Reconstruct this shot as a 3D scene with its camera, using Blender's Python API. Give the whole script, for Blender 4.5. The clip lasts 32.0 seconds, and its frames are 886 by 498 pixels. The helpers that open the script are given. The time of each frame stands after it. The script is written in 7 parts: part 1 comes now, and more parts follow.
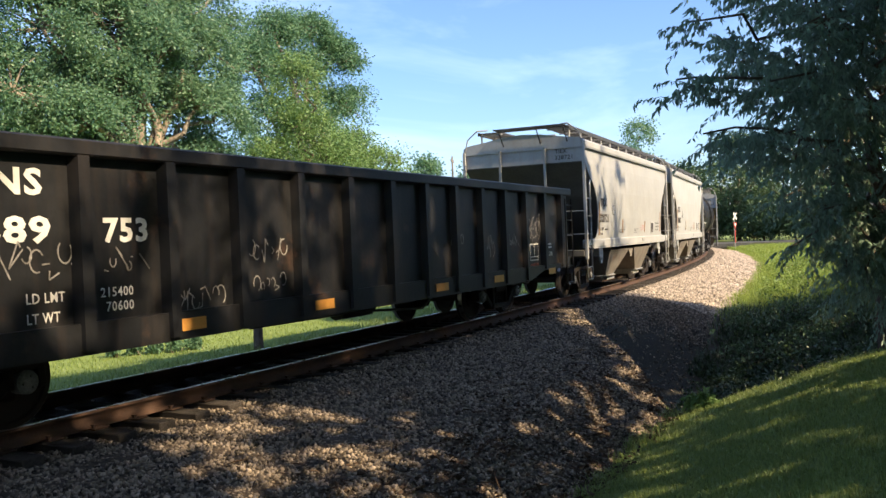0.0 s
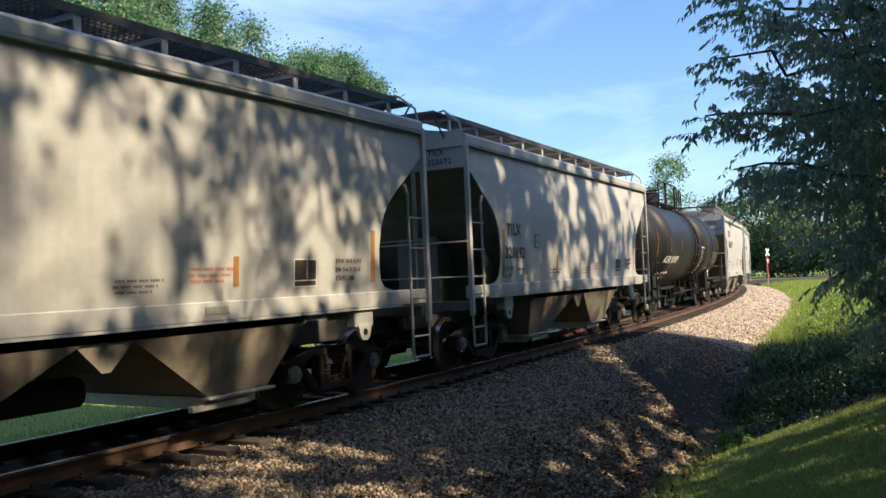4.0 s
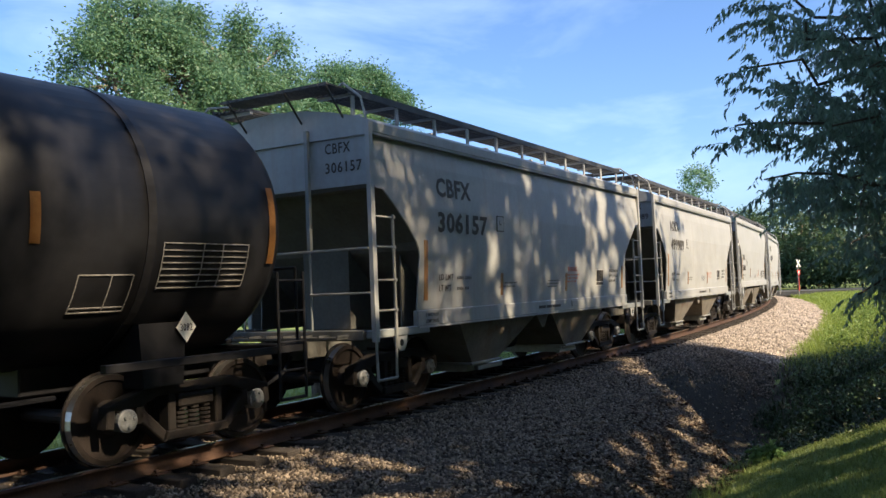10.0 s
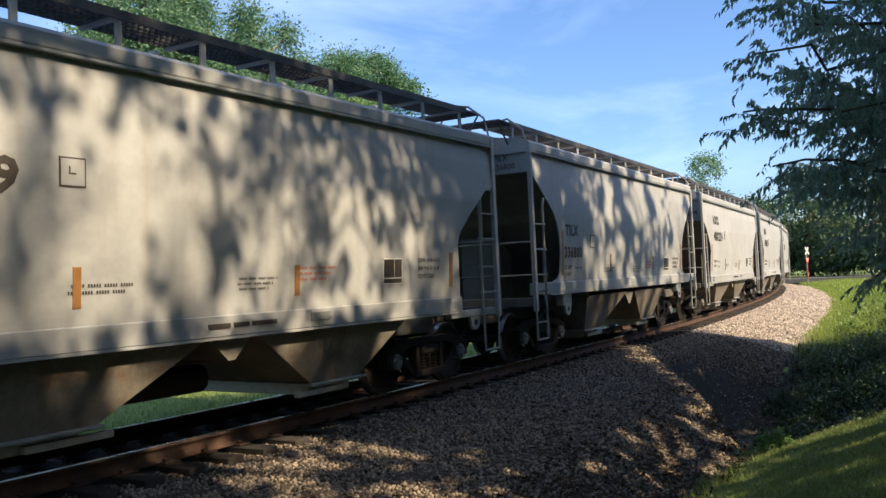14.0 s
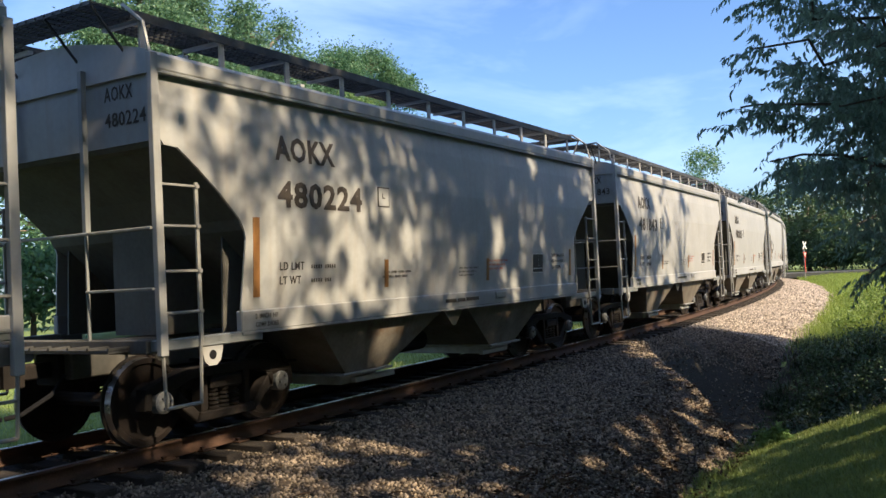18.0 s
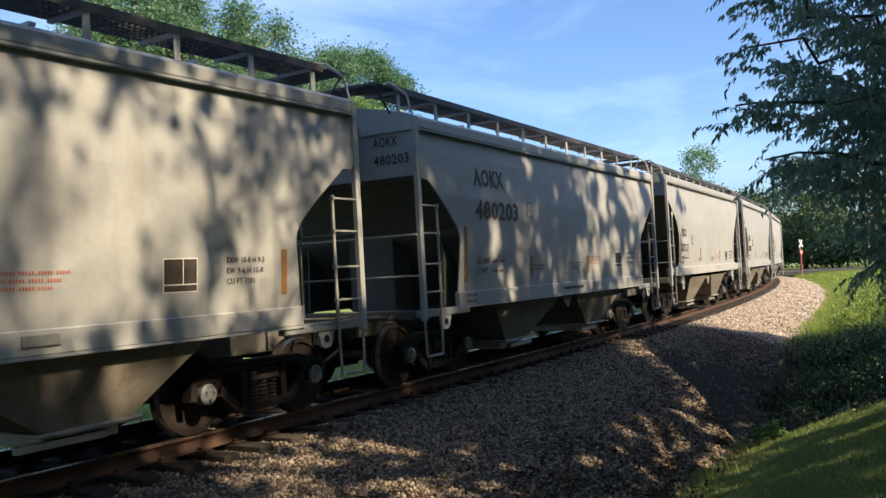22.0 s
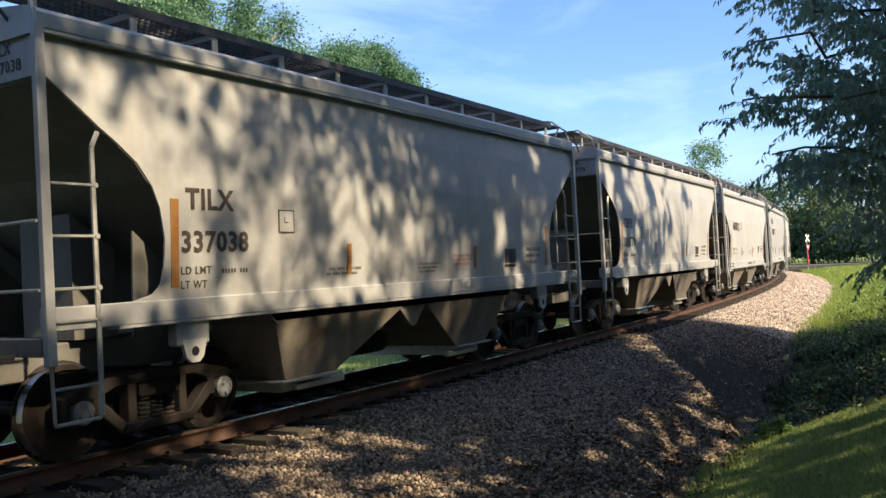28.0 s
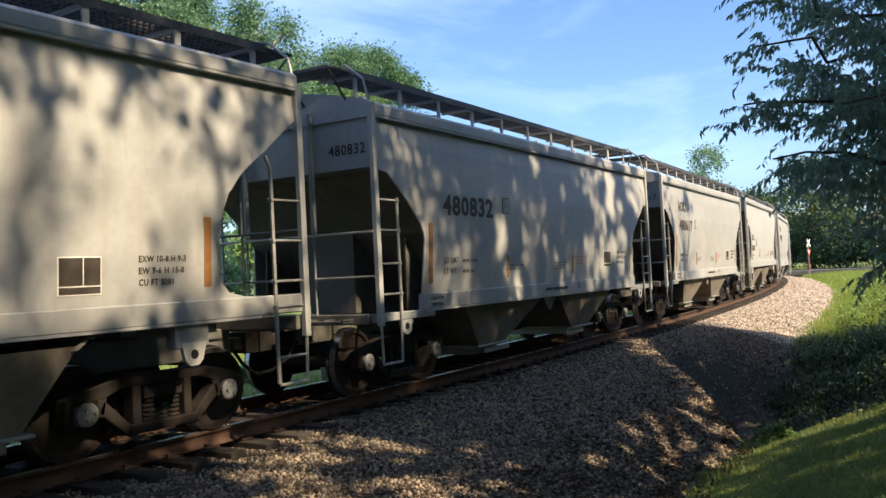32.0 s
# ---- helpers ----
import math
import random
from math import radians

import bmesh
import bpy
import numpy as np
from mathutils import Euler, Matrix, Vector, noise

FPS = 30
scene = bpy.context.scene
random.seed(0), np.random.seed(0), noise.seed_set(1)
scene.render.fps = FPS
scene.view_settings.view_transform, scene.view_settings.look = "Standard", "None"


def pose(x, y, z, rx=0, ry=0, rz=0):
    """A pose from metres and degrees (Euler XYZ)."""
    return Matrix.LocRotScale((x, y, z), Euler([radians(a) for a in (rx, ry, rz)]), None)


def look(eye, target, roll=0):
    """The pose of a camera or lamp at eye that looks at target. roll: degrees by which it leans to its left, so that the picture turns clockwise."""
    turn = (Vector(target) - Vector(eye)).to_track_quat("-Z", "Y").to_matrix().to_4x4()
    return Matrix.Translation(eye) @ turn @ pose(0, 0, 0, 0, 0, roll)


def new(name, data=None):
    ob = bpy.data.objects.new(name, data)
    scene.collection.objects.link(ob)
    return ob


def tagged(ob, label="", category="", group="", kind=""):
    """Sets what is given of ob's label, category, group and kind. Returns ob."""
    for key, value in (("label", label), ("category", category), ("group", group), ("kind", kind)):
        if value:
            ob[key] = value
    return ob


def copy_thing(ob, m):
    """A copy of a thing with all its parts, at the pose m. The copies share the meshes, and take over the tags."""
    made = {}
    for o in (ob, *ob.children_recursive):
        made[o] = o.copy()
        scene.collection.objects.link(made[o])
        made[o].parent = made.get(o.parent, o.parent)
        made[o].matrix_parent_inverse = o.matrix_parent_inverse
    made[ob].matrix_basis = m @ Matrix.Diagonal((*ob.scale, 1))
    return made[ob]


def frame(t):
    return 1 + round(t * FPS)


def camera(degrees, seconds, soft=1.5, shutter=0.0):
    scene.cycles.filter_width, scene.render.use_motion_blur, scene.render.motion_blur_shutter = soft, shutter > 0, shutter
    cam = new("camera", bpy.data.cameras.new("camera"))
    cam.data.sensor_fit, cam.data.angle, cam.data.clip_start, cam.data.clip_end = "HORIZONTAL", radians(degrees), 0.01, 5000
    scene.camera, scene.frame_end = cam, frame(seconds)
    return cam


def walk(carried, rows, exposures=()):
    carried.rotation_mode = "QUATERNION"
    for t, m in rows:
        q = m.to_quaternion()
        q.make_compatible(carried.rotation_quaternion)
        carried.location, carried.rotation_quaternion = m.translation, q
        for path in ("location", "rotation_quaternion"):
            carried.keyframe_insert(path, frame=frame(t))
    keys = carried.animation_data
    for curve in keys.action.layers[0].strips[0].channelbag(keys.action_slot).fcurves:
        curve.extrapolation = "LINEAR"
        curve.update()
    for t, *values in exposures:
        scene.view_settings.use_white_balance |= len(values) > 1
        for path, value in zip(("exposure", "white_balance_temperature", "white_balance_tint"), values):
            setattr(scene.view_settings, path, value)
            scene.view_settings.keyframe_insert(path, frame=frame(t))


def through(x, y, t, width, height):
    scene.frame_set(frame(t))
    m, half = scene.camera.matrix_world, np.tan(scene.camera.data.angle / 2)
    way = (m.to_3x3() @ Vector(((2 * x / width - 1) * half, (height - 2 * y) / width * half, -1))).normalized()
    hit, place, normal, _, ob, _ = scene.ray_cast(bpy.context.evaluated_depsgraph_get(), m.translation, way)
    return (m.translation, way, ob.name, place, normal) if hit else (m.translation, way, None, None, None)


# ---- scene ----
# ---- camera: hand-held on the lawn bank ----
cam = camera(54.0, 32.0)
PATH = [
    (0, (0.022, -0.007, 1.621), (8.783, 4.814, 1.514), -2.33),
    (0.5, (0.020, 0.002, 1.630), (8.752, 4.875, 1.553), -2.15),
    (1, (0.003, -0.014, 1.624), (8.705, 4.913, 1.620), -2.26),
    (1.5, (0.007, -0.001, 1.630), (8.690, 4.960, 1.695), -2.30),
    (2, (0.004, -0.011, 1.630), (8.666, 4.984, 1.803), -2.39),
    (2.5, (-0.001, -0.021, 1.621), (8.628, 5.022, 1.962), -2.48),
    (4.5, (-0.008, -0.017, 1.616), (8.588, 5.082, 1.942), -2.44),
    (5, (-0.005, -0.014, 1.611), (8.602, 5.066, 1.946), -2.46),
    (5.5, (-0.003, -0.018, 1.613), (8.604, 5.062, 1.943), -2.49),
    (6, (0.001, -0.015, 1.612), (8.600, 5.077, 1.968), -2.45),
    (6.5, (0.004, -0.014, 1.614), (8.578, 5.115, 2.033), -2.42),
    (7, (-0.000, -0.012, 1.616), (8.556, 5.145, 2.065), -2.11),
    (7.5, (0.008, -0.010, 1.607), (8.561, 5.152, 2.056), -2.12),
    (8, (-0.006, -0.010, 1.606), (8.514, 5.207, 2.048), -2.24),
    (8.5, (0.003, -0.007, 1.610), (8.473, 5.290, 2.067), -2.33),
    (9, (-0.005, -0.014, 1.609), (8.441, 5.318, 2.093), -2.43),
    (9.5, (-0.014, -0.002, 1.610), (8.430, 5.333, 2.093), -2.43),
    (10, (-0.013, -0.006, 1.612), (8.424, 5.341, 2.087), -2.39),
    (10.5, (-0.010, -0.003, 1.609), (8.407, 5.375, 2.097), -2.43),
    (11, (-0.014, -0.010, 1.615), (8.386, 5.395, 2.093), -2.55),
    (11.5, (0.004, 0.000, 1.610), (8.411, 5.397, 2.058), -2.56),
    (12, (0.007, -0.005, 1.613), (8.432, 5.367, 2.013), -2.66),
    (12.5, (0.002, -0.006, 1.613), (8.428, 5.364, 2.011), -2.49),
    (13, (0.000, 0.000, 1.612), (8.413, 5.390, 2.017), -2.45),
    (13.5, (-0.008, -0.000, 1.609), (8.387, 5.421, 1.986), -2.55),
    (14, (0.006, 0.001, 1.606), (8.399, 5.426, 1.959), -2.62),
    (14.5, (0.000, -0.005, 1.607), (8.395, 5.418, 1.953), -2.66),
    (15, (-0.005, -0.006, 1.611), (8.373, 5.443, 1.962), -2.82),
    (15.5, (0.001, -0.001, 1.612), (8.371, 5.461, 1.946), -2.72),
    (17.5, (-0.001, -0.004, 1.611), (8.366, 5.461, 1.966), -2.61),
    (18, (0.009, 0.002, 1.614), (8.415, 5.410, 1.917), -2.83),
    (18.5, (0.007, 0.001, 1.611), (8.434, 5.379, 1.866), -2.94),
    (19, (-0.001, -0.009, 1.610), (8.438, 5.350, 1.857), -3.16),
    (19.5, (-0.006, -0.025, 1.613), (8.446, 5.313, 1.879), -3.35),
    (20, (0.008, -0.009, 1.609), (8.471, 5.311, 1.892), -3.39),
    (20.5, (-0.000, -0.015, 1.613), (8.461, 5.308, 1.897), -3.38),
    (21, (0.005, -0.014, 1.618), (8.448, 5.338, 1.903), -3.30),
    (21.5, (-0.001, -0.014, 1.609), (8.426, 5.362, 1.899), -3.21),
    (22, (0.004, -0.013, 1.610), (8.429, 5.367, 1.911), -3.15),
    (22.5, (-0.004, -0.017, 1.613), (8.428, 5.351, 1.917), -2.94),
    (23, (-0.005, -0.014, 1.614), (8.427, 5.353, 1.912), -2.89),
    (23.5, (-0.001, -0.018, 1.607), (8.425, 5.360, 1.904), -2.89),
    (24, (0.012, -0.007, 1.604), (8.429, 5.386, 1.859), -2.80),
    (24.5, (0.008, -0.007, 1.613), (8.426, 5.389, 1.796), -2.58),
    (25, (0.011, 0.002, 1.610), (8.420, 5.412, 1.763), -2.54),
    (25.5, (0.014, 0.002, 1.612), (8.403, 5.444, 1.765), -2.61),
    (27.5, (-0.004, -0.005, 1.612), (8.391, 5.426, 1.819), -2.73),
    (28, (-0.011, -0.014, 1.614), (8.379, 5.423, 1.851), -3.05),
    (28.5, (0.006, -0.007, 1.602), (8.409, 5.406, 1.879), -3.37),
    (29, (-0.001, -0.015, 1.613), (8.417, 5.375, 1.874), -3.45),
    (29.5, (0.006, -0.015, 1.611), (8.423, 5.380, 1.849), -3.43),
    (30, (0.003, -0.010, 1.611), (8.407, 5.406, 1.833), -3.31),
    (30.5, (0.015, -0.002, 1.611), (8.404, 5.436, 1.837), -3.22),
    (31, (0.006, -0.011, 1.609), (8.387, 5.441, 1.837), -3.11),
    (31.5, (0.001, -0.006, 1.613), (8.382, 5.444, 1.847), -2.96),
    (32, (-0.003, -0.014, 1.612), (8.381, 5.430, 1.895), -2.89),
]
walk(cam, [(t, look(eye, target, roll)) for t, eye, target, roll in PATH], [(0, 1.31, 5520, 13), (2, 1.25, 5470, 13), (5, 1.25, 5340, 13), (6, 1.2, 5340, 13), (7, 0.99, 5300, 13), (8, 1.11, 5300, 13), (10, 1.15, 5300, 13), (12, 1.11, 5340, 13), (15, 1.08, 5300, 13), (18, 1.14, 5300, 13), (22, 1.09, 5340, 13), (24, 1.09, 5380, 13), (25.5, 1.13, 5340, 13), (28, 1.29, 5380, 13), (32, 1.25, 5420, 13)])

# ---- light: low warm sun from the viewer's side of the line, clear sky with thin cirrus ----
SUN = Vector((-0.05, -0.754, 0.656)).normalized()          # towards the sun
sun_elev = math.asin(SUN.z)
sun_azim = math.atan2(SUN.x, SUN.y)
world = bpy.data.worlds.new("sky")
scene.world = world
world.use_nodes = True
wn, wl = world.node_tree.nodes, world.node_tree.links
wn.clear()
w_out, w_bg = wn.new("ShaderNodeOutputWorld"), wn.new("ShaderNodeBackground")
w_sky = wn.new("ShaderNodeTexSky")
w_sky.sky_type = "NISHITA"
w_sky.sun_disc = False
w_sky.sun_elevation, w_sky.sun_rotation = sun_elev, sun_azim
w_sky.air_density, w_sky.dust_density, w_sky.ozone_density = 1.0, 1.1, 2.4
w_co, w_map, w_noise = wn.new("ShaderNodeTexCoord"), wn.new("ShaderNodeMapping"), wn.new("ShaderNodeTexNoise")
w_map.inputs["Scale"].default_value = (1.2, 2.6, 7.0)
w_map.inputs["Rotation"].default_value = (0.35, 0.5, 0.6)
w_noise.inputs["Scale"].default_value, w_noise.inputs["Detail"].default_value = 1.4, 6
w_noise.inputs["Roughness"].default_value, w_noise.inputs["Distortion"].default_value = 0.55, 0.5
w_ramp, w_mix = wn.new("ShaderNodeValToRGB"), wn.new("ShaderNodeMixRGB")
w_ramp.color_ramp.elements[0].position, w_ramp.color_ramp.elements[1].position = 0.42, 0.80
w_ramp.color_ramp.elements[0].color, w_ramp.color_ramp.elements[1].color = (0, 0, 0, 1), (0.32, 0.32, 0.32, 1)
w_mix.inputs[2].default_value = (11.0, 11.3, 11.6, 1)
wl.new(w_co.outputs["Generated"], w_map.inputs["Vector"])
wl.new(w_map.outputs[0], w_noise.inputs["Vector"])
wl.new(w_noise.outputs["Fac"], w_ramp.inputs["Fac"])
wl.new(w_ramp.outputs["Color"], w_mix.inputs[0])
wl.new(w_sky.outputs[0], w_mix.inputs[1])
wl.new(w_mix.outputs[0], w_bg.inputs["Color"])
wl.new(w_bg.outputs[0], w_out.inputs["Surface"])
w_bg.inputs["Strength"].default_value = 0.085
sun_data = bpy.data.lights.new("sun", "SUN")
sun_data.energy, sun_data.angle, sun_data.color = 4.7, radians(0.9), (1.0, 0.73, 0.39)
sun_lamp = new("sun", sun_data)
sun_lamp.matrix_world = look(SUN * 60, (0, 0, 0))

# ---- materials ----
def material(name, dark, light, rough=0.7, metal=0.0, scale=6.0, fine=60.0, bump=0.15, wear=None, wear_amount=0.5, stretch=(1, 1, 1), vary=0.0, spec=0.4, streak=None):
    """A surface with two scales of variation, relief, worn patches of another colour and vertical streaks."""
    m = bpy.data.materials.new(name)
    m.use_nodes = True
    n, l = m.node_tree.nodes, m.node_tree.links
    n.clear()
    out, b = n.new("ShaderNodeOutputMaterial"), n.new("ShaderNodeBsdfPrincipled")
    l.new(b.outputs[0], out.inputs[0])
    co, mp = n.new("ShaderNodeTexCoord"), n.new("ShaderNodeMapping")
    mp.inputs["Scale"].default_value = stretch
    l.new(co.outputs["Object"], mp.inputs[0])
    big, small = n.new("ShaderNodeTexNoise"), n.new("ShaderNodeTexNoise")
    for node, sc, det in ((big, scale, 4), (small, fine, 3)):
        node.inputs["Scale"].default_value, node.inputs["Detail"].default_value = sc, det
        l.new(mp.outputs[0], node.inputs["Vector"])
    add = n.new("ShaderNodeMath")
    add.operation = "MULTIPLY_ADD"
    l.new(small.outputs["Fac"], add.inputs[0])
    add.inputs[1].default_value = 0.45
    l.new(big.outputs["Fac"], add.inputs[2])
    ramp = n.new("ShaderNodeValToRGB")
    ramp.color_ramp.elements[0].position, ramp.color_ramp.elements[1].position = 0.48, 0.96
    ramp.color_ramp.elements[0].color, ramp.color_ramp.elements[1].color = (*dark, 1), (*light, 1)
    l.new(add.outputs[0], ramp.inputs[0])
    colour = ramp.outputs[0]
    if streak:
        smap, snoise, sramp, smix = n.new("ShaderNodeMapping"), n.new("ShaderNodeTexNoise"), n.new("ShaderNodeValToRGB"), n.new("ShaderNodeMixRGB")
        smap.inputs["Scale"].default_value = (5.0, 5.0, 0.35)
        l.new(co.outputs["Object"], smap.inputs[0])
        l.new(smap.outputs[0], snoise.inputs["Vector"])
        snoise.inputs["Scale"].default_value, snoise.inputs["Detail"].default_value = 1.6, 4
        sramp.color_ramp.elements[0].position, sramp.color_ramp.elements[1].position = 0.5, 0.78
        sramp.color_ramp.elements[0].color, sramp.color_ramp.elements[1].color = (0, 0, 0, 1), (streak[3],) * 3 + (1,)
        l.new(snoise.outputs["Fac"], sramp.inputs[0])
        l.new(sramp.outputs[0], smix.inputs[0])
        l.new(colour, smix.inputs[1])
        smix.inputs[2].default_value = (*streak[:3], 1)
        colour = smix.outputs[0]
    if wear:
        wnoise, wramp, wmix = n.new("ShaderNodeTexNoise"), n.new("ShaderNodeValToRGB"), n.new("ShaderNodeMixRGB")
        wnoise.inputs["Scale"].default_value, wnoise.inputs["Detail"].default_value, wnoise.inputs["Roughness"].default_value = scale * 0.7, 8, 0.68
        wramp.color_ramp.elements[0].position, wramp.color_ramp.elements[1].position = 0.68 - 0.25 * wear_amount, 0.76 - 0.15 * wear_amount
        l.new(co.outputs["Object"], wnoise.inputs["Vector"])
        l.new(wnoise.outputs["Fac"], wramp.inputs[0])
        l.new(wramp.outputs[0], wmix.inputs[0])
        l.new(colour, wmix.inputs[1])
        wmix.inputs[2].default_value = (*wear, 1)
        colour = wmix.outputs[0]
    if vary:
        info, hsv, rng = n.new("ShaderNodeObjectInfo"), n.new("ShaderNodeHueSaturation"), n.new("ShaderNodeMapRange")
        rng.inputs["To Min"].default_value, rng.inputs["To Max"].default_value = 1 - vary, 1 + vary
        l.new(info.outputs["Random"], rng.inputs["Value"])
        l.new(rng.outputs[0], hsv.inputs["Value"])
        l.new(colour, hsv.inputs["Color"])
        colour = hsv.outputs[0]
    l.new(colour, b.inputs["Base Color"])
    rr = n.new("ShaderNodeMapRange")
    rr.inputs["To Min"].default_value, rr.inputs["To Max"].default_value = max(0.05, rough - 0.12), min(1, rough + 0.12)
    l.new(big.outputs["Fac"], rr.inputs["Value"])
    l.new(rr.outputs[0], b.inputs["Roughness"])
    b.inputs["Metallic"].default_value = metal
    b.inputs["Specular IOR Level"].default_value = spec
    if bump:
        bp = n.new("ShaderNodeBump")
        bp.inputs["Strength"].default_value, bp.inputs["Distance"].default_value = bump, 0.02
        l.new(small.outputs["Fac"], bp.inputs["Height"])
        l.new(bp.outputs[0], b.inputs["Normal"])
    return m


def leaf_material(name, dark, light, through=0.35, rough=0.45):
    """Leaves: every clump takes its own tone, and light passes through."""
    m = bpy.data.materials.new(name)
    m.use_nodes = True
    n, l = m.node_tree.nodes, m.node_tree.links
    n.clear()
    out, b, tr, mix = n.new("ShaderNodeOutputMaterial"), n.new("ShaderNodeBsdfPrincipled"), n.new("ShaderNodeBsdfTranslucent"), n.new("ShaderNodeMixShader")
    geo, ramp = n.new("ShaderNodeNewGeometry"), n.new("ShaderNodeValToRGB")
    ramp.color_ramp.elements[0].color, ramp.color_ramp.elements[1].color = (*dark, 1), (*light, 1)
    l.new(geo.outputs["Random Per Island"], ramp.inputs[0])
    l.new(ramp.outputs[0], b.inputs["Base Color"])
    b.inputs["Roughness"].default_value, b.inputs["Specular IOR Level"].default_value = rough, 0.5
    hsv = n.new("ShaderNodeHueSaturation")
    hsv.inputs["Value"].default_value, hsv.inputs["Hue"].default_value = 1.3, 0.485
    l.new(ramp.outputs[0], hsv.inputs["Color"])
    l.new(hsv.outputs[0], tr.inputs["Color"])
    mix.inputs[0].default_value = through
    l.new(b.outputs[0], mix.inputs[1])
    l.new(tr.outputs[0], mix.inputs[2])
    l.new(mix.outputs[0], out.inputs[0])
    return m


M_HOPPER = material("hopper_paint", (0.3079, 0.3095, 0.3044), (0.3946, 0.3983, 0.3935), 0.55, scale=1.2, fine=14, bump=0.04, streak=(0.30, 0.25, 0.19, 0.35), vary=0.08)
M_HOPPER_GREY = material("hopper_paint_grey", (0.2143, 0.2268, 0.2306), (0.2765, 0.2916, 0.2948), 0.55, scale=1.2, fine=14, bump=0.04, streak=(0.27, 0.24, 0.20, 0.35), vary=0.06)
M_CHUTE = material("chute_paint", (0.1224, 0.108, 0.0864), (0.2304, 0.2052, 0.1692), 0.75, scale=2.2, fine=22, bump=0.1, wear=(0.13, 0.075, 0.04), wear_amount=0.45, streak=(0.12, 0.08, 0.05, 0.5))
# streaked sheet paint; shade at the car ends is put into its dark base
M_SLOPE = material("shade_dark_slope_sheet", (0.0825, 0.08025, 0.0735), (0.15, 0.1447, 0.129), 0.7, scale=1.5, fine=18, bump=0.06, streak=(0.10, 0.085, 0.07, 0.6))
M_GALV = material("galvanised_steel", (0.255, 0.255, 0.2475), (0.39, 0.3825, 0.36), 0.5, 0.35, scale=8, fine=50, bump=0.05)
M_GRATE = material("walkway_grating", (0.045, 0.047, 0.05), (0.10, 0.10, 0.10), 0.6, 0.4, scale=6, fine=50, bump=0.05)
M_BLACK = material("black_car_paint", (0.010, 0.010, 0.012), (0.020, 0.020, 0.023), 0.48, scale=1.0, fine=12, bump=0.04, streak=(0.026, 0.025, 0.027, 0.4), spec=0.16)
M_GOND = material("weathered_black_paint", (0.00541, 0.005796, 0.007507), (0.01546, 0.01573, 0.01783), 0.5, scale=1.6, fine=16, bump=0.12, wear=(0.050, 0.030, 0.021), wear_amount=0.30, streak=(0.035, 0.027, 0.023, 0.5))
M_TRUCK = material("dusty_cast_steel", (0.005382, 0.004036, 0.003229), (0.01776, 0.01265, 0.009957), 0.85, scale=5, fine=40, bump=0.2, wear=(0.055, 0.034, 0.025), wear_amount=0.3)
M_WHEEL = material("wheel_steel", (0.008494, 0.005997, 0.004997), (0.02624, 0.01799, 0.01449), 0.7, 0.2, scale=5, fine=45, bump=0.1)
M_TREAD = material("polished_tread", (0.35, 0.33, 0.31), (0.5, 0.48, 0.46), 0.3, 0.9, scale=8, fine=60, bump=0.02)
M_CAP = material("bearing_cap_paint", (0.0896, 0.096, 0.1024), (0.2176, 0.224, 0.2304), 0.5, scale=20, fine=80, bump=0.08)
M_RAIL = material("rusty_rail", (0.03672, 0.02088, 0.01418), (0.08797, 0.04752, 0.02902), 0.85, scale=4, fine=50, bump=0.25, wear=(0.06, 0.04, 0.03), wear_amount=0.4)
M_HEAD = material("shiny_rail_head", (0.38, 0.36, 0.34), (0.55, 0.53, 0.52), 0.28, 0.9, scale=3, fine=30, bump=0.03)
M_TIE = material("creosoted_timber", (0.0204, 0.017, 0.01428), (0.0578, 0.0476, 0.03944), 0.9, scale=6, fine=45, bump=0.5, stretch=(6, 0.6, 6), vary=0.25)
M_STONE_BED = material("ballast_bed", (0.01683, 0.01156, 0.00748), (0.08032, 0.0578, 0.03808), 0.95, scale=14, fine=38, bump=0.9)
# bare earth with the hollow's shade mixed into its colour
M_DITCH = material("ditch_earth_with_shade", (0.0084, 0.0077, 0.0049), (0.0315, 0.028, 0.0168), 0.95, scale=5, fine=30, bump=0.8)
M_SOIL = material("lawn_soil", (0.1089, 0.15, 0.03146), (0.1881, 0.242, 0.05808), 0.95, scale=0.8, fine=26, bump=0.7)
M_ROAD = material("asphalt_road", (0.07, 0.07, 0.07), (0.12, 0.12, 0.115), 0.9, scale=3, fine=60, bump=0.2)
M_BARK = material("tree_bark", (0.055, 0.042, 0.03), (0.17, 0.135, 0.10), 0.95, scale=7, fine=30, bump=0.7, stretch=(3, 3, 0.6))
M_BARK_PALE = material("pale_bark", (0.13, 0.105, 0.075), (0.36, 0.30, 0.22), 0.95, scale=5, fine=26, bump=0.5, stretch=(2, 2, 0.5))
M_TEXT_DARK = material("dark_lettering", (0.028, 0.022, 0.018), (0.07, 0.058, 0.048), 0.6, scale=6, fine=40, bump=0.0, wear=(0.3, 0.28, 0.25), wear_amount=0.12)
M_TEXT_LIGHT = material("white_lettering", (0.55, 0.54, 0.5), (0.75, 0.73, 0.68), 0.6, scale=6, fine=40, bump=0.0, wear=(0.12, 0.10, 0.09), wear_amount=0.15)
M_SCRAWL = material("faded_chalk_scrawl", (0.10, 0.095, 0.09), (0.34, 0.32, 0.30), 0.8, scale=9, fine=40, bump=0.0, wear=(0.03, 0.026, 0.024), wear_amount=0.35)
M_TEXT_RED = material("red_lettering", (0.35, 0.10, 0.06), (0.5, 0.16, 0.1), 0.6, scale=6, fine=40, bump=0.0)
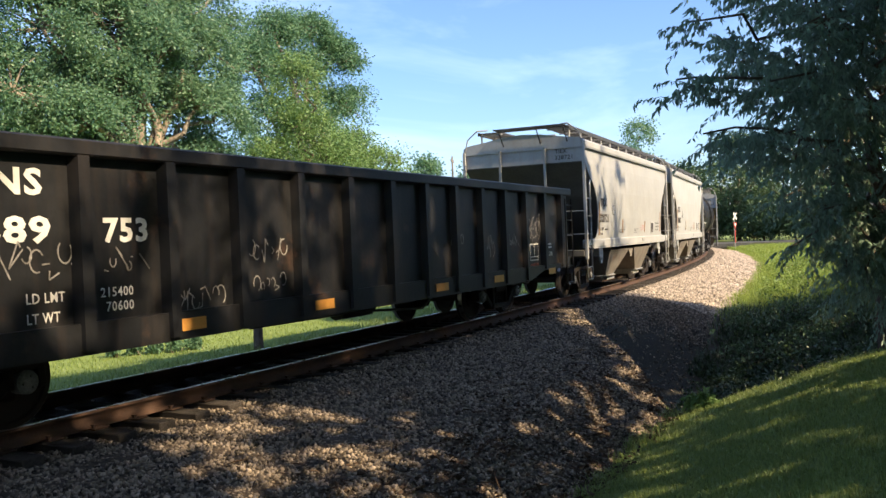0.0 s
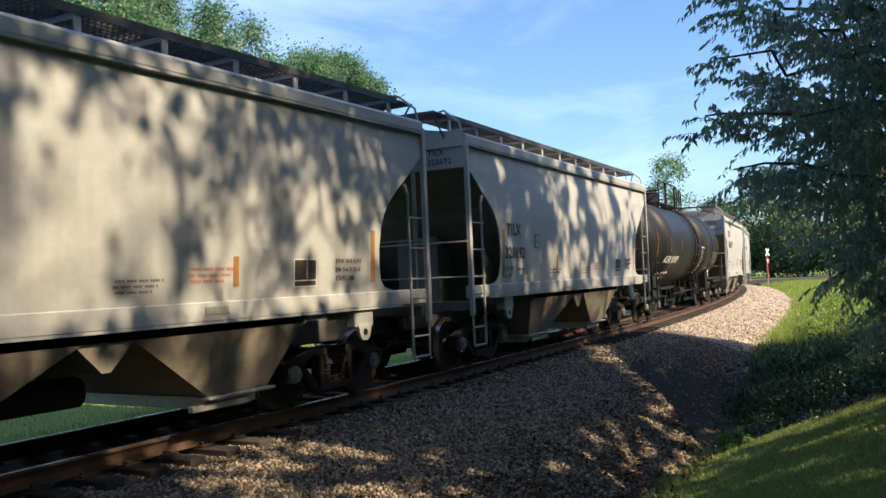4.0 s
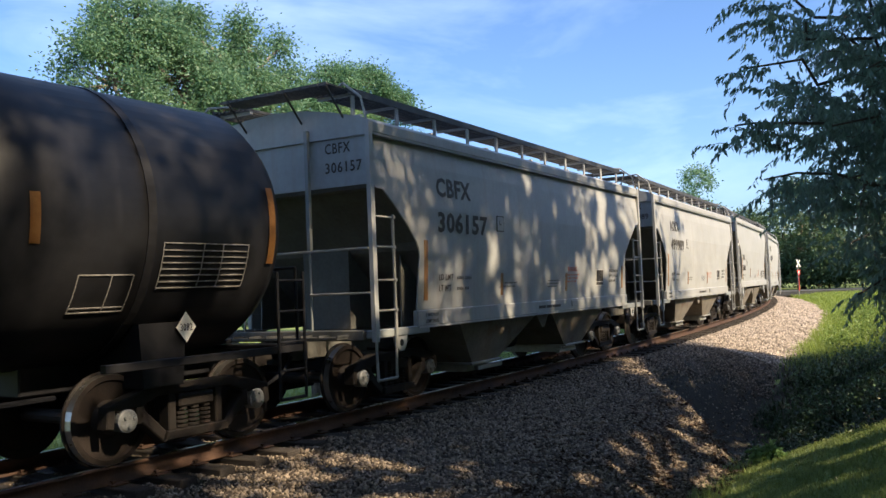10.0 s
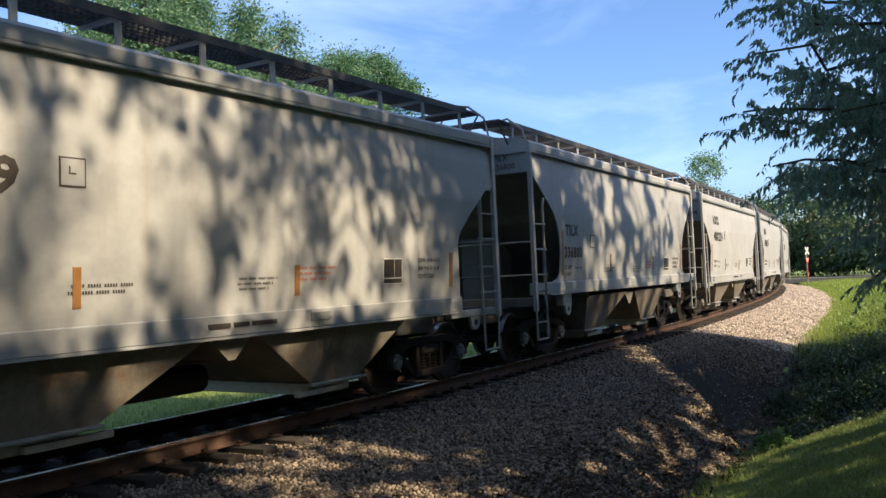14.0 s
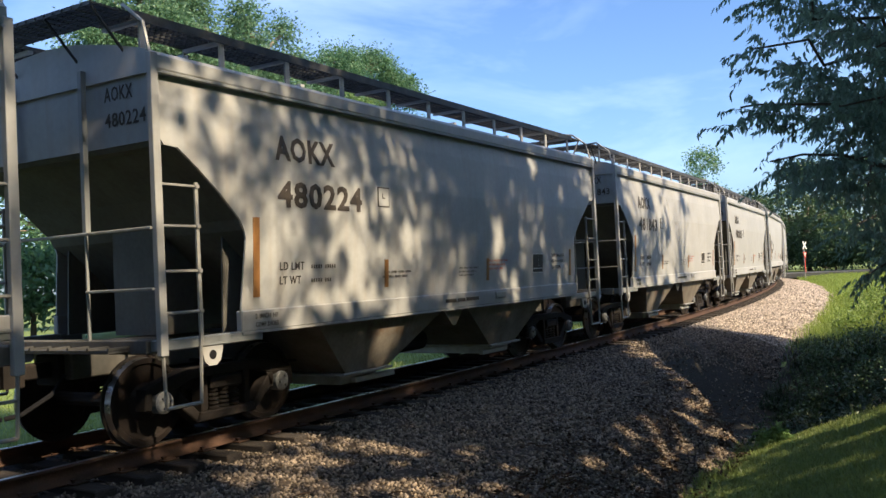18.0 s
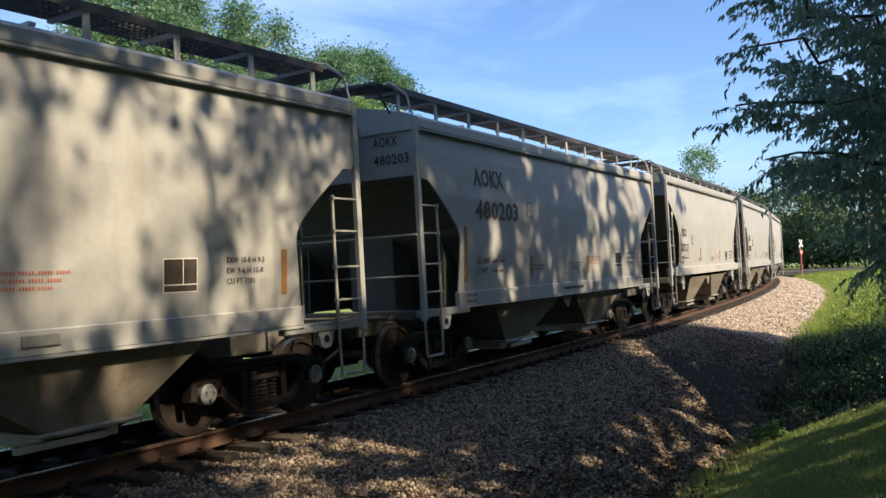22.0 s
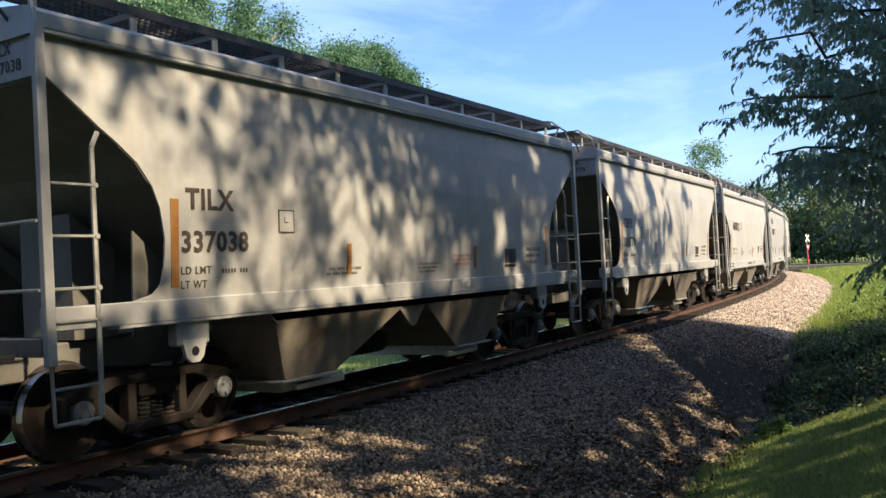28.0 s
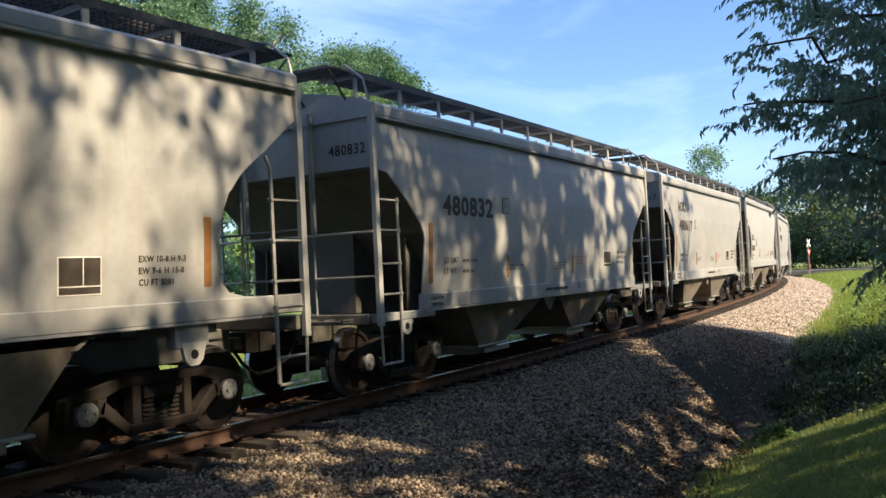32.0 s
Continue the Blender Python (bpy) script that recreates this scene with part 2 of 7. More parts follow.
M_ORANGE = material("orange_reflector", (0.2281, 0.1066, 0.0306), (0.3007, 0.1545, 0.04896), 0.4, scale=9, fine=60, bump=0.03, wear=(0.45, 0.25, 0.12), wear_amount=0.2)
M_AMBER = material("amber_reflector", (0.50, 0.23, 0.04), (0.66, 0.33, 0.07), 0.35, scale=9, fine=60, bump=0.03)
M_WHITE = material("white_decal", (0.6, 0.59, 0.55), (0.78, 0.76, 0.72), 0.6, scale=9, fine=60, bump=0.0)
M_RED = material("red_sign_face", (0.45, 0.04, 0.03), (0.6, 0.07, 0.05), 0.5, scale=9, fine=60, bump=0.0)
M_POLE = material("weathered_pole", (0.16, 0.13, 0.10), (0.28, 0.24, 0.19), 0.9, scale=4, fine=40, bump=0.3)
M_LEAF = leaf_material("leaves_mid_green", (0.09138, 0.1818, 0.09769), (0.1911, 0.3115, 0.1648), 0.45)
M_LEAF_WOOD = leaf_material("leaves_deep_green", (0.07436, 0.1602, 0.08161), (0.1637, 0.2875, 0.1427), 0.42)
M_LEAF_LIGHT = leaf_material("leaves_light_green", (0.1063, 0.1938, 0.05625), (0.2125, 0.325, 0.1), 0.4)
M_LEAF_DARK = leaf_material("leaves_dark_green", (0.050, 0.092, 0.040), (0.105, 0.168, 0.068), 0.25)
# lifted and blued so the leaf colour carries a veil of glare
M_LEAF_DROOP = leaf_material("drooping_leaves", (0.1328, 0.2096, 0.157), (0.2793, 0.3804, 0.2728), 0.42, 0.4)
# ditch leaves: the hollow's shade is put into this near-black green
M_LEAF_DITCH = leaf_material("shade_tinted_undergrowth", (0.020, 0.040, 0.016), (0.052, 0.090, 0.032), 0.2)
# far lawn: lawn grass brightened so the colour itself holds sunlight
M_LAWN_FAR = leaf_material("sun_tinted_lawn", (0.16, 0.225, 0.045), (0.30, 0.37, 0.085), 0.45)
# weeds past the shadow edge: sunlight put into a brighter green
M_WEED = leaf_material("sun_tinted_weeds", (0.13, 0.20, 0.035), (0.26, 0.36, 0.08), 0.45)
M_GRASS = leaf_material("lawn_grass", (0.1058, 0.1589, 0.03864), (0.2369, 0.289, 0.07986), 0.45)
M_TALL = leaf_material("tall_grass", (0.14, 0.215, 0.032), (0.29, 0.37, 0.066), 0.5)
M_LITTER = leaf_material("dry_leaves", (0.02275, 0.0136, 0.00792), (0.1105, 0.068, 0.0396), 0.1, 0.9)
# ballast in two tones: darker for the shaded near bed, paler for sunlight
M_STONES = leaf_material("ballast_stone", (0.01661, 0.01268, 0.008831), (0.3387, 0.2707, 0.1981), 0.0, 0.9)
M_STONES_SUNLIT = leaf_material("sunlit_ballast_tone", (0.108, 0.09, 0.072), (0.54, 0.459, 0.378), 0.0, 0.9)

# ---- tools ----
def link_mesh(name, mesh, mat, parent=None, label=""):
    mesh.materials.append(mat)
    ob = new(name, mesh)
    if parent is not None:
        ob.parent = parent
    if label:
        ob["label"] = label
    return ob


def part(name, bm, mat, parent=None, label="", smooth=False):
    mesh = bpy.data.meshes.new(name)
    if smooth:
        for f in bm.faces:
            f.smooth = True
    bm.normal_update()
    bm.to_mesh(mesh)
    bm.free()
    return link_mesh(name, mesh, mat, parent, label)


def quick_mesh(name, verts, faces, smooth=False):
    """A mesh from arrays: verts (n, 3), faces (m, k)."""
    mesh = bpy.data.meshes.new(name)
    verts, faces = np.asarray(verts, np.float32), np.asarray(faces, np.int32)
    m, k = faces.shape
    mesh.vertices.add(len(verts))
    mesh.vertices.foreach_set("co", verts.ravel())
    mesh.loops.add(m * k)
    mesh.loops.foreach_set("vertex_index", faces.ravel())
    mesh.polygons.add(m)
    mesh.polygons.foreach_set("loop_start", np.arange(0, m * k, k, dtype=np.int32))
    if smooth:
        mesh.polygons.foreach_set("use_smooth", np.ones(m, bool))
    mesh.update(calc_edges=True)
    return mesh


def box(bm, x0, x1, y0, y1, z0, z1, bevel=0.0):
    r = bmesh.ops.create_cube(bm, size=1, matrix=Matrix.Translation(((x0 + x1) / 2, (y0 + y1) / 2, (z0 + z1) / 2)) @ Matrix.Diagonal((abs(x1 - x0), abs(y1 - y0), abs(z1 - z0), 1)))
    if bevel:
        edges = {e for v in r["verts"] for e in v.link_edges}
        bmesh.ops.bevel(bm, geom=list(edges), offset=bevel, segments=1, affect="EDGES")
    return bm


def rod(bm, a, b, r, n=8, r2=None):
    a, b = Vector(a), Vector(b)
    d = b - a
    m = Matrix.Translation((a + b) / 2) @ d.to_track_quat("Z", "Y").to_matrix().to_4x4()
    bmesh.ops.create_cone(bm, cap_ends=True, segments=n, radius1=r, radius2=r if r2 is None else r2, depth=d.length, matrix=m)
    return bm


def pipe(bm, pts, r, n=6):
    for a, b in zip(pts, pts[1:]):
        rod(bm, a, b, r, n)
    return bm


def prism(bm, outline, y0, y1):
    """An outline of (x, z) pushed from y0 to y1."""
    a = [bm.verts.new((x, y0, z)) for x, z in outline]
    b = [bm.verts.new((x, y1, z)) for x, z in outline]
    n = len(outline)
    bm.faces.new(a)
    bm.faces.new(b[::-1])
    for i in range(n):
        bm.faces.new((a[i], b[i], b[(i + 1) % n], a[(i + 1) % n]))
    bmesh.ops.recalc_face_normals(bm, faces=bm.faces)
    return bm


def lathe(bm, prof, n=28, axis="Y", caps=True):
    """Turns a profile of (along, radius) round an axis."""
    rings = []
    for a, r in prof:
        ring = []
        for i in range(n):
            c, s = math.cos(2 * math.pi * i / n) * r, math.sin(2 * math.pi * i / n) * r
            ring.append(bm.verts.new((c, a, s) if axis == "Y" else (a, c, s) if axis == "X" else (c, s, a)))
        rings.append(ring)
    for p, q in zip(rings, rings[1:]):
        for i in range(n):
            bm.faces.new((p[i], p[(i + 1) % n], q[(i + 1) % n], q[i]))
    if caps:
        bm.faces.new(rings[0])
        bm.faces.new(rings[-1][::-1])
        bmesh.ops.recalc_face_normals(bm, faces=bm.faces)
    return bm


def lettering(name, body, size, m, mat, parent, width=None, label="", slant=0.0, spacing=1.10):
    """Painted words, in the built-in font, as a thin flat mesh."""
    cu = bpy.data.curves.new(name, "FONT")
    cu.body, cu.size, cu.extrude, cu.resolution_u, cu.offset = body, size, 0.001, 2, size * (0.032 if size > 0.2 else 0.010)
    cu.space_character, cu.shear = spacing, slant
    tmp = bpy.data.objects.new("lettering_tmp", cu)
    mesh = bpy.data.meshes.new_from_object(tmp)
    bpy.data.objects.remove(tmp)
    co = np.zeros(len(mesh.vertices) * 3, np.float32)
    mesh.vertices.foreach_get("co", co)
    co = co.reshape(-1, 3)
    lo, hi = co.min(0), co.max(0)
    co[:, :2] -= lo[:2]
    if width:
        co[:, 0] *= width / (hi[0] - lo[0])
    mesh.vertices.foreach_set("co", co.ravel())
    mesh.materials.clear()
    if size < 0.2:
        ob = tagged(link_mesh(name, mesh, mat, parent, label), kind="stuff")
        ob.matrix_basis = m
        return
    root = list(range(len(co)))

    def top_of(i):
        while root[i] != i:
            root[i] = root[root[i]]
            i = root[i]
        return i

    faces = [tuple(f.vertices) for f in mesh.polygons]
    for f in faces:
        for i in f[1:]:
            root[top_of(i)] = top_of(f[0])
    letters = {}
    for f in faces:
        letters.setdefault(top_of(f[0]), []).append(f)
    for group in letters.values():
        used_verts = sorted({i for f in group for i in f})
        index = {i: k for k, i in enumerate(used_verts)}
        one = bpy.data.meshes.new("letter")
        one.from_pydata([tuple(co[i]) for i in used_verts], [], [[index[i] for i in f] for f in group])
        link_mesh("letter", one, mat, parent, label).matrix_basis = m


# ---- the line: an arc that bends away from the viewer ----
R, S0, D0 = 338.7, 0.146, 8.30


def track_point(s, o=0.0, z=0.0):
    """A place s metres along the line and o metres to the viewer's side of its middle."""
    th = (s - S0) / R
    return Vector((S0 + math.sin(th) * (R + o), D0 + R - math.cos(th) * (R + o), z))


def along(x, y):
    """s and o of places in the plan, as arrays."""
    dx, dy = np.asarray(x) - S0, D0 + R - np.asarray(y)
    return S0 + np.arctan2(dx, dy) * R, np.hypot(dx, dy) - R


def heading(s):
    return math.degrees((s - S0) / R)


def smooth(x):
    x = np.clip(x, 0, 1)
    return x * x * (3 - 2 * x)


def gully(s, o):
    """Drop beyond the edge of the fill, where a drain passes under the line."""
    crest = np.interp(o, (1.0, 2.3, 3.3, 4.5, 5.3, 7.0), (20.0, 18.0, 16.0, 13.8, 12.5, 12.8))
    return smooth((s - crest) / 1.9) * (1 - smooth((s - 19.5 - 0.3 * (o - 2)) / 5.5)) * smooth((o - 1.3) / 1.7)


def ground_z(x, y):
    """Height of the ground: ditch beside the bed, lawn bank on the viewer's side, level lawn beyond the line."""
    x, y = np.asarray(x, float), np.asarray(y, float)
    s, o = along(x, y)
    bank = np.interp(o, (4.4, 5.3, 6.0, 6.9, 7.5, 8.0, 8.5), (-1.30, -1.08, -0.84, -0.50, -0.25, -0.10, 0.0))
    open_side = -0.85 + 0.35 * smooth((o - 4.4) / 3.0)
    t = smooth((s - 15) / 8)
    near = bank * (1 - t) + open_side * t - 1.45 * gully(s, o) * smooth((11.5 - o) / 3)
    far = -0.62 + 0.12 * smooth((-o - 8) / 14) + 0.02 * np.sin(x * 0.31) + 0.02 * np.sin(y * 0.27 + 1)
    z = np.where(o > 0, near, far)
    z = z + 0.02 * np.sin(x * 1.9 + 0.7 * y) * np.sin(y * 1.3)
    out = smooth((np.hypot(x, y) - 70) / 60)
    z = z * (1 - out) - 0.25 * out
    under = smooth((4.1 - np.abs(o)) / 0.8)
    return z * (1 - under) + (z - 0.35) * under


BED = [(-3.9, -1.05), (-3.2, -0.68), (-2.4, -0.42), (-1.75, -0.27), (-1.2, -0.265), (0, -0.255), (1.2, -0.265), (1.45, -0.275), (1.9, -0.30), (2.5, -0.40), (3.4, -0.58), (4.1, -0.80), (4.6, -1.1), (5.8, -1.9)]
FILL = [(1.45, -0.275), (2.2, -0.33), (3.2, -0.44), (4.3, -0.65), (5.0, -0.92), (5.4, -1.12), (6.0, -1.5)]


def bed_z(o):
    return np.interp(o, [a for a, _ in BED], [b for _, b in BED])


def bed_height(s, o):
    """Top of the stone bed: a broad fill near the viewer, the dip at the drain, then a narrow shoulder with an uneven toe."""
    s, o = np.asarray(s, float), np.asarray(o, float)
    q = o - 0.2 * np.sin(s * 0.45) * smooth((o - 3.2) / 1.5) - 0.12 * np.sin(s * 1.7 + 1) * smooth((o - 3.0) / 1.5)
    wide = np.where(o > 1.45, np.interp(q, [a for a, _ in FILL], [b for _, b in FILL]), bed_z(o))
    t = smooth((s - 17) / 6)
    u = smooth((np.abs(o) - 2) / 2)
    wide = wide + 0.075 * smooth((s - 7.2) / 1.6) * np.exp(-((o - 1.30) / 0.32) ** 2)
    return wide * (1 - t) + bed_z(q) * t + u * (0.03 * np.sin(s * 0.9) + 0.025 * np.sin(s * 2.3 + o)) - 1.7 * gully(s, o) * smooth((o - 1.3) / 1.8)

# ---- ground, bed, rails ----
def steps(pairs):
    """Uneven steps: (until, step) from the first value."""
    v = [pairs[0]]
    for until, step in pairs[1:]:
        while v[-1] < until - 1e-6:
            v.append(min(until, v[-1] + step))
    return np.array(v)


def grid_faces(nx, ny):
    i = np.arange(nx * ny).reshape(nx, ny)
    return np.stack([i[:-1, :-1], i[1:, :-1], i[1:, 1:], i[:-1, 1:]], -1).reshape(-1, 4)


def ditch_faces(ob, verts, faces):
    """The hollow of the drain is bare earth, darkened to carry the hollow's shade."""
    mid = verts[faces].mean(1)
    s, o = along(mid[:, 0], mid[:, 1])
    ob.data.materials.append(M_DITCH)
    # the shaded bank around the hollow takes the same darkened earth
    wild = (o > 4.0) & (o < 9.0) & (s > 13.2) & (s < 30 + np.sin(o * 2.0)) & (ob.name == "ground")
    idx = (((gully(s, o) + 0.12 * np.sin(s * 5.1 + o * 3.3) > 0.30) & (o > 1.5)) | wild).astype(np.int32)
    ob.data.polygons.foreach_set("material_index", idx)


gx = steps((-3000, (-600, 600), (-120, 120), (-20, 10), (-2, 1.0), (45, 0.3), (130, 3), (400, 45), (3000, 650)))
gy = steps((-3000, (-600, 600), (-120, 120), (-30, 10), (-4, 1.5), (26, 0.3), (70, 3), (400, 45), (3000, 650)))
GX, GY = np.meshgrid(gx, gy, indexing="ij")
verts = np.stack([GX, GY, ground_z(GX, GY)], -1).reshape(-1, 3)
ground = link_mesh("ground", quick_mesh("ground", verts, grid_faces(len(gx), len(gy)), True), M_SOIL)
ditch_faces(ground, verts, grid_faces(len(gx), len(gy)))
tagged(ground, "mown green lawn with a shallow ditch beside the line", "ground", kind="structure")

bs = steps((-230, (-6, 6), (60, 0.35), (330, 4)))
bo = np.array(sorted(set([o for o, _ in BED] + list(np.arange(-3.8, 5.85, 0.2)))))
BS, BO = np.meshgrid(bs, bo, indexing="ij")
rng = np.random.default_rng(3)
th = (BS - S0) / R
bz = bed_height(BS, BO) + rng.normal(0, 0.010, BO.shape)
verts = np.stack([S0 + np.sin(th) * (R + BO), D0 + R - np.cos(th) * (R + BO), bz], -1).reshape(-1, 3)
bed = link_mesh("ballast_bed", quick_mesh("ballast_bed", verts, grid_faces(len(bs), len(bo)), True), M_STONE_BED)
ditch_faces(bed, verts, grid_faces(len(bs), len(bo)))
tagged(bed, "bed of crushed grey stone carrying the railway line", "ballast", kind="structure")


def rail(o_mid, side):
    """One rail: foot, web and head swept along the arc; the polished running surface is a part of its own."""
    prof = [(-0.07, -0.18), (0.07, -0.18), (0.07, -0.166), (0.012, -0.145), (0.010, -0.045), (0.036, -0.035), (0.036, -0.004), (-0.036, -0.004), (-0.036, -0.035), (-0.010, -0.045), (-0.012, -0.145), (-0.07, -0.166)]
    ss = steps((-230, (-10, 10), (70, 0.8), (330, 4)))
    n, k = len(ss), len(prof)
    v = np.array([track_point(s, o_mid + a, z) for s in ss for a, z in prof])
    i = np.arange(n * k).reshape(n, k)
    f = np.stack([i[:-1], i[1:], np.roll(i, -1, 1)[1:], np.roll(i, -1, 1)[:-1]], -1).reshape(-1, 4)
    ob = link_mesh("rail", quick_mesh("rail", v, f), M_RAIL)
    tagged(ob, "rust-brown steel rail with a polished top, spiked to timber ties", "rail", "rails of the line", "structure")
    top = np.array([track_point(s, o_mid + a, z) for s in ss for a, z in ((-0.034, -0.002), (-0.02, 0.0), (0.02, 0.0), (0.034, -0.002))])
    i = np.arange(n * 4).reshape(n, 4)
    f = np.stack([i[:-1, :-1], i[1:, :-1], i[1:, 1:], i[:-1, 1:]], -1).reshape(-1, 4)
    link_mesh("running_surface", quick_mesh("running_surface", top, f, True), M_HEAD, ob, "polished steel top of the rail")
    return ob


rail_near, rail_far = rail(0.754, 1), rail(-0.754, -1)

# road over the line, far along it
road = bmesh.new()
for a, b in ((-60, -1.6), (1.6, 60)):
    box(road, a, b, -3.2, 3.2, -0.5, -0.02, 0.02)
road = part("road", road, M_ROAD)
p = track_point(101)
road.matrix_basis = pose(p.x, p.y, 0.02, 0, 0, heading(101) + 90)
tagged(road, "grey asphalt road that crosses the line", "road", kind="structure")

# ---- rolling stock: x runs back along the car, -y is the viewer's side, z = 0 on the rail heads ----
def car_empty(name, label, category):
    ob = new(name)
    ob.empty_display_size = 0.5
    return tagged(ob, label, category, "cars of the freight train")


def wheelset(x, parent):
    """Axle, two wheels with treads, and bearing end caps: turns as one."""
    bm = bmesh.new()
    lathe(bm, [(-0.98, 0.075), (0.98, 0.075)], 12)
    axle = part("wheelset", bm, M_WHEEL, parent, "pair of steel wheels on an axle")
    for sg in (-1, 1):
        bm = bmesh.new()
        prof = [(0.655, 0.12), (0.66, 0.20), (0.69, 0.38), (0.675, 0.40), (0.675, 0.485), (0.70, 0.487), (0.715, 0.462)]
        lathe(bm, [(sg * a, r) for a, r in prof] + [(sg * a, r) for a, r in ((0.80, 0.453), (0.802, 0.40), (0.775, 0.385), (0.755, 0.20), (0.80, 0.15), (0.80, 0.08))], 32)
        part("wheel", bm, M_WHEEL, axle, smooth=False)
        bm = bmesh.new()
        lathe(bm, [(sg * 0.716, 0.462), (sg * 0.716, 0.4635), (sg * 0.798, 0.4550), (sg * 0.798, 0.452)], 32, "Y", False)
        part("tread", bm, M_TREAD, axle, "polished running tread")
        bm = bmesh.new()
        lathe(bm, [(sg * 0.93, 0.115), (sg * 1.06, 0.115), (sg * 1.075, 0.095), (sg * 1.085, 0.05), (sg * 1.085, 0.01)], 18)
        for k in range(3):
            a = k * 2.094
            rod(bm, (0.06 * math.cos(a), sg * 1.08, 0.06 * math.sin(a)), (0.06 * math.cos(a), sg * 1.105, 0.06 * math.sin(a)), 0.017, 6)
        part("bearing_cap", bm, M_CAP, axle, "pale bearing end cap with three bolts")
    axle.matrix_basis = pose(x, 0, 0.457)
    return axle


def truck(x, parent):
    """Bolster with two cast side frames and their spring groups."""
    bm = bmesh.new()
    box(bm, -0.2, 0.2, -1.0, 1.0, 0.48, 0.72, 0.03)
    bo = part("truck", bm, M_TRUCK, parent, "cast steel truck with coil springs")
    bo.matrix_basis = pose(x, 0, 0)
    for sg in (-1, 1):
        bm = bmesh.new()
        y0, y1 = sg * 0.88, sg * 1.04
        # the frame as members round its three openings
        top = [(-1.10, 0.56), (-1.10, 0.61), (-0.92, 0.67), (-0.55, 0.76), (0.55, 0.76), (0.92, 0.67), (1.10, 0.61), (1.10, 0.56), (0.70, 0.57), (0.50, 0.65), (-0.50, 0.65), (-0.70, 0.57)]
        prism(bm, top, y0, y1)
        prism(bm, [(-0.44, 0.18), (0.44, 0.18), (0.40, 0.28), (-0.40, 0.28)], y0 - sg * 0.02, y1 + sg * 0.03)
        for e in (-1, 1):
            prism(bm, [(e * 0.44, 0.18), (e * 0.76, 0.45), (e * 0.70, 0.57), (e * 0.40, 0.28)], y0, y1)
            prism(bm, [(e * 0.27, 0.27), (e * 0.37, 0.27), (e * 0.37, 0.66), (e * 0.27, 0.66)], y0, y1)
            prism(bm, [(e * 1.12, 0.40), (e * 1.03, 0.38), (e * 1.01, 0.58), (e * 1.10, 0.60)], y0, y1)
            prism(bm, [(e * 0.77, 0.40), (e * 0.70, 0.40), (e * 0.66, 0.58), (e * 0.77, 0.58)], y0, y1)
        bmesh.ops.bevel(bm, geom=[e for e in bm.edges if abs(e.verts[0].co.y - e.verts[1].co.y) < 1e-4], offset=0.012, segments=1, affect="EDGES")
        part("side_frame", bm, M_TRUCK, bo)
        for sx in (-0.16, 0.0, 0.16):
            bm = bmesh.new()
            prof = [(0.275, 0.03)]
            for k in range(5):
                prof += [(0.285 + k * 0.046, 0.045), (0.290 + k * 0.046, 0.072), (0.312 + k * 0.046, 0.072), (0.318 + k * 0.046, 0.045)]
            lathe(bm, prof + [(0.52, 0.03)], 12, "Z")
            bmesh.ops.translate(bm, verts=bm.verts, vec=(sx, sg * 0.97, 0))
            part("spring", bm, M_TRUCK, bo, "steel coil spring")
        bm = bmesh.new()
        box(bm, -0.24, 0.24, sg * 0.86, sg * 1.06, 0.50, 0.64, 0.02)
        part("bolster_end", bm, M_TRUCK, bo)
        for e in (-1, 1):
            bm = bmesh.new()
            box(bm, e * 0.889 - 0.11, e * 0.889 + 0.11, sg * 0.92, sg * 1.03, 0.545, 0.60, 0.01)
            part("bearing_adapter", bm, M_TRUCK, bo)
    bm = bmesh.new()
    for e in (-1, 1):
        rod(bm, (e * 0.36, -0.72, 0.42), (e * 0.36, 0.72, 0.42), 0.035, 6)
        box(bm, e * 0.40 - 0.03, e * 0.40 + 0.03, -0.80, -0.66, 0.34, 0.58)
        box(bm, e * 0.40 - 0.03, e * 0.40 + 0.03, 0.66, 0.80, 0.34, 0.58)
    part("brake_beam", bm, M_TRUCK, bo)
    return bo


def running_gear(car, half, shift=0.0):
    for e in (-1, 1):
        truck(e * half + shift, car)
        for a in (-0.889, 0.889):
            wheelset(e * half + shift + a, car)


def coupler(car, x_body, x_face, mat):
    """Draft gear and knuckle at both ends."""
    for e in (-1, 1):
        bm = bmesh.new()
        box(bm, e * (x_body - 0.6), e * (x_body + 0.05), -0.2, 0.2, 0.68, 1.0, 0.02)
        box(bm, e * x_body, e * (x_face - 0.16), -0.075, 0.075, 0.77, 0.93, 0.015)
        prism(bm, [(e * (x_face - 0.2), 0.72), (e * (x_face + 0.02), 0.72), (e * (x_face + 0.02), 0.99), (e * (x_face - 0.2), 0.99)], -0.15, 0.13)
        part("coupler", bm, mat, car, "rusty knuckle coupler")
        bm = bmesh.new()
        pipe(bm, [(e * (x_body + 0.05), -0.28, 0.80), (e * (x_body + 0.2), -0.28, 0.62), (e * (x_face - 0.12), -0.2, 0.46), (e * (x_face + 0.02), -0.14, 0.44)], 0.024, 6)
        part("air_hose", bm, M_BLACK, car, "black rubber air hose")


# covered hoppers ------------------------------------------------------
def side_y(z):
    """Half width of the bulging side sheet at a height."""
    return float(np.interp(z, [1.10, 1.36, 2.0, 2.8, 3.4, 3.72], [1.535, 1.56, 1.60, 1.625, 1.60, 1.565]))


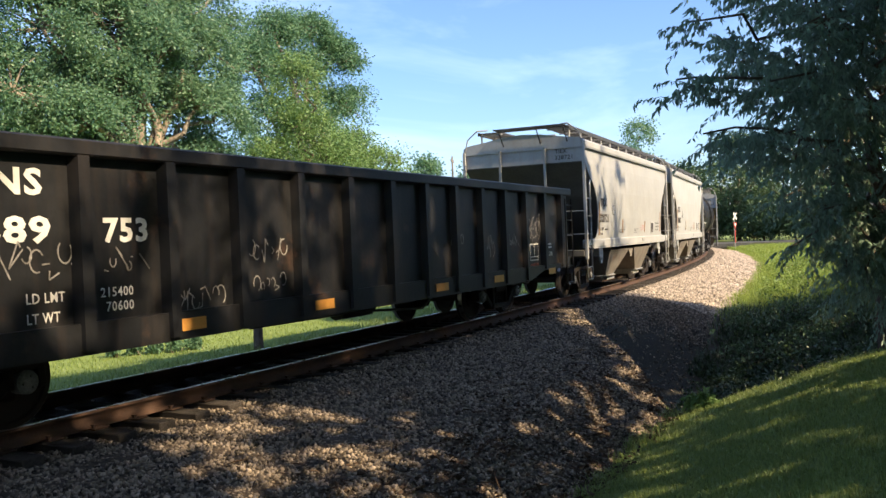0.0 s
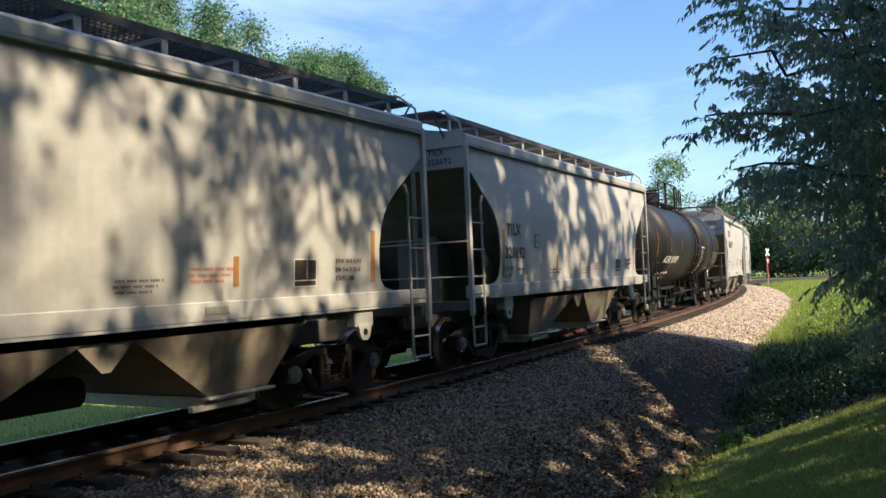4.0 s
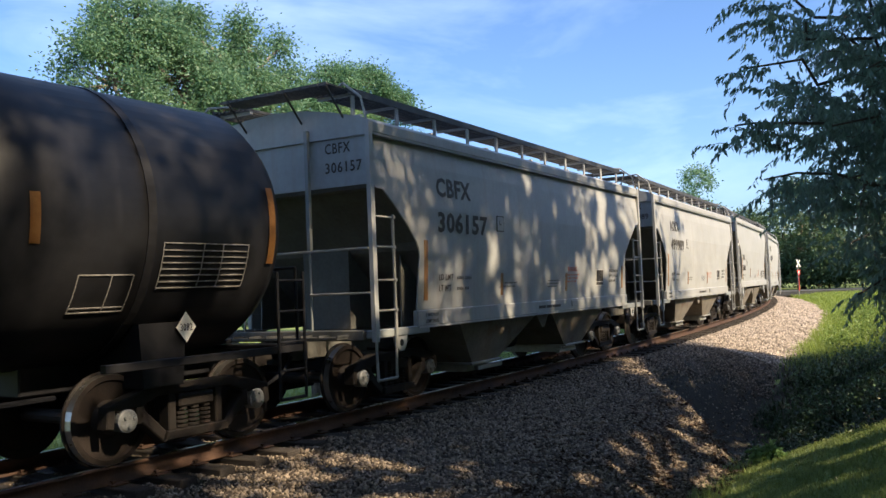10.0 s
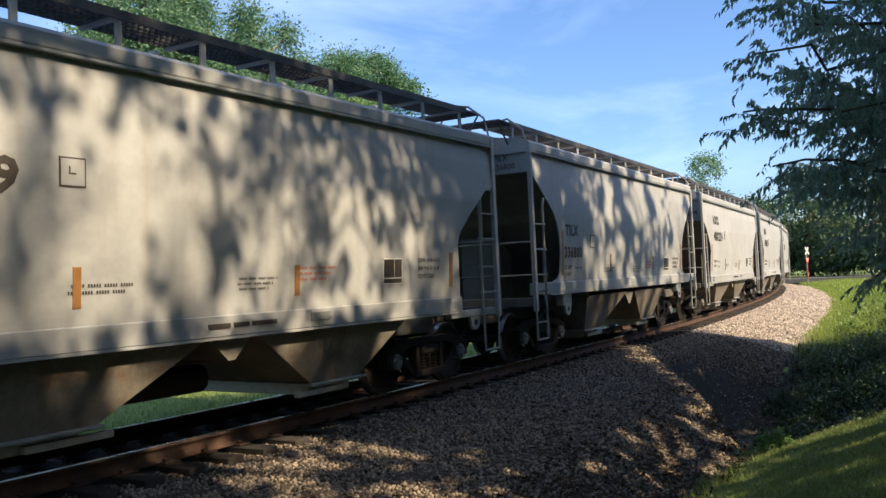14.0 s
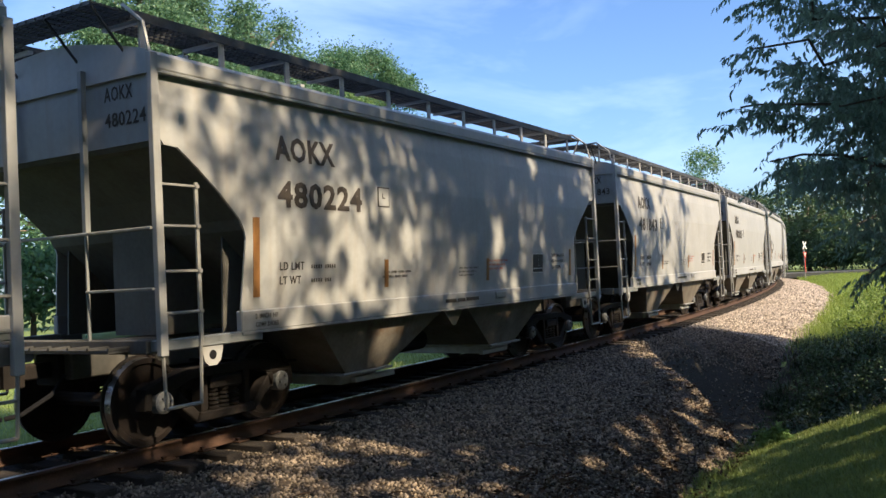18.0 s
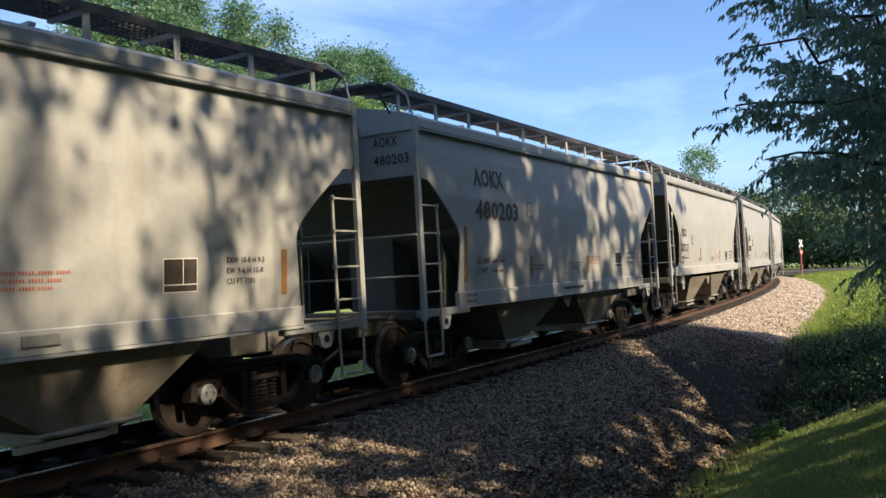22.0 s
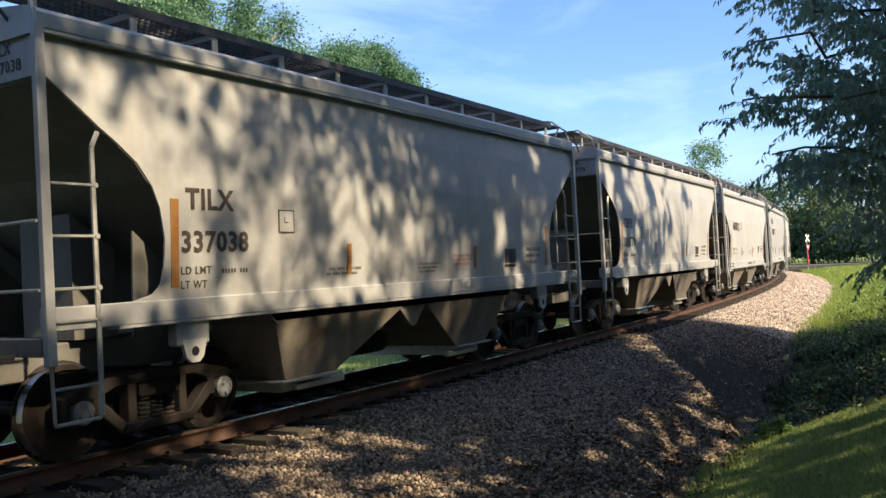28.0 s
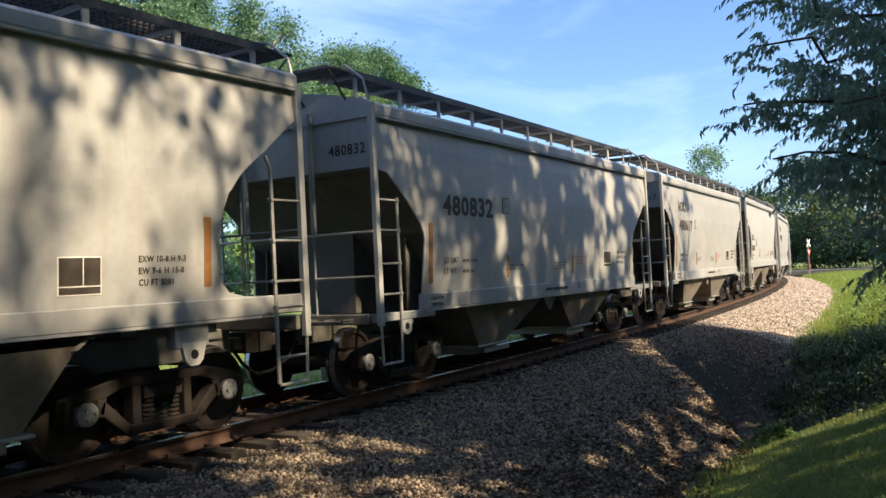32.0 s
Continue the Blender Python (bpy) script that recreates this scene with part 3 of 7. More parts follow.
ROUND_END = [(1.27, 5.22), (1.465, 5.22), (1.475, 4.80), (1.53, 4.58), (1.62, 4.49), (1.8, 4.45), (2.05, 4.44), (2.34, 4.49), (2.55, 4.58), (2.75, 4.74), (2.92, 4.95), (3.05, 5.14), (3.2, 5.33), (3.42, 5.62), (3.45, 5.66), (3.82, 5.66)]
ANGLED_END = [(1.13, 4.60), (1.36, 4.60), (1.8, 4.56), (2.1, 4.53), (2.2, 4.55), (2.31, 4.61), (2.58, 4.90), (2.8, 5.18), (2.99, 5.43), (3.0, 5.60), (3.08, 5.66), (3.4, 5.66), (3.72, 5.66)]


def hopper(kind):
    """A two-bay covered hopper. kind: 'round' or 'angled', by the outline of its side sheets towards the ends."""
    edge = ROUND_END if kind == "round" else ANGLED_END
    z_split = 3.45 if kind == "round" else 3.05
    paint = M_HOPPER
    car = car_empty("covered_hopper_car", "pale grey-beige two-bay covered hopper car on the rails", "freight car")
    # body: side sheets, roof, end sheets, slope sheets, as one closed shell
    bm = bmesh.new()
    zs = [z for z, _ in edge]
    xe = [x for _, x in edge]
    cols = [-1, -0.94, -0.8, -0.6, -0.4, -0.2, 0, 0.2, 0.4, 0.6, 0.8, 0.94, 1]
    for sg in (-1, 1):
        grid = [[bm.verts.new((x * c, sg * side_y(z), z)) for c in cols] for z, x in zip(zs, xe)]
        inner = [[bm.verts.new((x * c, sg * (side_y(z) - 0.02), z)) for c in cols] for z, x in zip(zs, xe)]
        for g in (grid, inner):
            for a, b in zip(g, g[1:]):
                for i in range(len(cols) - 1):
                    bm.faces.new((a[i], a[i + 1], b[i + 1], b[i]))
        for a, b in zip(range(len(zs)), range(1, len(zs))):
            for i in (0, -1):
                bm.faces.new((grid[a][i], grid[b][i], inner[b][i], inner[a][i]))
        for i in range(len(cols) - 1):
            bm.faces.new((grid[0][i], grid[0][i + 1], inner[0][i + 1], inner[0][i]))
    bmesh.ops.recalc_face_normals(bm, faces=bm.faces)
    body = part("side_sheet", bm, paint, car, smooth=False)
    # roof with rounded shoulders
    bm = bmesh.new()
    arc = [(-1.60, 3.70), (-1.625, 3.74), (-1.625, 3.86), (-1.58, 3.905), (-1.45, 3.95), (-1.0, 4.06), (-0.5, 4.145), (0, 4.175), (0.5, 4.145), (1.0, 4.06), (1.45, 3.95), (1.58, 3.905), (1.625, 3.86), (1.625, 3.74), (1.60, 3.70)]
    up = 0.10 if kind == "round" else 0.0
    rows = [[bm.verts.new((x, y, z + up * (1 - 0.5 * (z > 4.0)))) for y, z in arc] for x in (-5.70, -5.66, -3, 0, 3, 5.66, 5.70)]
    for a, b in zip(rows, rows[1:]):
        for i in range(len(arc) - 1):
            bm.faces.new((a[i], a[i + 1], b[i + 1], b[i]))
    bm.faces.new(rows[0])
    bm.faces.new(rows[-1][::-1])
    bm.faces.new([rows[0][0], rows[0][-1], rows[-1][-1], rows[-1][0]])
    bmesh.ops.recalc_face_normals(bm, faces=bm.faces)
    part("roof", bm, paint, car)
    # end sheets and slope sheets
    for e in (-1, 1):
        bm = bmesh.new()
        w = side_y(z_split) - 0.02
        prism_pts = [(-w, z_split), (w, z_split), (1.55, 3.70 + up), (-1.55, 3.70 + up)]
        a = [bm.verts.new((e * 5.66, y, z)) for y, z in prism_pts]
        b = [bm.verts.new((e * 5.58, y, z)) for y, z in prism_pts]
        bm.faces.new(a), bm.faces.new(b[::-1])
        for i in range(4):
            bm.faces.new((a[i], b[i], b[(i + 1) % 4], a[(i + 1) % 4]))
        bmesh.ops.recalc_face_normals(bm, faces=bm.faces)
        part("end_sheet", bm, paint, car)
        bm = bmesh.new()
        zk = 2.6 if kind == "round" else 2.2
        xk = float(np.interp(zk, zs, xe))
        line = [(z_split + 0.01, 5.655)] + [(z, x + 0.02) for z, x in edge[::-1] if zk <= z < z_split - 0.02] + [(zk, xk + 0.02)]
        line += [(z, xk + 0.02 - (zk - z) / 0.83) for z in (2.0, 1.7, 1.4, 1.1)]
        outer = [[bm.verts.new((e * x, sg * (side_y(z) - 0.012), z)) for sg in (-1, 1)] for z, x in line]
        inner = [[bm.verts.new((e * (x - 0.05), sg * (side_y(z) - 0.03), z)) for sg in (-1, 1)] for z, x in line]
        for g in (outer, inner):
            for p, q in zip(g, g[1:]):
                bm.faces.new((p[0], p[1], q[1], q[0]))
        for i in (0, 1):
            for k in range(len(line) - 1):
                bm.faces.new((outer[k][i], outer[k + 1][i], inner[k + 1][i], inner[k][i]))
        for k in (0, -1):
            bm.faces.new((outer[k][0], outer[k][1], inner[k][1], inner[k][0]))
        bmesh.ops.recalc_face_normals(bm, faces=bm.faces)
        part("slope_sheet", bm, M_SLOPE, car, "sloping end sheet, shade put into its dark paint")
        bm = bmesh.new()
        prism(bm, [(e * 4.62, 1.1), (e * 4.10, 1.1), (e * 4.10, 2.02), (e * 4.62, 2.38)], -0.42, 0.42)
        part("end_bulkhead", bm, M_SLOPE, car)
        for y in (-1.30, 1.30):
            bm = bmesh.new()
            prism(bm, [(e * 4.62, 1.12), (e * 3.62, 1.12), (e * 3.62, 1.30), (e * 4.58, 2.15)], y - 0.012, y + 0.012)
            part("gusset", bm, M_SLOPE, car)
    # side sill
    for sg in (-1, 1):
        bm = bmesh.new()
        if kind == "round":
            x1 = 5.72
            box(bm, -x1, x1, sg * 1.50, sg * 1.595, 1.26, 1.47, 0.012)
            box(bm, -5.0, 5.0, sg * 1.44, sg * 1.60, 1.235, 1.262)
        else:
            x1 = 4.62
            box(bm, -x1, x1, sg * 1.50, sg * 1.585, 1.12, 1.345, 0.012)
            box(bm, -x1, x1, sg * 1.44, sg * 1.60, 1.095, 1.122)
        part("side_sill", bm, paint, car)
        # eave moulding strip under the roof edge
        bm = bmesh.new()
        box(bm, -5.68, 5.68, sg * 1.585, sg * 1.640, 3.685 + up, 3.715 + up, 0.006)
        part("eave_strip", bm, M_HOPPER_GREY, car)
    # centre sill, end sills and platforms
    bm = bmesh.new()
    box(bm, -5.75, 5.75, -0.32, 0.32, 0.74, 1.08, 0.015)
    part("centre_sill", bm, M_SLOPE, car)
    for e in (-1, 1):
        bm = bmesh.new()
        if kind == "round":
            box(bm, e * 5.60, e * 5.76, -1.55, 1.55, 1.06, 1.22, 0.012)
            part("end_sill", bm, M_SLOPE, car, "steel end sill, darkened to look shaded")
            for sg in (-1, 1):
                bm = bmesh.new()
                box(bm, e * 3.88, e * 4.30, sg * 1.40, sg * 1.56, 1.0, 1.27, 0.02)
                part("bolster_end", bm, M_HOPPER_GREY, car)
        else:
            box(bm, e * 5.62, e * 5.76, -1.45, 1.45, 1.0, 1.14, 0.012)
            part("end_sill", bm, M_SLOPE, car, "steel end sill, darkened to look shaded")
            for sg in (-1, 1):
                bm = bmesh.new()
                box(bm, e * 4.30, e * 5.72, sg * 1.46, sg * 1.58, 1.02, 1.13, 0.01)
                part("side_beam", bm, M_HOPPER_GREY, car)
        for sg in (-1, 1):
            bm = bmesh.new()
            cx, cz, r = e * (5.03 if kind == "angled" else 4.09), 0.99 if kind == "angled" else 1.0, 0.13
            pts = [(cx - 0.16, cz + 0.06), (cx - 0.11, cz - 0.12), (cx - 0.05, cz - 0.17), (cx + 0.05, cz - 0.17), (cx + 0.11, cz - 0.12), (cx + 0.16, cz + 0.06)]
            prism(bm, pts, sg * 1.52, sg * 1.565)
            ob = part("roping_eye", bm, M_HOPPER, car)
            bm = bmesh.new()
            rod(bm, (cx, sg * 1.53, cz - 0.06), (cx, sg * 1.569, cz - 0.06), 0.048, 14)
            part("eye_hole", bm, M_BLACK, ob, "dark hole of the roping eye")
        bm = bmesh.new()
        box(bm, e * 5.76, e * 6.0, -1.2, 1.2, 1.03, 1.06)
        for k in range(9):
            box(bm, e * 5.76, e * 6.0, -1.2 + k * 0.3 - 0.012, -1.2 + k * 0.3 + 0.012, 1.06, 1.085)
        part("end_platform", bm, M_GRATE, car, "grated end platform")
    coupler(car, 5.76, 6.36, M_TRUCK)
    # discharge chutes
    for e in (-1, 1):
        bm = bmesh.new()
        XC = 2.86 if kind == "round" else 3.30
        top = [(e * 0.30, -1.50), (e * XC, -1.50), (e * XC, 1.50), (e * 0.30, 1.50)]
        low = [(e * 1.50, -1.24), (e * 2.45, -1.24), (e * 2.45, 1.24), (e * 1.50, 1.24)]
        a = [bm.verts.new((x, y, 1.14)) for x, y in top]
        b = [bm.verts.new((x, y, 0.42)) for x, y in low]
        bm.faces.new(a), bm.faces.new(b[::-1])
        for i in range(4):
            bm.faces.new((a[i], b[i], b[(i + 1) % 4], a[(i + 1) % 4]))
        bmesh.ops.recalc_face_normals(bm, faces=bm.faces)
        ch = part("discharge_chute", bm, M_CHUTE, car, "rust-streaked discharge chute")
        bm = bmesh.new()
        box(bm, e * 1.46, e * 2.56, -1.30, 1.30, 0.385, 0.42, 0.008)
        box(bm, e * 1.60, e * 2.4, -1.12, 1.12, 0.26, 0.385, 0.01)
        box(bm, e * 1.30, e * 2.2, -1.22, -1.14, 0.27, 0.34, 0.006)
        rod(bm, (e * 1.75, -1.10, 0.36), (e * 1.75, 1.10, 0.36), 0.03, 8)
        rod(bm, (e * 1.75, -1.14, 0.36), (e * 1.75, -1.08, 0.36), 0.07, 8)
        rod(bm, (e * 1.75, 1.08, 0.36), (e * 1.75, 1.14, 0.36), 0.07, 8)
        part("outlet_gate", bm, M_GALV, ch, "steel outlet gate with a capstan bar")
    bm = bmesh.new()
    prism(bm, [(-0.34, 1.14), (0.34, 1.14), (0.05, 0.86), (-0.05, 0.86)], -1.46, 1.46)
    part("centre_web", bm, M_CHUTE, car)
    # brake gear beneath
    bm = bmesh.new()
    rod(bm, (-0.9, -0.62, 0.62), (0.3, -0.62, 0.62), 0.16, 12)
    part("air_reservoir", bm, M_BLACK, car, "dark air reservoir")
    bm = bmesh.new()
    pipe(bm, [(-4.4, -0.55, 0.80), (-2.9, -0.62, 0.62), (-1.0, -0.6, 0.58)], 0.02)
    part("brake_rod", bm, M_TRUCK, car)
    bm = bmesh.new()
    pipe(bm, [(4.4, 0.5, 0.82), (2.0, 0.6, 0.62), (0.2, 0.55, 0.6)], 0.02)
    part("brake_rod", bm, M_TRUCK, car)
    # ladders on the sides, posts and bars on the ends
    for e in (-1, 1):
        for sg in (-1, 1):
            y = sg * 1.605
            bm = bmesh.new()
            box(bm, e * 5.655, e * 5.745, y - 0.035, y + 0.035, 0.98, 3.88, 0.006)
            ladder = part("side_ladder", bm, M_HOPPER, car, "side ladder with round rungs")
            bm = bmesh.new()
            if kind == "round":
                pipe(bm, [(e * 5.22, y, 0.50), (e * 5.22, y, 2.86), (e * 5.15, sg * 1.60, 3.0)], 0.024)
            else:
                pipe(bm, [(e * 5.21, y, 1.05), (e * 5.21, y, 2.66)], 0.024)
            part("ladder_rail", bm, M_GALV, ladder)
            for z in (1.38, 1.78, 2.22, 2.62) if kind == "angled" else (1.34, 1.62, 2.07, 2.52):
                bm = bmesh.new()
                rod(bm, (e * 5.72, y - sg * 0.0, z), (e * 5.19, y, z), 0.015, 6)
                for x in (5.70, 5.21):
                    rod(bm, (e * x, y - 0.03, z), (e * x, y + 0.03, z), 0.026, 6)
                part("rung", bm, M_GALV, ladder)
            bm = bmesh.new()
            pipe(bm, [(e * 5.70, y, 1.05), (e * 5.68, y, 0.48), (e * 5.24, y, 0.48), (e * 5.22, y, 1.05)], 0.018)
            if kind == "round":
                pipe(bm, [(e * 5.70, y, 0.78), (e * 5.22, y, 0.78)], 0.015)
            part("step", bm, M_GALV, ladder, "steel stirrup step")
        for y in (-0.6, 0.6):
            bm = bmesh.new()
            rod(bm, (e * 5.74, y, 1.06), (e * 5.74, y, 2.2), 0.018, 6)
            box(bm, e * 5.70, e * 5.76, y - 0.03, y + 0.03, 2.2, 3.85, 0.005)
            part("end_post", bm, M_HOPPER_GREY, car)
        bm = bmesh.new()
        rod(bm, (e * 5.76, -1.58, 2.20), (e * 5.76, 1.58, 2.20), 0.016, 6)
        rod(bm, (e * 5.76, 0.6, 1.62), (e * 5.76, 1.58, 1.62), 0.015, 6)
        rod(bm, (e * 5.76, -0.6, 1.62), (e * 5.76, -1.58, 1.62), 0.015, 6)
        part("grab_bar", bm, M_GALV, car)
    # hand brake on the leading end
    bm = bmesh.new()
    box(bm, 5.40, 5.56, 0.1, 0.42, 1.75, 2.15, 0.02)
    rod(bm, (5.56, 0.26, 1.95), (5.62, 0.26, 1.95), 0.03, 8)
    hb = part("hand_brake", bm, M_GALV, car, "hand brake housing with a wheel")
    bm = bmesh.new()
    for k in range(20):
        a, b = 2 * math.pi * k / 20, 2 * math.pi * (k + 1) / 20
        rod(bm, (5.63, 0.26 + 0.27 * math.cos(a), 1.95 + 0.27 * math.sin(a)), (5.63, 0.26 + 0.27 * math.cos(b), 1.95 + 0.27 * math.sin(b)), 0.014, 5)
    for k in range(5):
        a = 2 * math.pi * k / 5
        rod(bm, (5.63, 0.26, 1.95), (5.63, 0.26 + 0.27 * math.cos(a), 1.95 + 0.27 * math.sin(a)), 0.010, 5)
    part("brake_wheel", bm, M_GALV, hb)
    # running boards on the roof
    for sg in (-1, 1):
        bm = bmesh.new()
        y0, y1 = sg * 0.62, sg * 1.22
        for k in range(7):
            y = y0 + (y1 - y0) * k / 6
            box(bm, -5.6, 5.6, y - 0.006, y + 0.006, 4.335, 4.375)
        for k in range(150):
            x = -5.6 + 11.2 * (k + 0.5) / 150
            box(bm, x - 0.010, x + 0.010, min(y0, y1), max(y0, y1), 4.345, 4.365)
        box(bm, -5.62, 5.62, y1 - 0.012, y1 + 0.012, 4.30, 4.39)
        part("running_board", bm, M_GRATE, car, "dark grated roof walkway")
        for k in range(11):
            bm = bmesh.new()
            x = -5.45 + 10.9 * k / 10
            box(bm, x - 0.04, x + 0.04, y1 - sg * 0.03 - 0.012, y1 - sg * 0.03 + 0.012, 3.99, 4.36, 0.003)
            box(bm, x - 0.03, x + 0.03, min(y0, y1), max(y0, y1), 4.30, 4.335)
            part("board_bracket", bm, M_HOPPER, car)
    for e in (-1, 1):
        bm = bmesh.new()
        for k in range(9):
            x = e * (5.62 + 0.055 * k)
            box(bm, x - 0.007, x + 0.007, -1.22, 0.62, 4.33, 4.37)
        for k in range(14):
            y = -1.22 + 1.84 * k / 13
            box(bm, e * 5.60, e * 6.08, y - 0.010, y + 0.010, 4.34, 4.36)
        for y in (-1.2, -0.5, 0.5):
            pipe(bm, [(e * 5.68, y, 3.95), (e * 6.05, y, 4.33)], 0.016)
        part("end_walkway", bm, M_GRATE, car, "grated crossover walkway")
        for sg in (-1, 1):
            bm = bmesh.new()
            pipe(bm, [(e * 5.70, sg * 1.60, 3.80), (e * 5.70, sg * 1.50, 4.20), (e * 5.70, sg * 1.22, 4.42), (e * 5.5, sg * 1.0, 4.44)], 0.018)
            part("roof_handhold", bm, M_GALV, car)
    # roof hatches in a row
    for k in range(5):
        bm = bmesh.new()
        x = -4.2 + 2.1 * k
        rod(bm, (x, 0, 4.15), (x, 0, 4.27), 0.36, 20)
        rod(bm, (x, 0, 4.27), (x, 0, 4.31), 0.40, 20, 0.33)
        box(bm, x - 0.04, x + 0.04, -0.46, 0.46, 4.30, 4.34)
        part("roof_hatch", bm, M_HOPPER, car, "round roof hatch")
    running_gear(car, 4.12 if kind == "round" else 4.42, 0.0 if kind == "round" else 0.08)
    return car


def paint_side(car, x, z, body, size, width, mat=None, name="lettering"):
    """Words on the viewer's side of a hopper, following the lean of its side sheet."""
    lean = math.degrees(math.atan2(side_y(z + 0.3) - side_y(z), 0.3))
    lettering(name, body, size, pose(x, -side_y(z) - 0.006, z, 90 + lean, 0, 0), mat or M_TEXT_DARK, car, width)


def side_panel(car, name, x0, x1, z0, z1, mat, label="", lift=0.008, parent=None):
    bm = bmesh.new()
    pts = [(x0, z0), (x1, z0), (x1, z1), (x0, z1)]
    a = [bm.verts.new((x, -side_y(z) - lift, z)) for x, z in pts]
    b = [bm.verts.new((x, -side_y(z) + 0.004, z)) for x, z in pts]
    bm.faces.new(a), bm.faces.new(b[::-1])
    for i in range(4):
        bm.faces.new((a[i], b[i], b[(i + 1) % 4], a[(i + 1) % 4]))
    bmesh.ops.recalc_face_normals(bm, faces=bm.faces)
    return part(name, bm, mat, parent or car, label)


def bars(car, x, z, w, rows, mat, h=0.045, gap=0.075):
    """Small print too fine to read: a line of little blocks."""
    for k in range(rows):
        bm = bmesh.new()
        zz, pos, step = z - k * gap, x, h * 0.95
        i = 0
        while pos < x + w * (1 - 0.12 * (k % 3)):
            if (i * 7 + k * 3) % 6:
                a = [bm.verts.new((px, -side_y(pz) - 0.006, pz)) for px, pz in ((pos, zz), (pos + step * 0.6, zz), (pos + step * 0.6, zz + h), (pos, zz + h))]
                bm.faces.new(a)
            pos += step
            i += 1
        tagged(part("small_print", bm, mat, car), kind="stuff")


def dress_hopper(car, kind, mark, number, seed):
    rnd = random.Random(seed)
    if kind == "angled":
        if mark:
            paint_side(car, -4.03, 2.99, mark, 0.38, 1.07)
        paint_side(car, -4.02, 2.46, number, 0.40, 1.58)
        paint_side(car, -4.0, 1.76, "LD LMT", 0.13, 0.42)
        paint_side(car, -4.0, 1.60, "LT WT", 0.13, 0.36)
        if number == "481843":
            paint_side(car, -3.48, 1.76, "234200", 0.13, 0.44)
            paint_side(car, -3.42, 1.60, "51800", 0.13, 0.38)
        else:
            bars(car, -3.5, 1.77, 0.5, 1, M_TEXT_DARK)
            bars(car, -3.5, 1.61, 0.4, 1, M_TEXT_DARK)
        side_panel(car, "reflector", -4.42, -4.32, 1.48, 2.34, M_ORANGE, "faded orange reflective strip")
        side_panel(car, "reflector", -1.95, -1.87, 1.5, 1.86, M_ORANGE, "faded orange reflective strip")
        side_panel(car, "reflector", 0.9, 0.98, 1.5, 1.85, M_ORANGE, "faded orange reflective strip")
        side_panel(car, "reflector", 4.28, 4.36, 1.5, 2.0, M_ORANGE, "faded orange reflective strip")
    else:
        if mark:
            paint_side(car, -4.18, 2.34, mark, 0.29, 0.66)
        paint_side(car, -4.24, 1.91, number, 0.29, 0.92)
        paint_side(car, -4.25, 1.70, "LD LMT", 0.11, 0.40)
        paint_side(car, -4.25, 1.56, "LT WT", 0.11, 0.34)
        bars(car, -3.75, 1.70, 0.4, 1, M_TEXT_DARK)
        side_panel(car, "reflector", -4.37, -4.27, 1.58, 2.44, M_ORANGE, "orange reflective strip")
        side_panel(car, "reflector", -1.6, -1.52, 1.62, 2.0, M_ORANGE, "orange reflective strip")
        side_panel(car, "reflector", 1.6, 1.68, 1.62, 1.95, M_ORANGE, "orange reflective strip")
        side_panel(car, "reflector", 4.24, 4.33, 1.6, 2.3, M_ORANGE, "orange reflective strip")
    # outlined plate, consolidated stencil and small print
    pz = 2.55 if kind == "angled" else 2.12
    px = (-2.1 if kind == "angled" else -2.86) + rnd.uniform(0, 0.04)
    plate = side_panel(car, "door_plate", px, px + 0.26, pz, pz + 0.26, M_TEXT_DARK, "small square plate outlined in brown", 0.007)
    side_panel(car, "plate_field", px + 0.015, px + 0.245, pz + 0.015, pz + 0.245, M_HOPPER, "", 0.0095, plate)
    side_panel(car, "plate_mark", px + 0.09, px + 0.16, pz + 0.11, pz + 0.125, M_TEXT_DARK, "", 0.011, plate)
    side_panel(car, "plate_mark", px + 0.09, px + 0.105, pz + 0.125, pz + 0.18, M_TEXT_DARK, "", 0.011, plate)
    if kind == "angled":
        for a, w in ((-0.43, 0.30), (-0.08, 0.22), (0.19, 0.38)):
            bar = bmesh.new()
            box(bar, a, a + w, -1.597, -1.589, 1.21, 1.26)
            part("sill_mark", bar, M_TEXT_DARK, car)
    st = side_panel(car, "stencil", 2.62, 3.05, 1.58, 1.92, M_WHITE, "black and white consolidated stencil", 0.006)
    side_panel(car, "stencil_field", 2.632, 2.86, 1.665, 1.908, M_TEXT_DARK, "", 0.009, st)
    side_panel(car, "stencil_field", 2.872, 3.038, 1.665, 1.908, M_TEXT_DARK, "", 0.009, st)
    side_panel(car, "stencil_field", 2.632, 3.038, 1.592, 1.652, M_TEXT_DARK, "", 0.009, st)
    paint_side(car, 3.45, 1.86, "EXW 10-8 H 9-3", 0.085, 0.55)
    paint_side(car, 3.45, 1.75, "EW 9-6 H 15-0", 0.085, 0.53)
    paint_side(car, 3.45, 1.64, "CU FT 3281", 0.085, 0.40)
    bars(car, -2.0, 1.68, 0.7, 2, M_TEXT_DARK, 0.03, 0.06)
    bars(car, 0.0, 1.70, 0.6, 3, M_TEXT_DARK, 0.025, 0.055)
    bars(car, 0.95, 1.80, 0.7, 3, M_TEXT_RED, 0.03, 0.065)
    if number == "306157":
        paint_side(car, 1.0, 1.88, "WARNING", 0.13, 0.5, M_TEXT_RED)
    if kind == "angled":
        lettering("lettering", "2 INCH HF", 0.07, pose(-4.42, -1.592, 1.25, 90), M_TEXT_DARK, car, 0.36)
        lettering("lettering", "COMP SHOES", 0.07, pose(-4.42, -1.592, 1.16, 90), M_TEXT_DARK, car, 0.36)
    bm = bmesh.new()
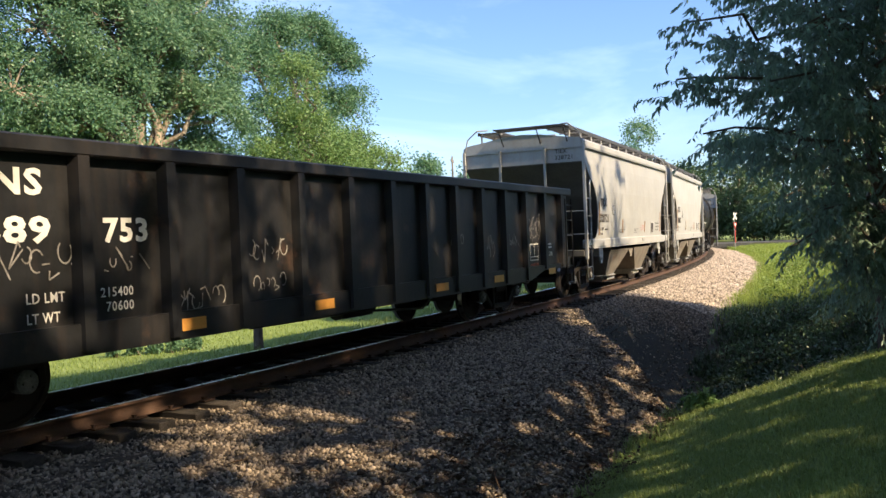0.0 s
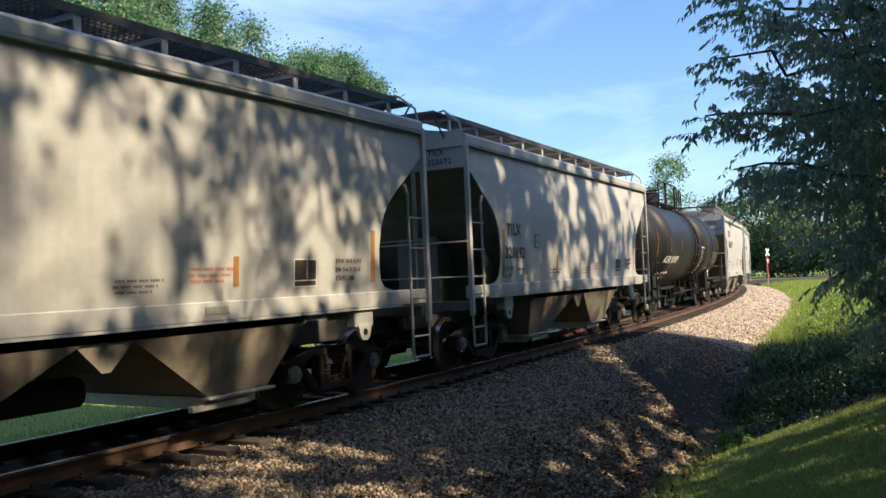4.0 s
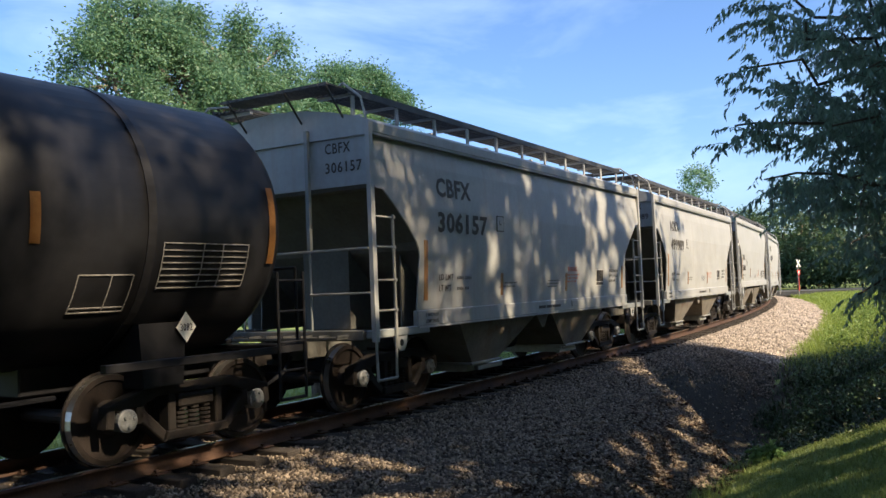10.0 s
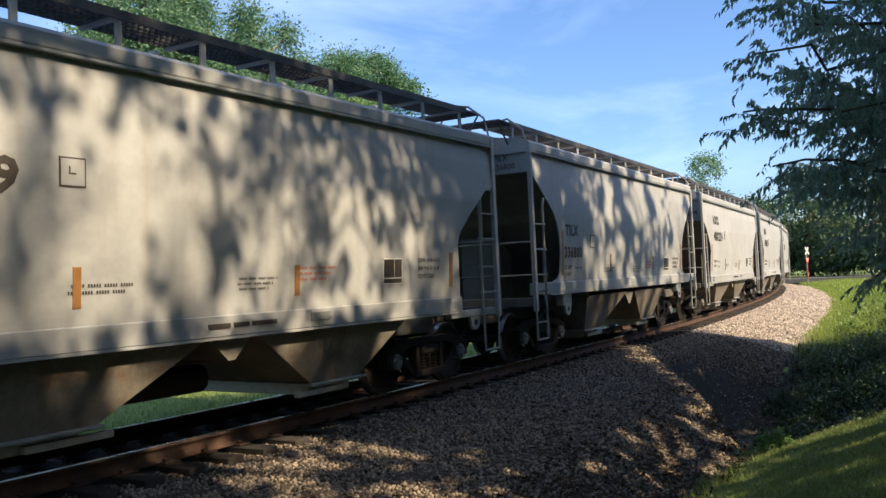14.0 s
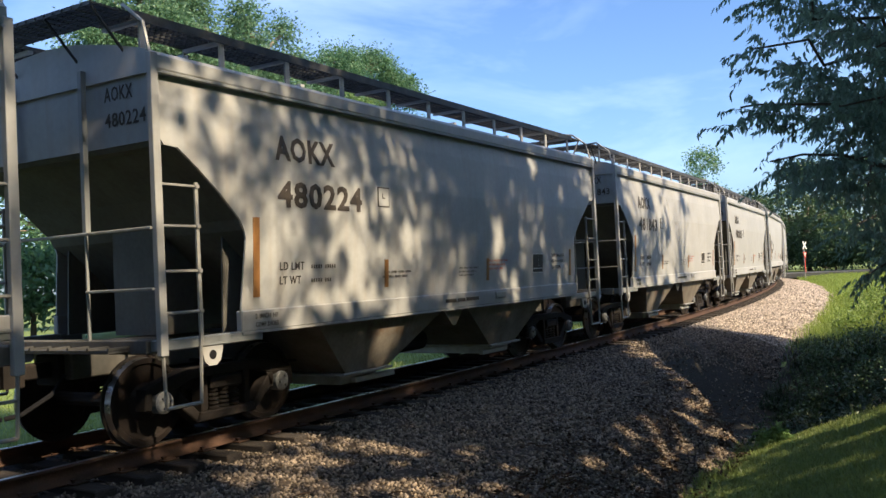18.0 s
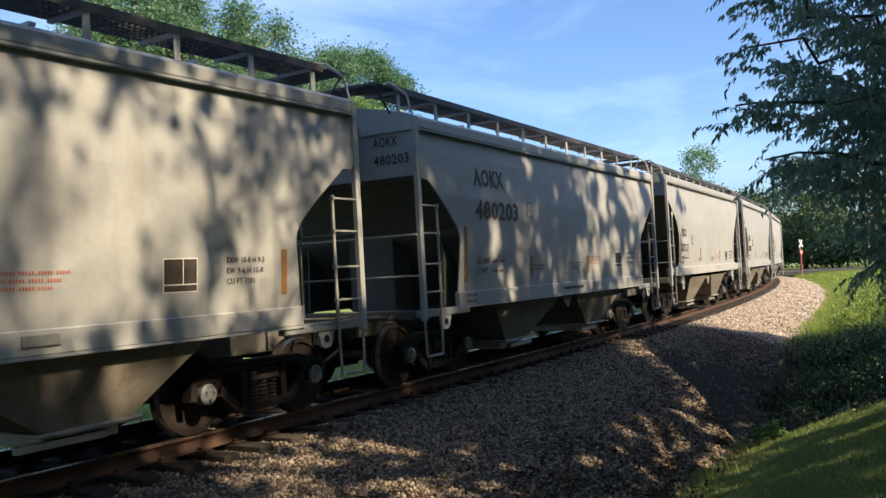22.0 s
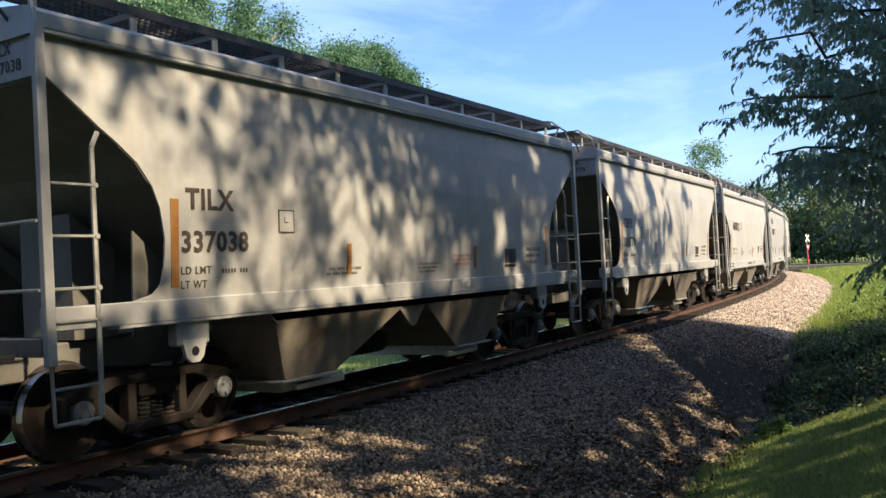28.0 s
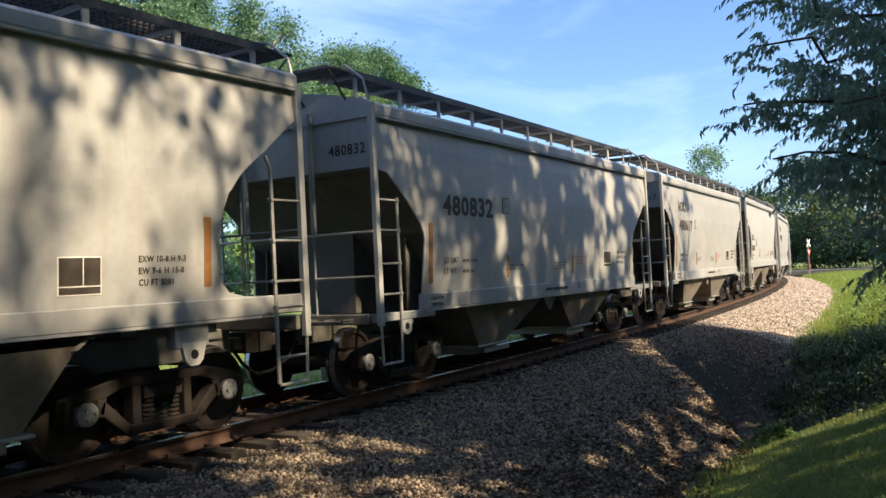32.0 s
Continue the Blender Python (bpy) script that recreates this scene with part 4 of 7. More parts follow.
    box(bm, 1.15, 1.5, -1.605, -1.585, 1.20 if kind == "angled" else 1.33, 1.30 if kind == "angled" else 1.42, 0.004)
    part("card_holder", bm, M_GALV, car, "small card holder")
    # marks on the leading end
    z1, z0, size = (3.50, 3.24, 0.20) if kind == "angled" else (3.68, 3.52, 0.15)
    if mark:
        lettering("lettering", mark, size, pose(-5.668, -0.86, z1, 90, 0, -90), M_TEXT_DARK, car, size * 2.1)
    lettering("lettering", number, size, pose(-5.668, -0.86, z0, 90, 0, -90), M_TEXT_DARK, car, size * 3.0)
    return car


# tank car -------------------------------------------------------------
def tank_car():
    car = car_empty("tank_car", "black tank car with white lettering and a railed top platform", "tank car")
    r, zc, L = 1.47, 2.46, 6.55
    bm = bmesh.new()
    prof = [(-L - 0.42, 0.05), (-L - 0.40, 0.35), (-L - 0.33, 0.75), (-L - 0.20, 1.12), (-L - 0.02, 1.36), (-L + 0.18, r)]
    mid = [(-5.0, r), (-5.0, r + 0.008), (-2.4, r + 0.008), (-2.4, r), (0, r), (2.4, r), (2.4, r + 0.008), (5.0, r + 0.008), (5.0, r)]
    lathe(bm, prof + mid + [(0.22 - a, b) for a, b in prof[::-1]], 64, "X")
    bmesh.ops.translate(bm, verts=bm.verts, vec=(0, 0, zc))
    part("tank_shell", bm, M_BLACK, car, smooth=True)
    for x in (4.9, 1.2):
        bm = bmesh.new()
        lathe(bm, [(x - 0.05, r + 0.004), (x - 0.05, r + 0.02), (x + 0.05, r + 0.02), (x + 0.05, r + 0.004)], 64, "X", False)
        bmesh.ops.translate(bm, verts=bm.verts, vec=(0, 0, zc))
        part("tank_band", bm, M_BLACK, car)
    bm = bmesh.new()
    rod(bm, (-0.5, 0, 3.80), (-0.5, 0, 4.40), 0.40, 28)
    rod(bm, (-0.5, 0, 4.40), (-0.5, 0, 4.44), 0.43, 28, 0.36)
    dome = part("dome", bm, M_BLACK, car, "black valve dome", smooth=False)
    for k in range(10):
        a = 2 * math.pi * k / 10
        bm = bmesh.new()
        rod(bm, (-0.5 + 0.33 * math.cos(a), 0.33 * math.sin(a), 4.42), (-0.5 + 0.33 * math.cos(a), 0.33 * math.sin(a), 4.48), 0.025, 6)
        part("dome_bolt", bm, M_BLACK, dome)
    # platform and its rails
    bm = bmesh.new()
    for sg in (-1, 1):
        for k in range(5):
            y = sg * (0.46 + 0.08 * k)
            box(bm, -2.4, 1.9, y - 0.008, y + 0.008, 3.90, 3.94)
        for k in range(44):
            x = -2.4 + 4.3 * k / 43
            box(bm, x - 0.008, x + 0.008, min(sg * 0.45, sg * 0.80), max(sg * 0.45, sg * 0.80), 3.91, 3.93)
    box(bm, -2.4, -1.3, -0.45, 0.45, 3.91, 3.94)
    box(bm, 0.4, 1.9, -0.45, 0.45, 3.91, 3.94)
    part("top_platform", bm, M_BLACK, car, "black grated platform round the dome")
    for y in (-0.80, 0.80):
        for name, pts, r_ in (("hand_rail", [(-2.4, y, 3.80), (-2.4, y, 4.60), (-2.3, y, 4.70), (0.85, y, 4.70), (1.0, y, 4.58), (1.0, y, 3.85)], 0.026),
                              ("mid_rail", [(-2.4, y, 4.28), (1.0, y, 4.28)], 0.02), ("rail_post", [(-1.15, y, 3.80), (-1.15, y, 4.70)], 0.04), ("rail_post", [(0.55, y, 3.80), (0.55, y, 4.70)], 0.035),
                              ("grab_loop", [(1.45, y, 3.80), (1.45, y, 4.54), (1.52, y, 4.62), (1.85, y, 4.58), (1.9, y, 3.80)], 0.026), ("gate_bar", [(1.0, y, 4.30), (1.45, y, 4.30)], 0.018)):
            part(name, pipe(bmesh.new(), pts, r_, 8), M_BLACK, car, "black tubular steel")
    for x in (-2.4, 1.9):
        bm = bmesh.new()
        rod(bm, (x, -0.80, 4.34), (x, 0.80, 4.34), 0.022, 8)
        part("end_rail", bm, M_BLACK, car)
    # stub sills, body bolsters and end platforms
    for e in (-1, 1):
        bm = bmesh.new()
        box(bm, e * 4.2, e * 7.0, -0.33, 0.33, 0.74, 1.12, 0.015)
        part("stub_sill", bm, M_BLACK, car)
        bm = bmesh.new()
        prism(bm, [(e * 5.05, 0.75), (e * 5.55, 0.75), (e * 5.6, 1.4), (e * 5.0, 1.4)], -1.1, 1.1)
        part("bolster_cradle", bm, M_BLACK, car)
        bm = bmesh.new()
        box(bm, e * 6.70, e * 7.02, -1.5, 1.5, 1.02, 1.07, 0.01)
        box(bm, e * 4.3, e * 7.0, -1.52, -1.44, 0.98, 1.06, 0.006)
        box(bm, e * 4.3, e * 7.0, 1.44, 1.52, 0.98, 1.06, 0.006)
        part("end_platform", bm, M_BLACK, car)
        for sg in (-1, 1):
            bm = bmesh.new()
            pipe(bm, [(e * 6.98, sg * 1.53, 1.9), (e * 6.98, sg * 1.53, 0.46), (e * 6.55, sg * 1.53, 0.46), (e * 6.55, sg * 1.53, 1.9)], 0.02)
            ladder = part("end_ladder", bm, M_BLACK, car)
            for z in (0.78, 1.1, 1.45, 1.8):
                bm = bmesh.new()
                rod(bm, (e * 6.98, sg * 1.53, z), (e * 6.55, sg * 1.53, z), 0.015, 6)
                part("rung", bm, M_BLACK, ladder)
        bm = bmesh.new()
        pipe(bm, [(e * 7.0, -1.4, 1.06), (e * 7.0, -1.4, 1.95), (e * 7.0, 1.4, 1.95), (e * 7.0, 1.4, 1.06)], 0.02)
        part("safety_rail", bm, M_BLACK, car)
    # side ladder to the platform
    ladder = None
    for x in (0.17, 0.75):
        bm = bmesh.new()
        pts = [(x, -(r + 0.10) * math.cos(a), zc + (r + 0.10) * math.sin(a)) for a in np.linspace(-0.75, 0.98, 9)]
        pipe(bm, pts, 0.022)
        ob = part("side_ladder" if ladder is None else "ladder_rail", bm, M_BLACK, ladder or car)
        ladder = ladder or ob
    for a in np.linspace(-0.7, 0.9, 8):
        bm = bmesh.new()
        rod(bm, (0.17, -(r + 0.10) * math.cos(a), zc + (r + 0.10) * math.sin(a)), (0.75, -(r + 0.10) * math.cos(a), zc + (r + 0.10) * math.sin(a)), 0.014, 6)
        part("rung", bm, M_BLACK, ladder)
    for x in (0.17, 0.75):
        bm = bmesh.new()
        rod(bm, (x, -1.46, 0.62), (x, -1.42, 1.35), 0.03, 8)
        rod(bm, (x - 0.02, -1.44, 0.66), (x - 0.34, -1.3, 1.06), 0.022, 8)
        part("step_bracket", bm, M_BLACK, ladder)
    # running rod, brake pipes and bottom outlet beneath
    bm = bmesh.new()
    pipe(bm, [(-4.3, -0.9, 0.72), (-2.4, -0.9, 0.66), (-2.4, -0.9, 0.52), (-1.2, -0.9, 0.50), (-1.2, -0.9, 0.70), (4.2, -0.9, 0.76)], 0.028)
    for x in (-3.9, -3.4, -2.4, -1.7, -0.8, 0.1, 1.3, 2.6):
        rod(bm, (x, -0.9, 0.45), (x, -0.9, 1.15), 0.022, 6)
    part("brake_pipe", bm, M_BLACK, car)
    bm = bmesh.new()
    rod(bm, (-0.4, 0, 0.55), (-0.4, 0, 1.05), 0.16, 12)
    rod(bm, (-0.4, 0, 0.42), (-0.4, 0, 0.56), 0.10, 12)
    box(bm, -0.62, -0.18, -0.2, 0.2, 0.66, 0.72)
    part("bottom_outlet", bm, M_BLACK, car)
    bm = bmesh.new()
    rod(bm, (2.0, -0.45, 0.70), (3.0, -0.45, 0.70), 0.16, 12)
    part("air_reservoir", bm, M_BLACK, car)
    coupler(car, 7.0, 7.5, M_TRUCK)
    running_gear(car, 5.58)
    for ob in car.children:
        if ob.name.startswith(("truck", "wheelset")):
            ob.matrix_basis = pose(0.19, 0, 0) @ ob.matrix_basis

    def shell_pose(x, z, lift=0.012):
        dz = z - zc
        y = -math.sqrt(r * r - dz * dz)
        n = Vector((0, y, dz)).normalized()
        lean = math.degrees(math.asin(n.z))
        q = Vector((x, y, z)) + n * lift
        return pose(q.x, q.y, q.z, 90 - lean, 0, 0)

    lettering("lettering", "ACFX 95989", 0.33, shell_pose(-5.02, 1.79, 0.02), M_TEXT_LIGHT, car, 2.32, slant=0.10, spacing=1.4)
    lettering("lettering", "LD LMT", 0.12, shell_pose(-5.12, 1.45, 0.016), M_TEXT_LIGHT, car, 0.40)
    lettering("lettering", "LT WT", 0.12, shell_pose(-5.18, 1.30, 0.016), M_TEXT_LIGHT, car, 0.34)
    lettering("lettering", "00 LB 86550 KG", 0.12, shell_pose(-4.36, 1.45, 0.016), M_TEXT_LIGHT, car, 1.0)
    lettering("lettering", "72200 LB 32750 KG", 0.12, shell_pose(-4.55, 1.30, 0.016), M_TEXT_LIGHT, car, 1.15)
    for k in range(11):
        bm = bmesh.new()
        box(bm, 0, (0.50, 0.56, 0.40, 0.60)[k % 4], 0, 0.034, -0.003, 0.003)
        ob = part("small_print", bm, M_SCRAWL, car)
        ob.matrix_basis = shell_pose(2.05, 2.25 - 0.085 * k, 0.012)
    for x, z0, h in ((-6.33, 2.0, 0.85), (-4.16, 2.16, 0.44), (-2.33, 2.20, 0.40), (1.28, 2.17, 0.46), (3.62, 2.16, 0.44), (6.50, 2.0, 0.85)):
        a0, a1 = math.asin((z0 - zc) / r), math.asin((z0 + h - zc) / r)
        bm = bmesh.new()
        rows = []
        for k in range(9):
            a = a0 + (a1 - a0) * k / 8
            rows.append([bm.verts.new((x + dx, -(r + 0.022) * math.cos(a), zc + (r + 0.022) * math.sin(a))) for dx in (0, 0.10)])
        for p, q in zip(rows, rows[1:]):
            bm.faces.new((p[0], p[1], q[1], q[0]))
        bmesh.ops.solidify(bm, geom=bm.faces[:], thickness=0.006)
        part("reflector", bm, M_ORANGE, car, "orange reflective strip")
    bm = bmesh.new()
    prism(bm, [(0, -0.16), (0.13, 0), (0, 0.16), (-0.13, 0)], -0.004, 0.004)
    lettering("lettering", "INTERIOR LINED", 0.10, shell_pose(2.08, 2.34, 0.016), M_TEXT_LIGHT, car, 0.62)

    def frame_bars(x, z, w, h, xs, zs):
        """A painted box with ruled lines: data plates on the shell."""
        for a in zs:
            bar = bmesh.new()
            box(bar, 0, w, -0.006, 0.006, -0.003, 0.003)
            part("ruled_line", bar, M_SCRAWL, car).matrix_basis = shell_pose(x, z + a * h, 0.014)
        for a in xs:
            for q in range(4):
                bar = bmesh.new()
                box(bar, -0.006, 0.006, 0, h / 4 * 1.1, -0.003, 0.003)
                part("ruled_line", bar, M_SCRAWL, car).matrix_basis = shell_pose(x + a * w, z + h * q / 4, 0.014)

    frame_bars(4.15, 1.55, 0.60, 0.34, (0, 0.6, 1), (0, 0.12, 1))
    frame_bars(5.05, 1.76, 1.15, 0.44, (0, 0.45, 0.68, 1), (0, 0.14, 0.28, 0.42, 0.56, 0.7, 0.84, 1))
    lettering("lettering", "3082", 0.11, pose(5.50, -1.136, 1.30, 90), M_TEXT_DARK, car, 0.16)
    ob = part("hazard_diamond", bm, M_WHITE, car, "white hazard diamond placard")
    ob.matrix_basis = pose(5.58, -1.13, 1.34)
    return car


# gondola --------------------------------------------------------------
def gondola_car():
    car = car_empty("gondola_car", "weathered black gondola car with ribbed sides and scrawled paint", "freight car")
    X = 9.05
    for sg in (-1, 1):
        bm = bmesh.new()
        box(bm, -X, X, sg * 1.46, sg * 1.49, 0.86, 2.60)
        side = part("side_sheet", bm, M_GOND, car)
        bm = bmesh.new()
        box(bm, -X - 0.02, X + 0.02, sg * 1.42, sg * 1.61, 2.53, 2.69, 0.02)
        part("top_chord", bm, M_GOND, side, "dented black top rail")
        bm = bmesh.new()
        prism(bm, [(-7.3, 0.88), (-6.5, 0.70), (-5.0, 0.68), (5.0, 0.68), (6.5, 0.70), (7.3, 0.88), (8.9, 0.88), (8.9, 0.98), (-8.9, 0.98), (-8.9, 0.88)], sg * 1.47, sg * 1.56)
        part("side_sill", bm, M_GOND, side)
        for k in range(17):
            x = -8.17 + 1.09 * k + float(np.interp(k, (3, 5, 8, 16), (0.07, 0.09, 0.29, 0.27)))
            if abs(x) > 8.9:
                continue
            bm = bmesh.new()
            z0 = 0.72 if abs(x) < 6.4 else 0.90
            a = [bm.verts.new(v) for v in ((x - 0.10, sg * 1.49, z0), (x - 0.065, sg * 1.60, z0), (x + 0.065, sg * 1.60, z0), (x + 0.10, sg * 1.49, z0))]
            b = [bm.verts.new((v.co.x, v.co.y, 2.54)) for v in a]
            bm.faces.new(a), bm.faces.new(b[::-1])
            for i in range(4):
                bm.faces.new((a[i], b[i], b[(i + 1) % 4], a[(i + 1) % 4]))
            bmesh.ops.recalc_face_normals(bm, faces=bm.faces)
            part("rib", bm, M_GOND, side)
        for e in (-1, 1):
            bm = bmesh.new()
            pipe(bm, [(e * 8.55, sg * 1.63, 2.45), (e * 8.55, sg * 1.63, 0.52), (e * 8.98, sg * 1.63, 0.52), (e * 8.98, sg * 1.63, 2.45)], 0.018)
            ladder = part("side_ladder", bm, M_GOND, car)
            for z in (0.9, 1.25, 1.6, 1.95, 2.3):
                bm = bmesh.new()
                rod(bm, (e * 8.55, sg * 1.63, z), (e * 8.98, sg * 1.63, z), 0.015, 6)
                part("rung", bm, M_GOND, ladder)
    for e in (-1, 1):
        bm = bmesh.new()
        box(bm, e * (X - 0.05), e * X, -1.46, 1.46, 0.86, 2.6)
        box(bm, e * (X - 0.08), e * (X + 0.06), -1.5, 1.5, 2.53, 2.69, 0.02)
        for y in (-1.0, -0.35, 0.35, 1.0):
            box(bm, e * X, e * (X + 0.09), y - 0.06, y + 0.06, 0.86, 2.54)
        part("end_sheet", bm, M_GOND, car)
        bm = bmesh.new()
        box(bm, e * (X - 0.1), e * (X + 0.1), -1.5, 1.5, 0.84, 1.08, 0.015)
        part("end_sill", bm, M_GOND, car)
    bm = bmesh.new()
    box(bm, -X + 0.05, X - 0.05, -1.46, 1.46, 0.92, 1.0)
    box(bm, -X, X, -0.34, 0.34, 0.72, 0.92)
    for k in range(12):
        x = -6.0 + 12.0 * k / 11
        box(bm, x - 0.06, x + 0.06, -1.45, 1.45, 0.80, 0.92)
    part("underframe", bm, M_GOND, car)
    bm = bmesh.new()
    pipe(bm, [(-2.0, -1.1, 0.62), (0.5, -1.1, 0.60), (2.6, -1.05, 0.46), (3.6, -0.8, 0.70)], 0.02)
    rod(bm, (0.2, -0.9, 0.64), (1.1, -0.9, 0.64), 0.15, 12)
    part("brake_gear", bm, M_GOND, car)
    coupler(car, 9.15, 9.60, M_TRUCK)
    running_gear(car, 6.0)

    def panel(name, x, z, w, h, mat, label="", y=-1.494, parent=car):
        bm = bmesh.new()
        box(bm, x, x + w, y - 0.004, y, z, z + h)
        return part(name, bm, mat, parent, label)

    y = -1.497
    lettering("lettering", "NS", 0.32, pose(-5.71, y, 2.16, 90), M_TEXT_LIGHT, car, 0.50)
    lettering("lettering", "689", 0.32, pose(-5.86, y, 1.73, 90), M_TEXT_LIGHT, car, 0.72)
    lettering("lettering", "753", 0.32, pose(-4.55, y, 1.72, 90), M_TEXT_LIGHT, car, 0.56)
    lettering("lettering", "LD LMT", 0.13, pose(-5.42, y, 1.20, 90), M_TEXT_LIGHT, car, 0.40)
    lettering("lettering", "LT WT", 0.13, pose(-5.42, y, 1.02, 90), M_TEXT_LIGHT, car, 0.34)
    lettering("lettering", "215400", 0.13, pose(-4.61, y, 1.20, 90), M_TEXT_LIGHT, car, 0.40)
    lettering("lettering", "70600", 0.13, pose(-4.55, y, 1.06, 90), M_TEXT_LIGHT, car, 0.34)
    lettering("lettering", "2 INCH HF COMP SHOES", 0.07, pose(6.45, y, 0.99, 90), M_TEXT_RED, car, 0.62)
    lettering("lettering", "G-73R", 0.14, pose(7.62, y, 1.16, 90), M_TEXT_LIGHT, car, 0.34)
    for k in range(2):
        panel("small_print", 7.72, 1.34 + 0.07 * k, 0.2, 0.035, M_TEXT_LIGHT)
    for x, w in ((-7.2, 0.4), (-3.72, 0.44), (-1.25, 0.43), (2.14, 0.45), (4.52, 0.45), (7.48, 0.42)):
        panel("reflector", x, 0.77, w, 0.13, M_AMBER, "orange reflective plate", -1.575)
    st = panel("stencil", 6.60, 1.10, 0.48, 0.36, M_WHITE, "white-outlined stencil frame")
    for x in (6.625, 6.86):
        panel("stencil_field", x, 1.19, 0.20, 0.245, M_GOND, "", -1.4985, st)
    panel("stencil_field", 6.625, 1.12, 0.43, 0.05, M_GOND, "", -1.4985, st)
    # scrawls: loose strokes of chalk and spray
    rnd = random.Random(11)
    for x0, z0, w, h, n in ((-5.75, 1.45, 0.9, 0.30, 9), (-4.7, 1.42, 0.7, 0.22, 7), (-3.62, 0.98, 0.72, 0.26, 9), (-2.42, 1.45, 0.7, 0.34, 8), (-2.35, 1.08, 0.6, 0.22, 6), (2.9, 1.5, 0.5, 0.2, 5), (4.05, 1.2, 0.7, 0.5, 8), (5.25, 1.40, 0.8, 0.26, 12), (6.42, 1.55, 0.85, 0.55, 14)):
        bm = bmesh.new()
        for k in range(n):
            cx, cz = x0 + w * (k + 0.5) / n, z0 + h * rnd.uniform(0.3, 0.7)
            kind = rnd.random()
            if kind < 0.35:
                a0, rr = rnd.uniform(0, 6), h * rnd.uniform(0.2, 0.42)
                pts = [(cx + rr * 0.7 * math.cos(a0 + t), cz + rr * math.sin(a0 + t)) for t in np.linspace(0, rnd.uniform(3.5, 6.2), 12)]
            else:
                pts = [(cx + rnd.uniform(-0.09, 0.09), cz + h * rnd.uniform(-0.5, 0.5)) for _ in range(rnd.randint(2, 4))]
            for (xa, za), (xb, zb) in zip(pts, pts[1:]):
                d = Vector((xb - xa, 0, zb - za))
                if d.length < 1e-4:
                    continue
                q = Vector((-d.z, 0, d.x)).normalized() * 0.008
                a, b = Vector((xa, y - 0.001, za)), Vector((xb, y - 0.001, zb))
                bm.faces.new([bm.verts.new(v) for v in (a - q, b - q, b + q, a + q)])
        part("scrawl", bm, M_SCRAWL, car, "scrawled pale paint strokes")
    return car


SPEED, COUPLED = 5.236, 12.79
WHEEL_R = 0.457
hopper_round, hopper_angled = hopper("round"), hopper("angled")
# from the front: kind, mark, number, place along the line at the start
TRAIN = [("gondola", "", "", 10.28)]
cars = [("round", "TILX", "328721"), ("round", "TILX", "328692"), ("tank", "", ""), ("angled", "CBFX", "306157"), ("angled", "AOKX", "499989"),
        ("round", "TILX", "336800"), ("angled", "AOKX", "480224"), ("angled", "AOKX", "481843"), ("angled", "AOKX", "480203"), ("round", "TILX", "337217"),
        ("round", "TILX", "337038"), ("round", "CBFX", "306779"), ("angled", "", "480832"), ("angled", "AOKX", "480617"), ("round", "TILX", "337102"),
        ("angled", "AOKX", "481126"), ("round", "TILX", "328455"), ("angled", "AOKX", "499731")]
s = 26.32
for i, (kind, mark, number) in enumerate(cars):
    half = 7.55 if kind == "tank" else COUPLED / 2
    TRAIN.append((kind, mark, number, s))
    nxt = 7.55 if i + 1 < len(cars) and cars[i + 1][0] == "tank" else COUPLED / 2
    s += half + nxt
MOVING = []
used = set()
for i, (kind, mark, number, s) in enumerate(TRAIN):
    if kind == "gondola":
        car, base = gondola_car(), 6.0
    elif kind == "tank":
        car, base = tank_car(), 5.32
    else:
        proto, base = (hopper_round if kind == "round" else hopper_angled), 4.12
        if kind in used:
            car = copy_thing(proto, Matrix())
        else:
            car = proto
            used.add(kind)
    MOVING.append([car, kind, mark, number, s, base])
for i, (car, kind, mark, number, s, base) in enumerate(MOVING):
    if kind in ("round", "angled"):
        dress_hopper(car, kind, mark, number, i)
        tagged(car, "pale grey-beige covered hopper car, " + ("rounded" if kind == "round" else "angular") + " end cutouts, marked " + (mark + " " + number).strip())

# ---- trees, grass, stones ----
def unit(v):
    return v / np.maximum(np.linalg.norm(v, axis=-1, keepdims=True), 1e-9)


def leaf_mesh(name, pos, way, length, width, rnd, fold=0.25):
    """Leaves as bent four-cornered blades: pos (n, 3) their stalk ends, way (n, 3) their direction."""
    n = len(pos)
    way = unit(way)
    side = unit(np.cross(way, unit(rnd.normal(size=(n, 3)))))
    up = np.cross(side, way)
    ln, wd = np.broadcast_to(length, (n,))[:, None], np.broadcast_to(width, (n,))[:, None]
    a = pos
    b = pos + way * ln * 0.45 + side * wd * 0.5 + up * wd * fold
    c = pos + way * ln - up * ln * 0.12
    d = pos + way * ln * 0.45 - side * wd * 0.5 + up * wd * fold
    v = np.stack([a, b, c, d], 1).reshape(-1, 3)
    i = np.arange(n)[:, None] * 4
    f = np.concatenate([i + [0, 1, 2], i + [0, 2, 3]], 0)
    return quick_mesh(name, v, f)


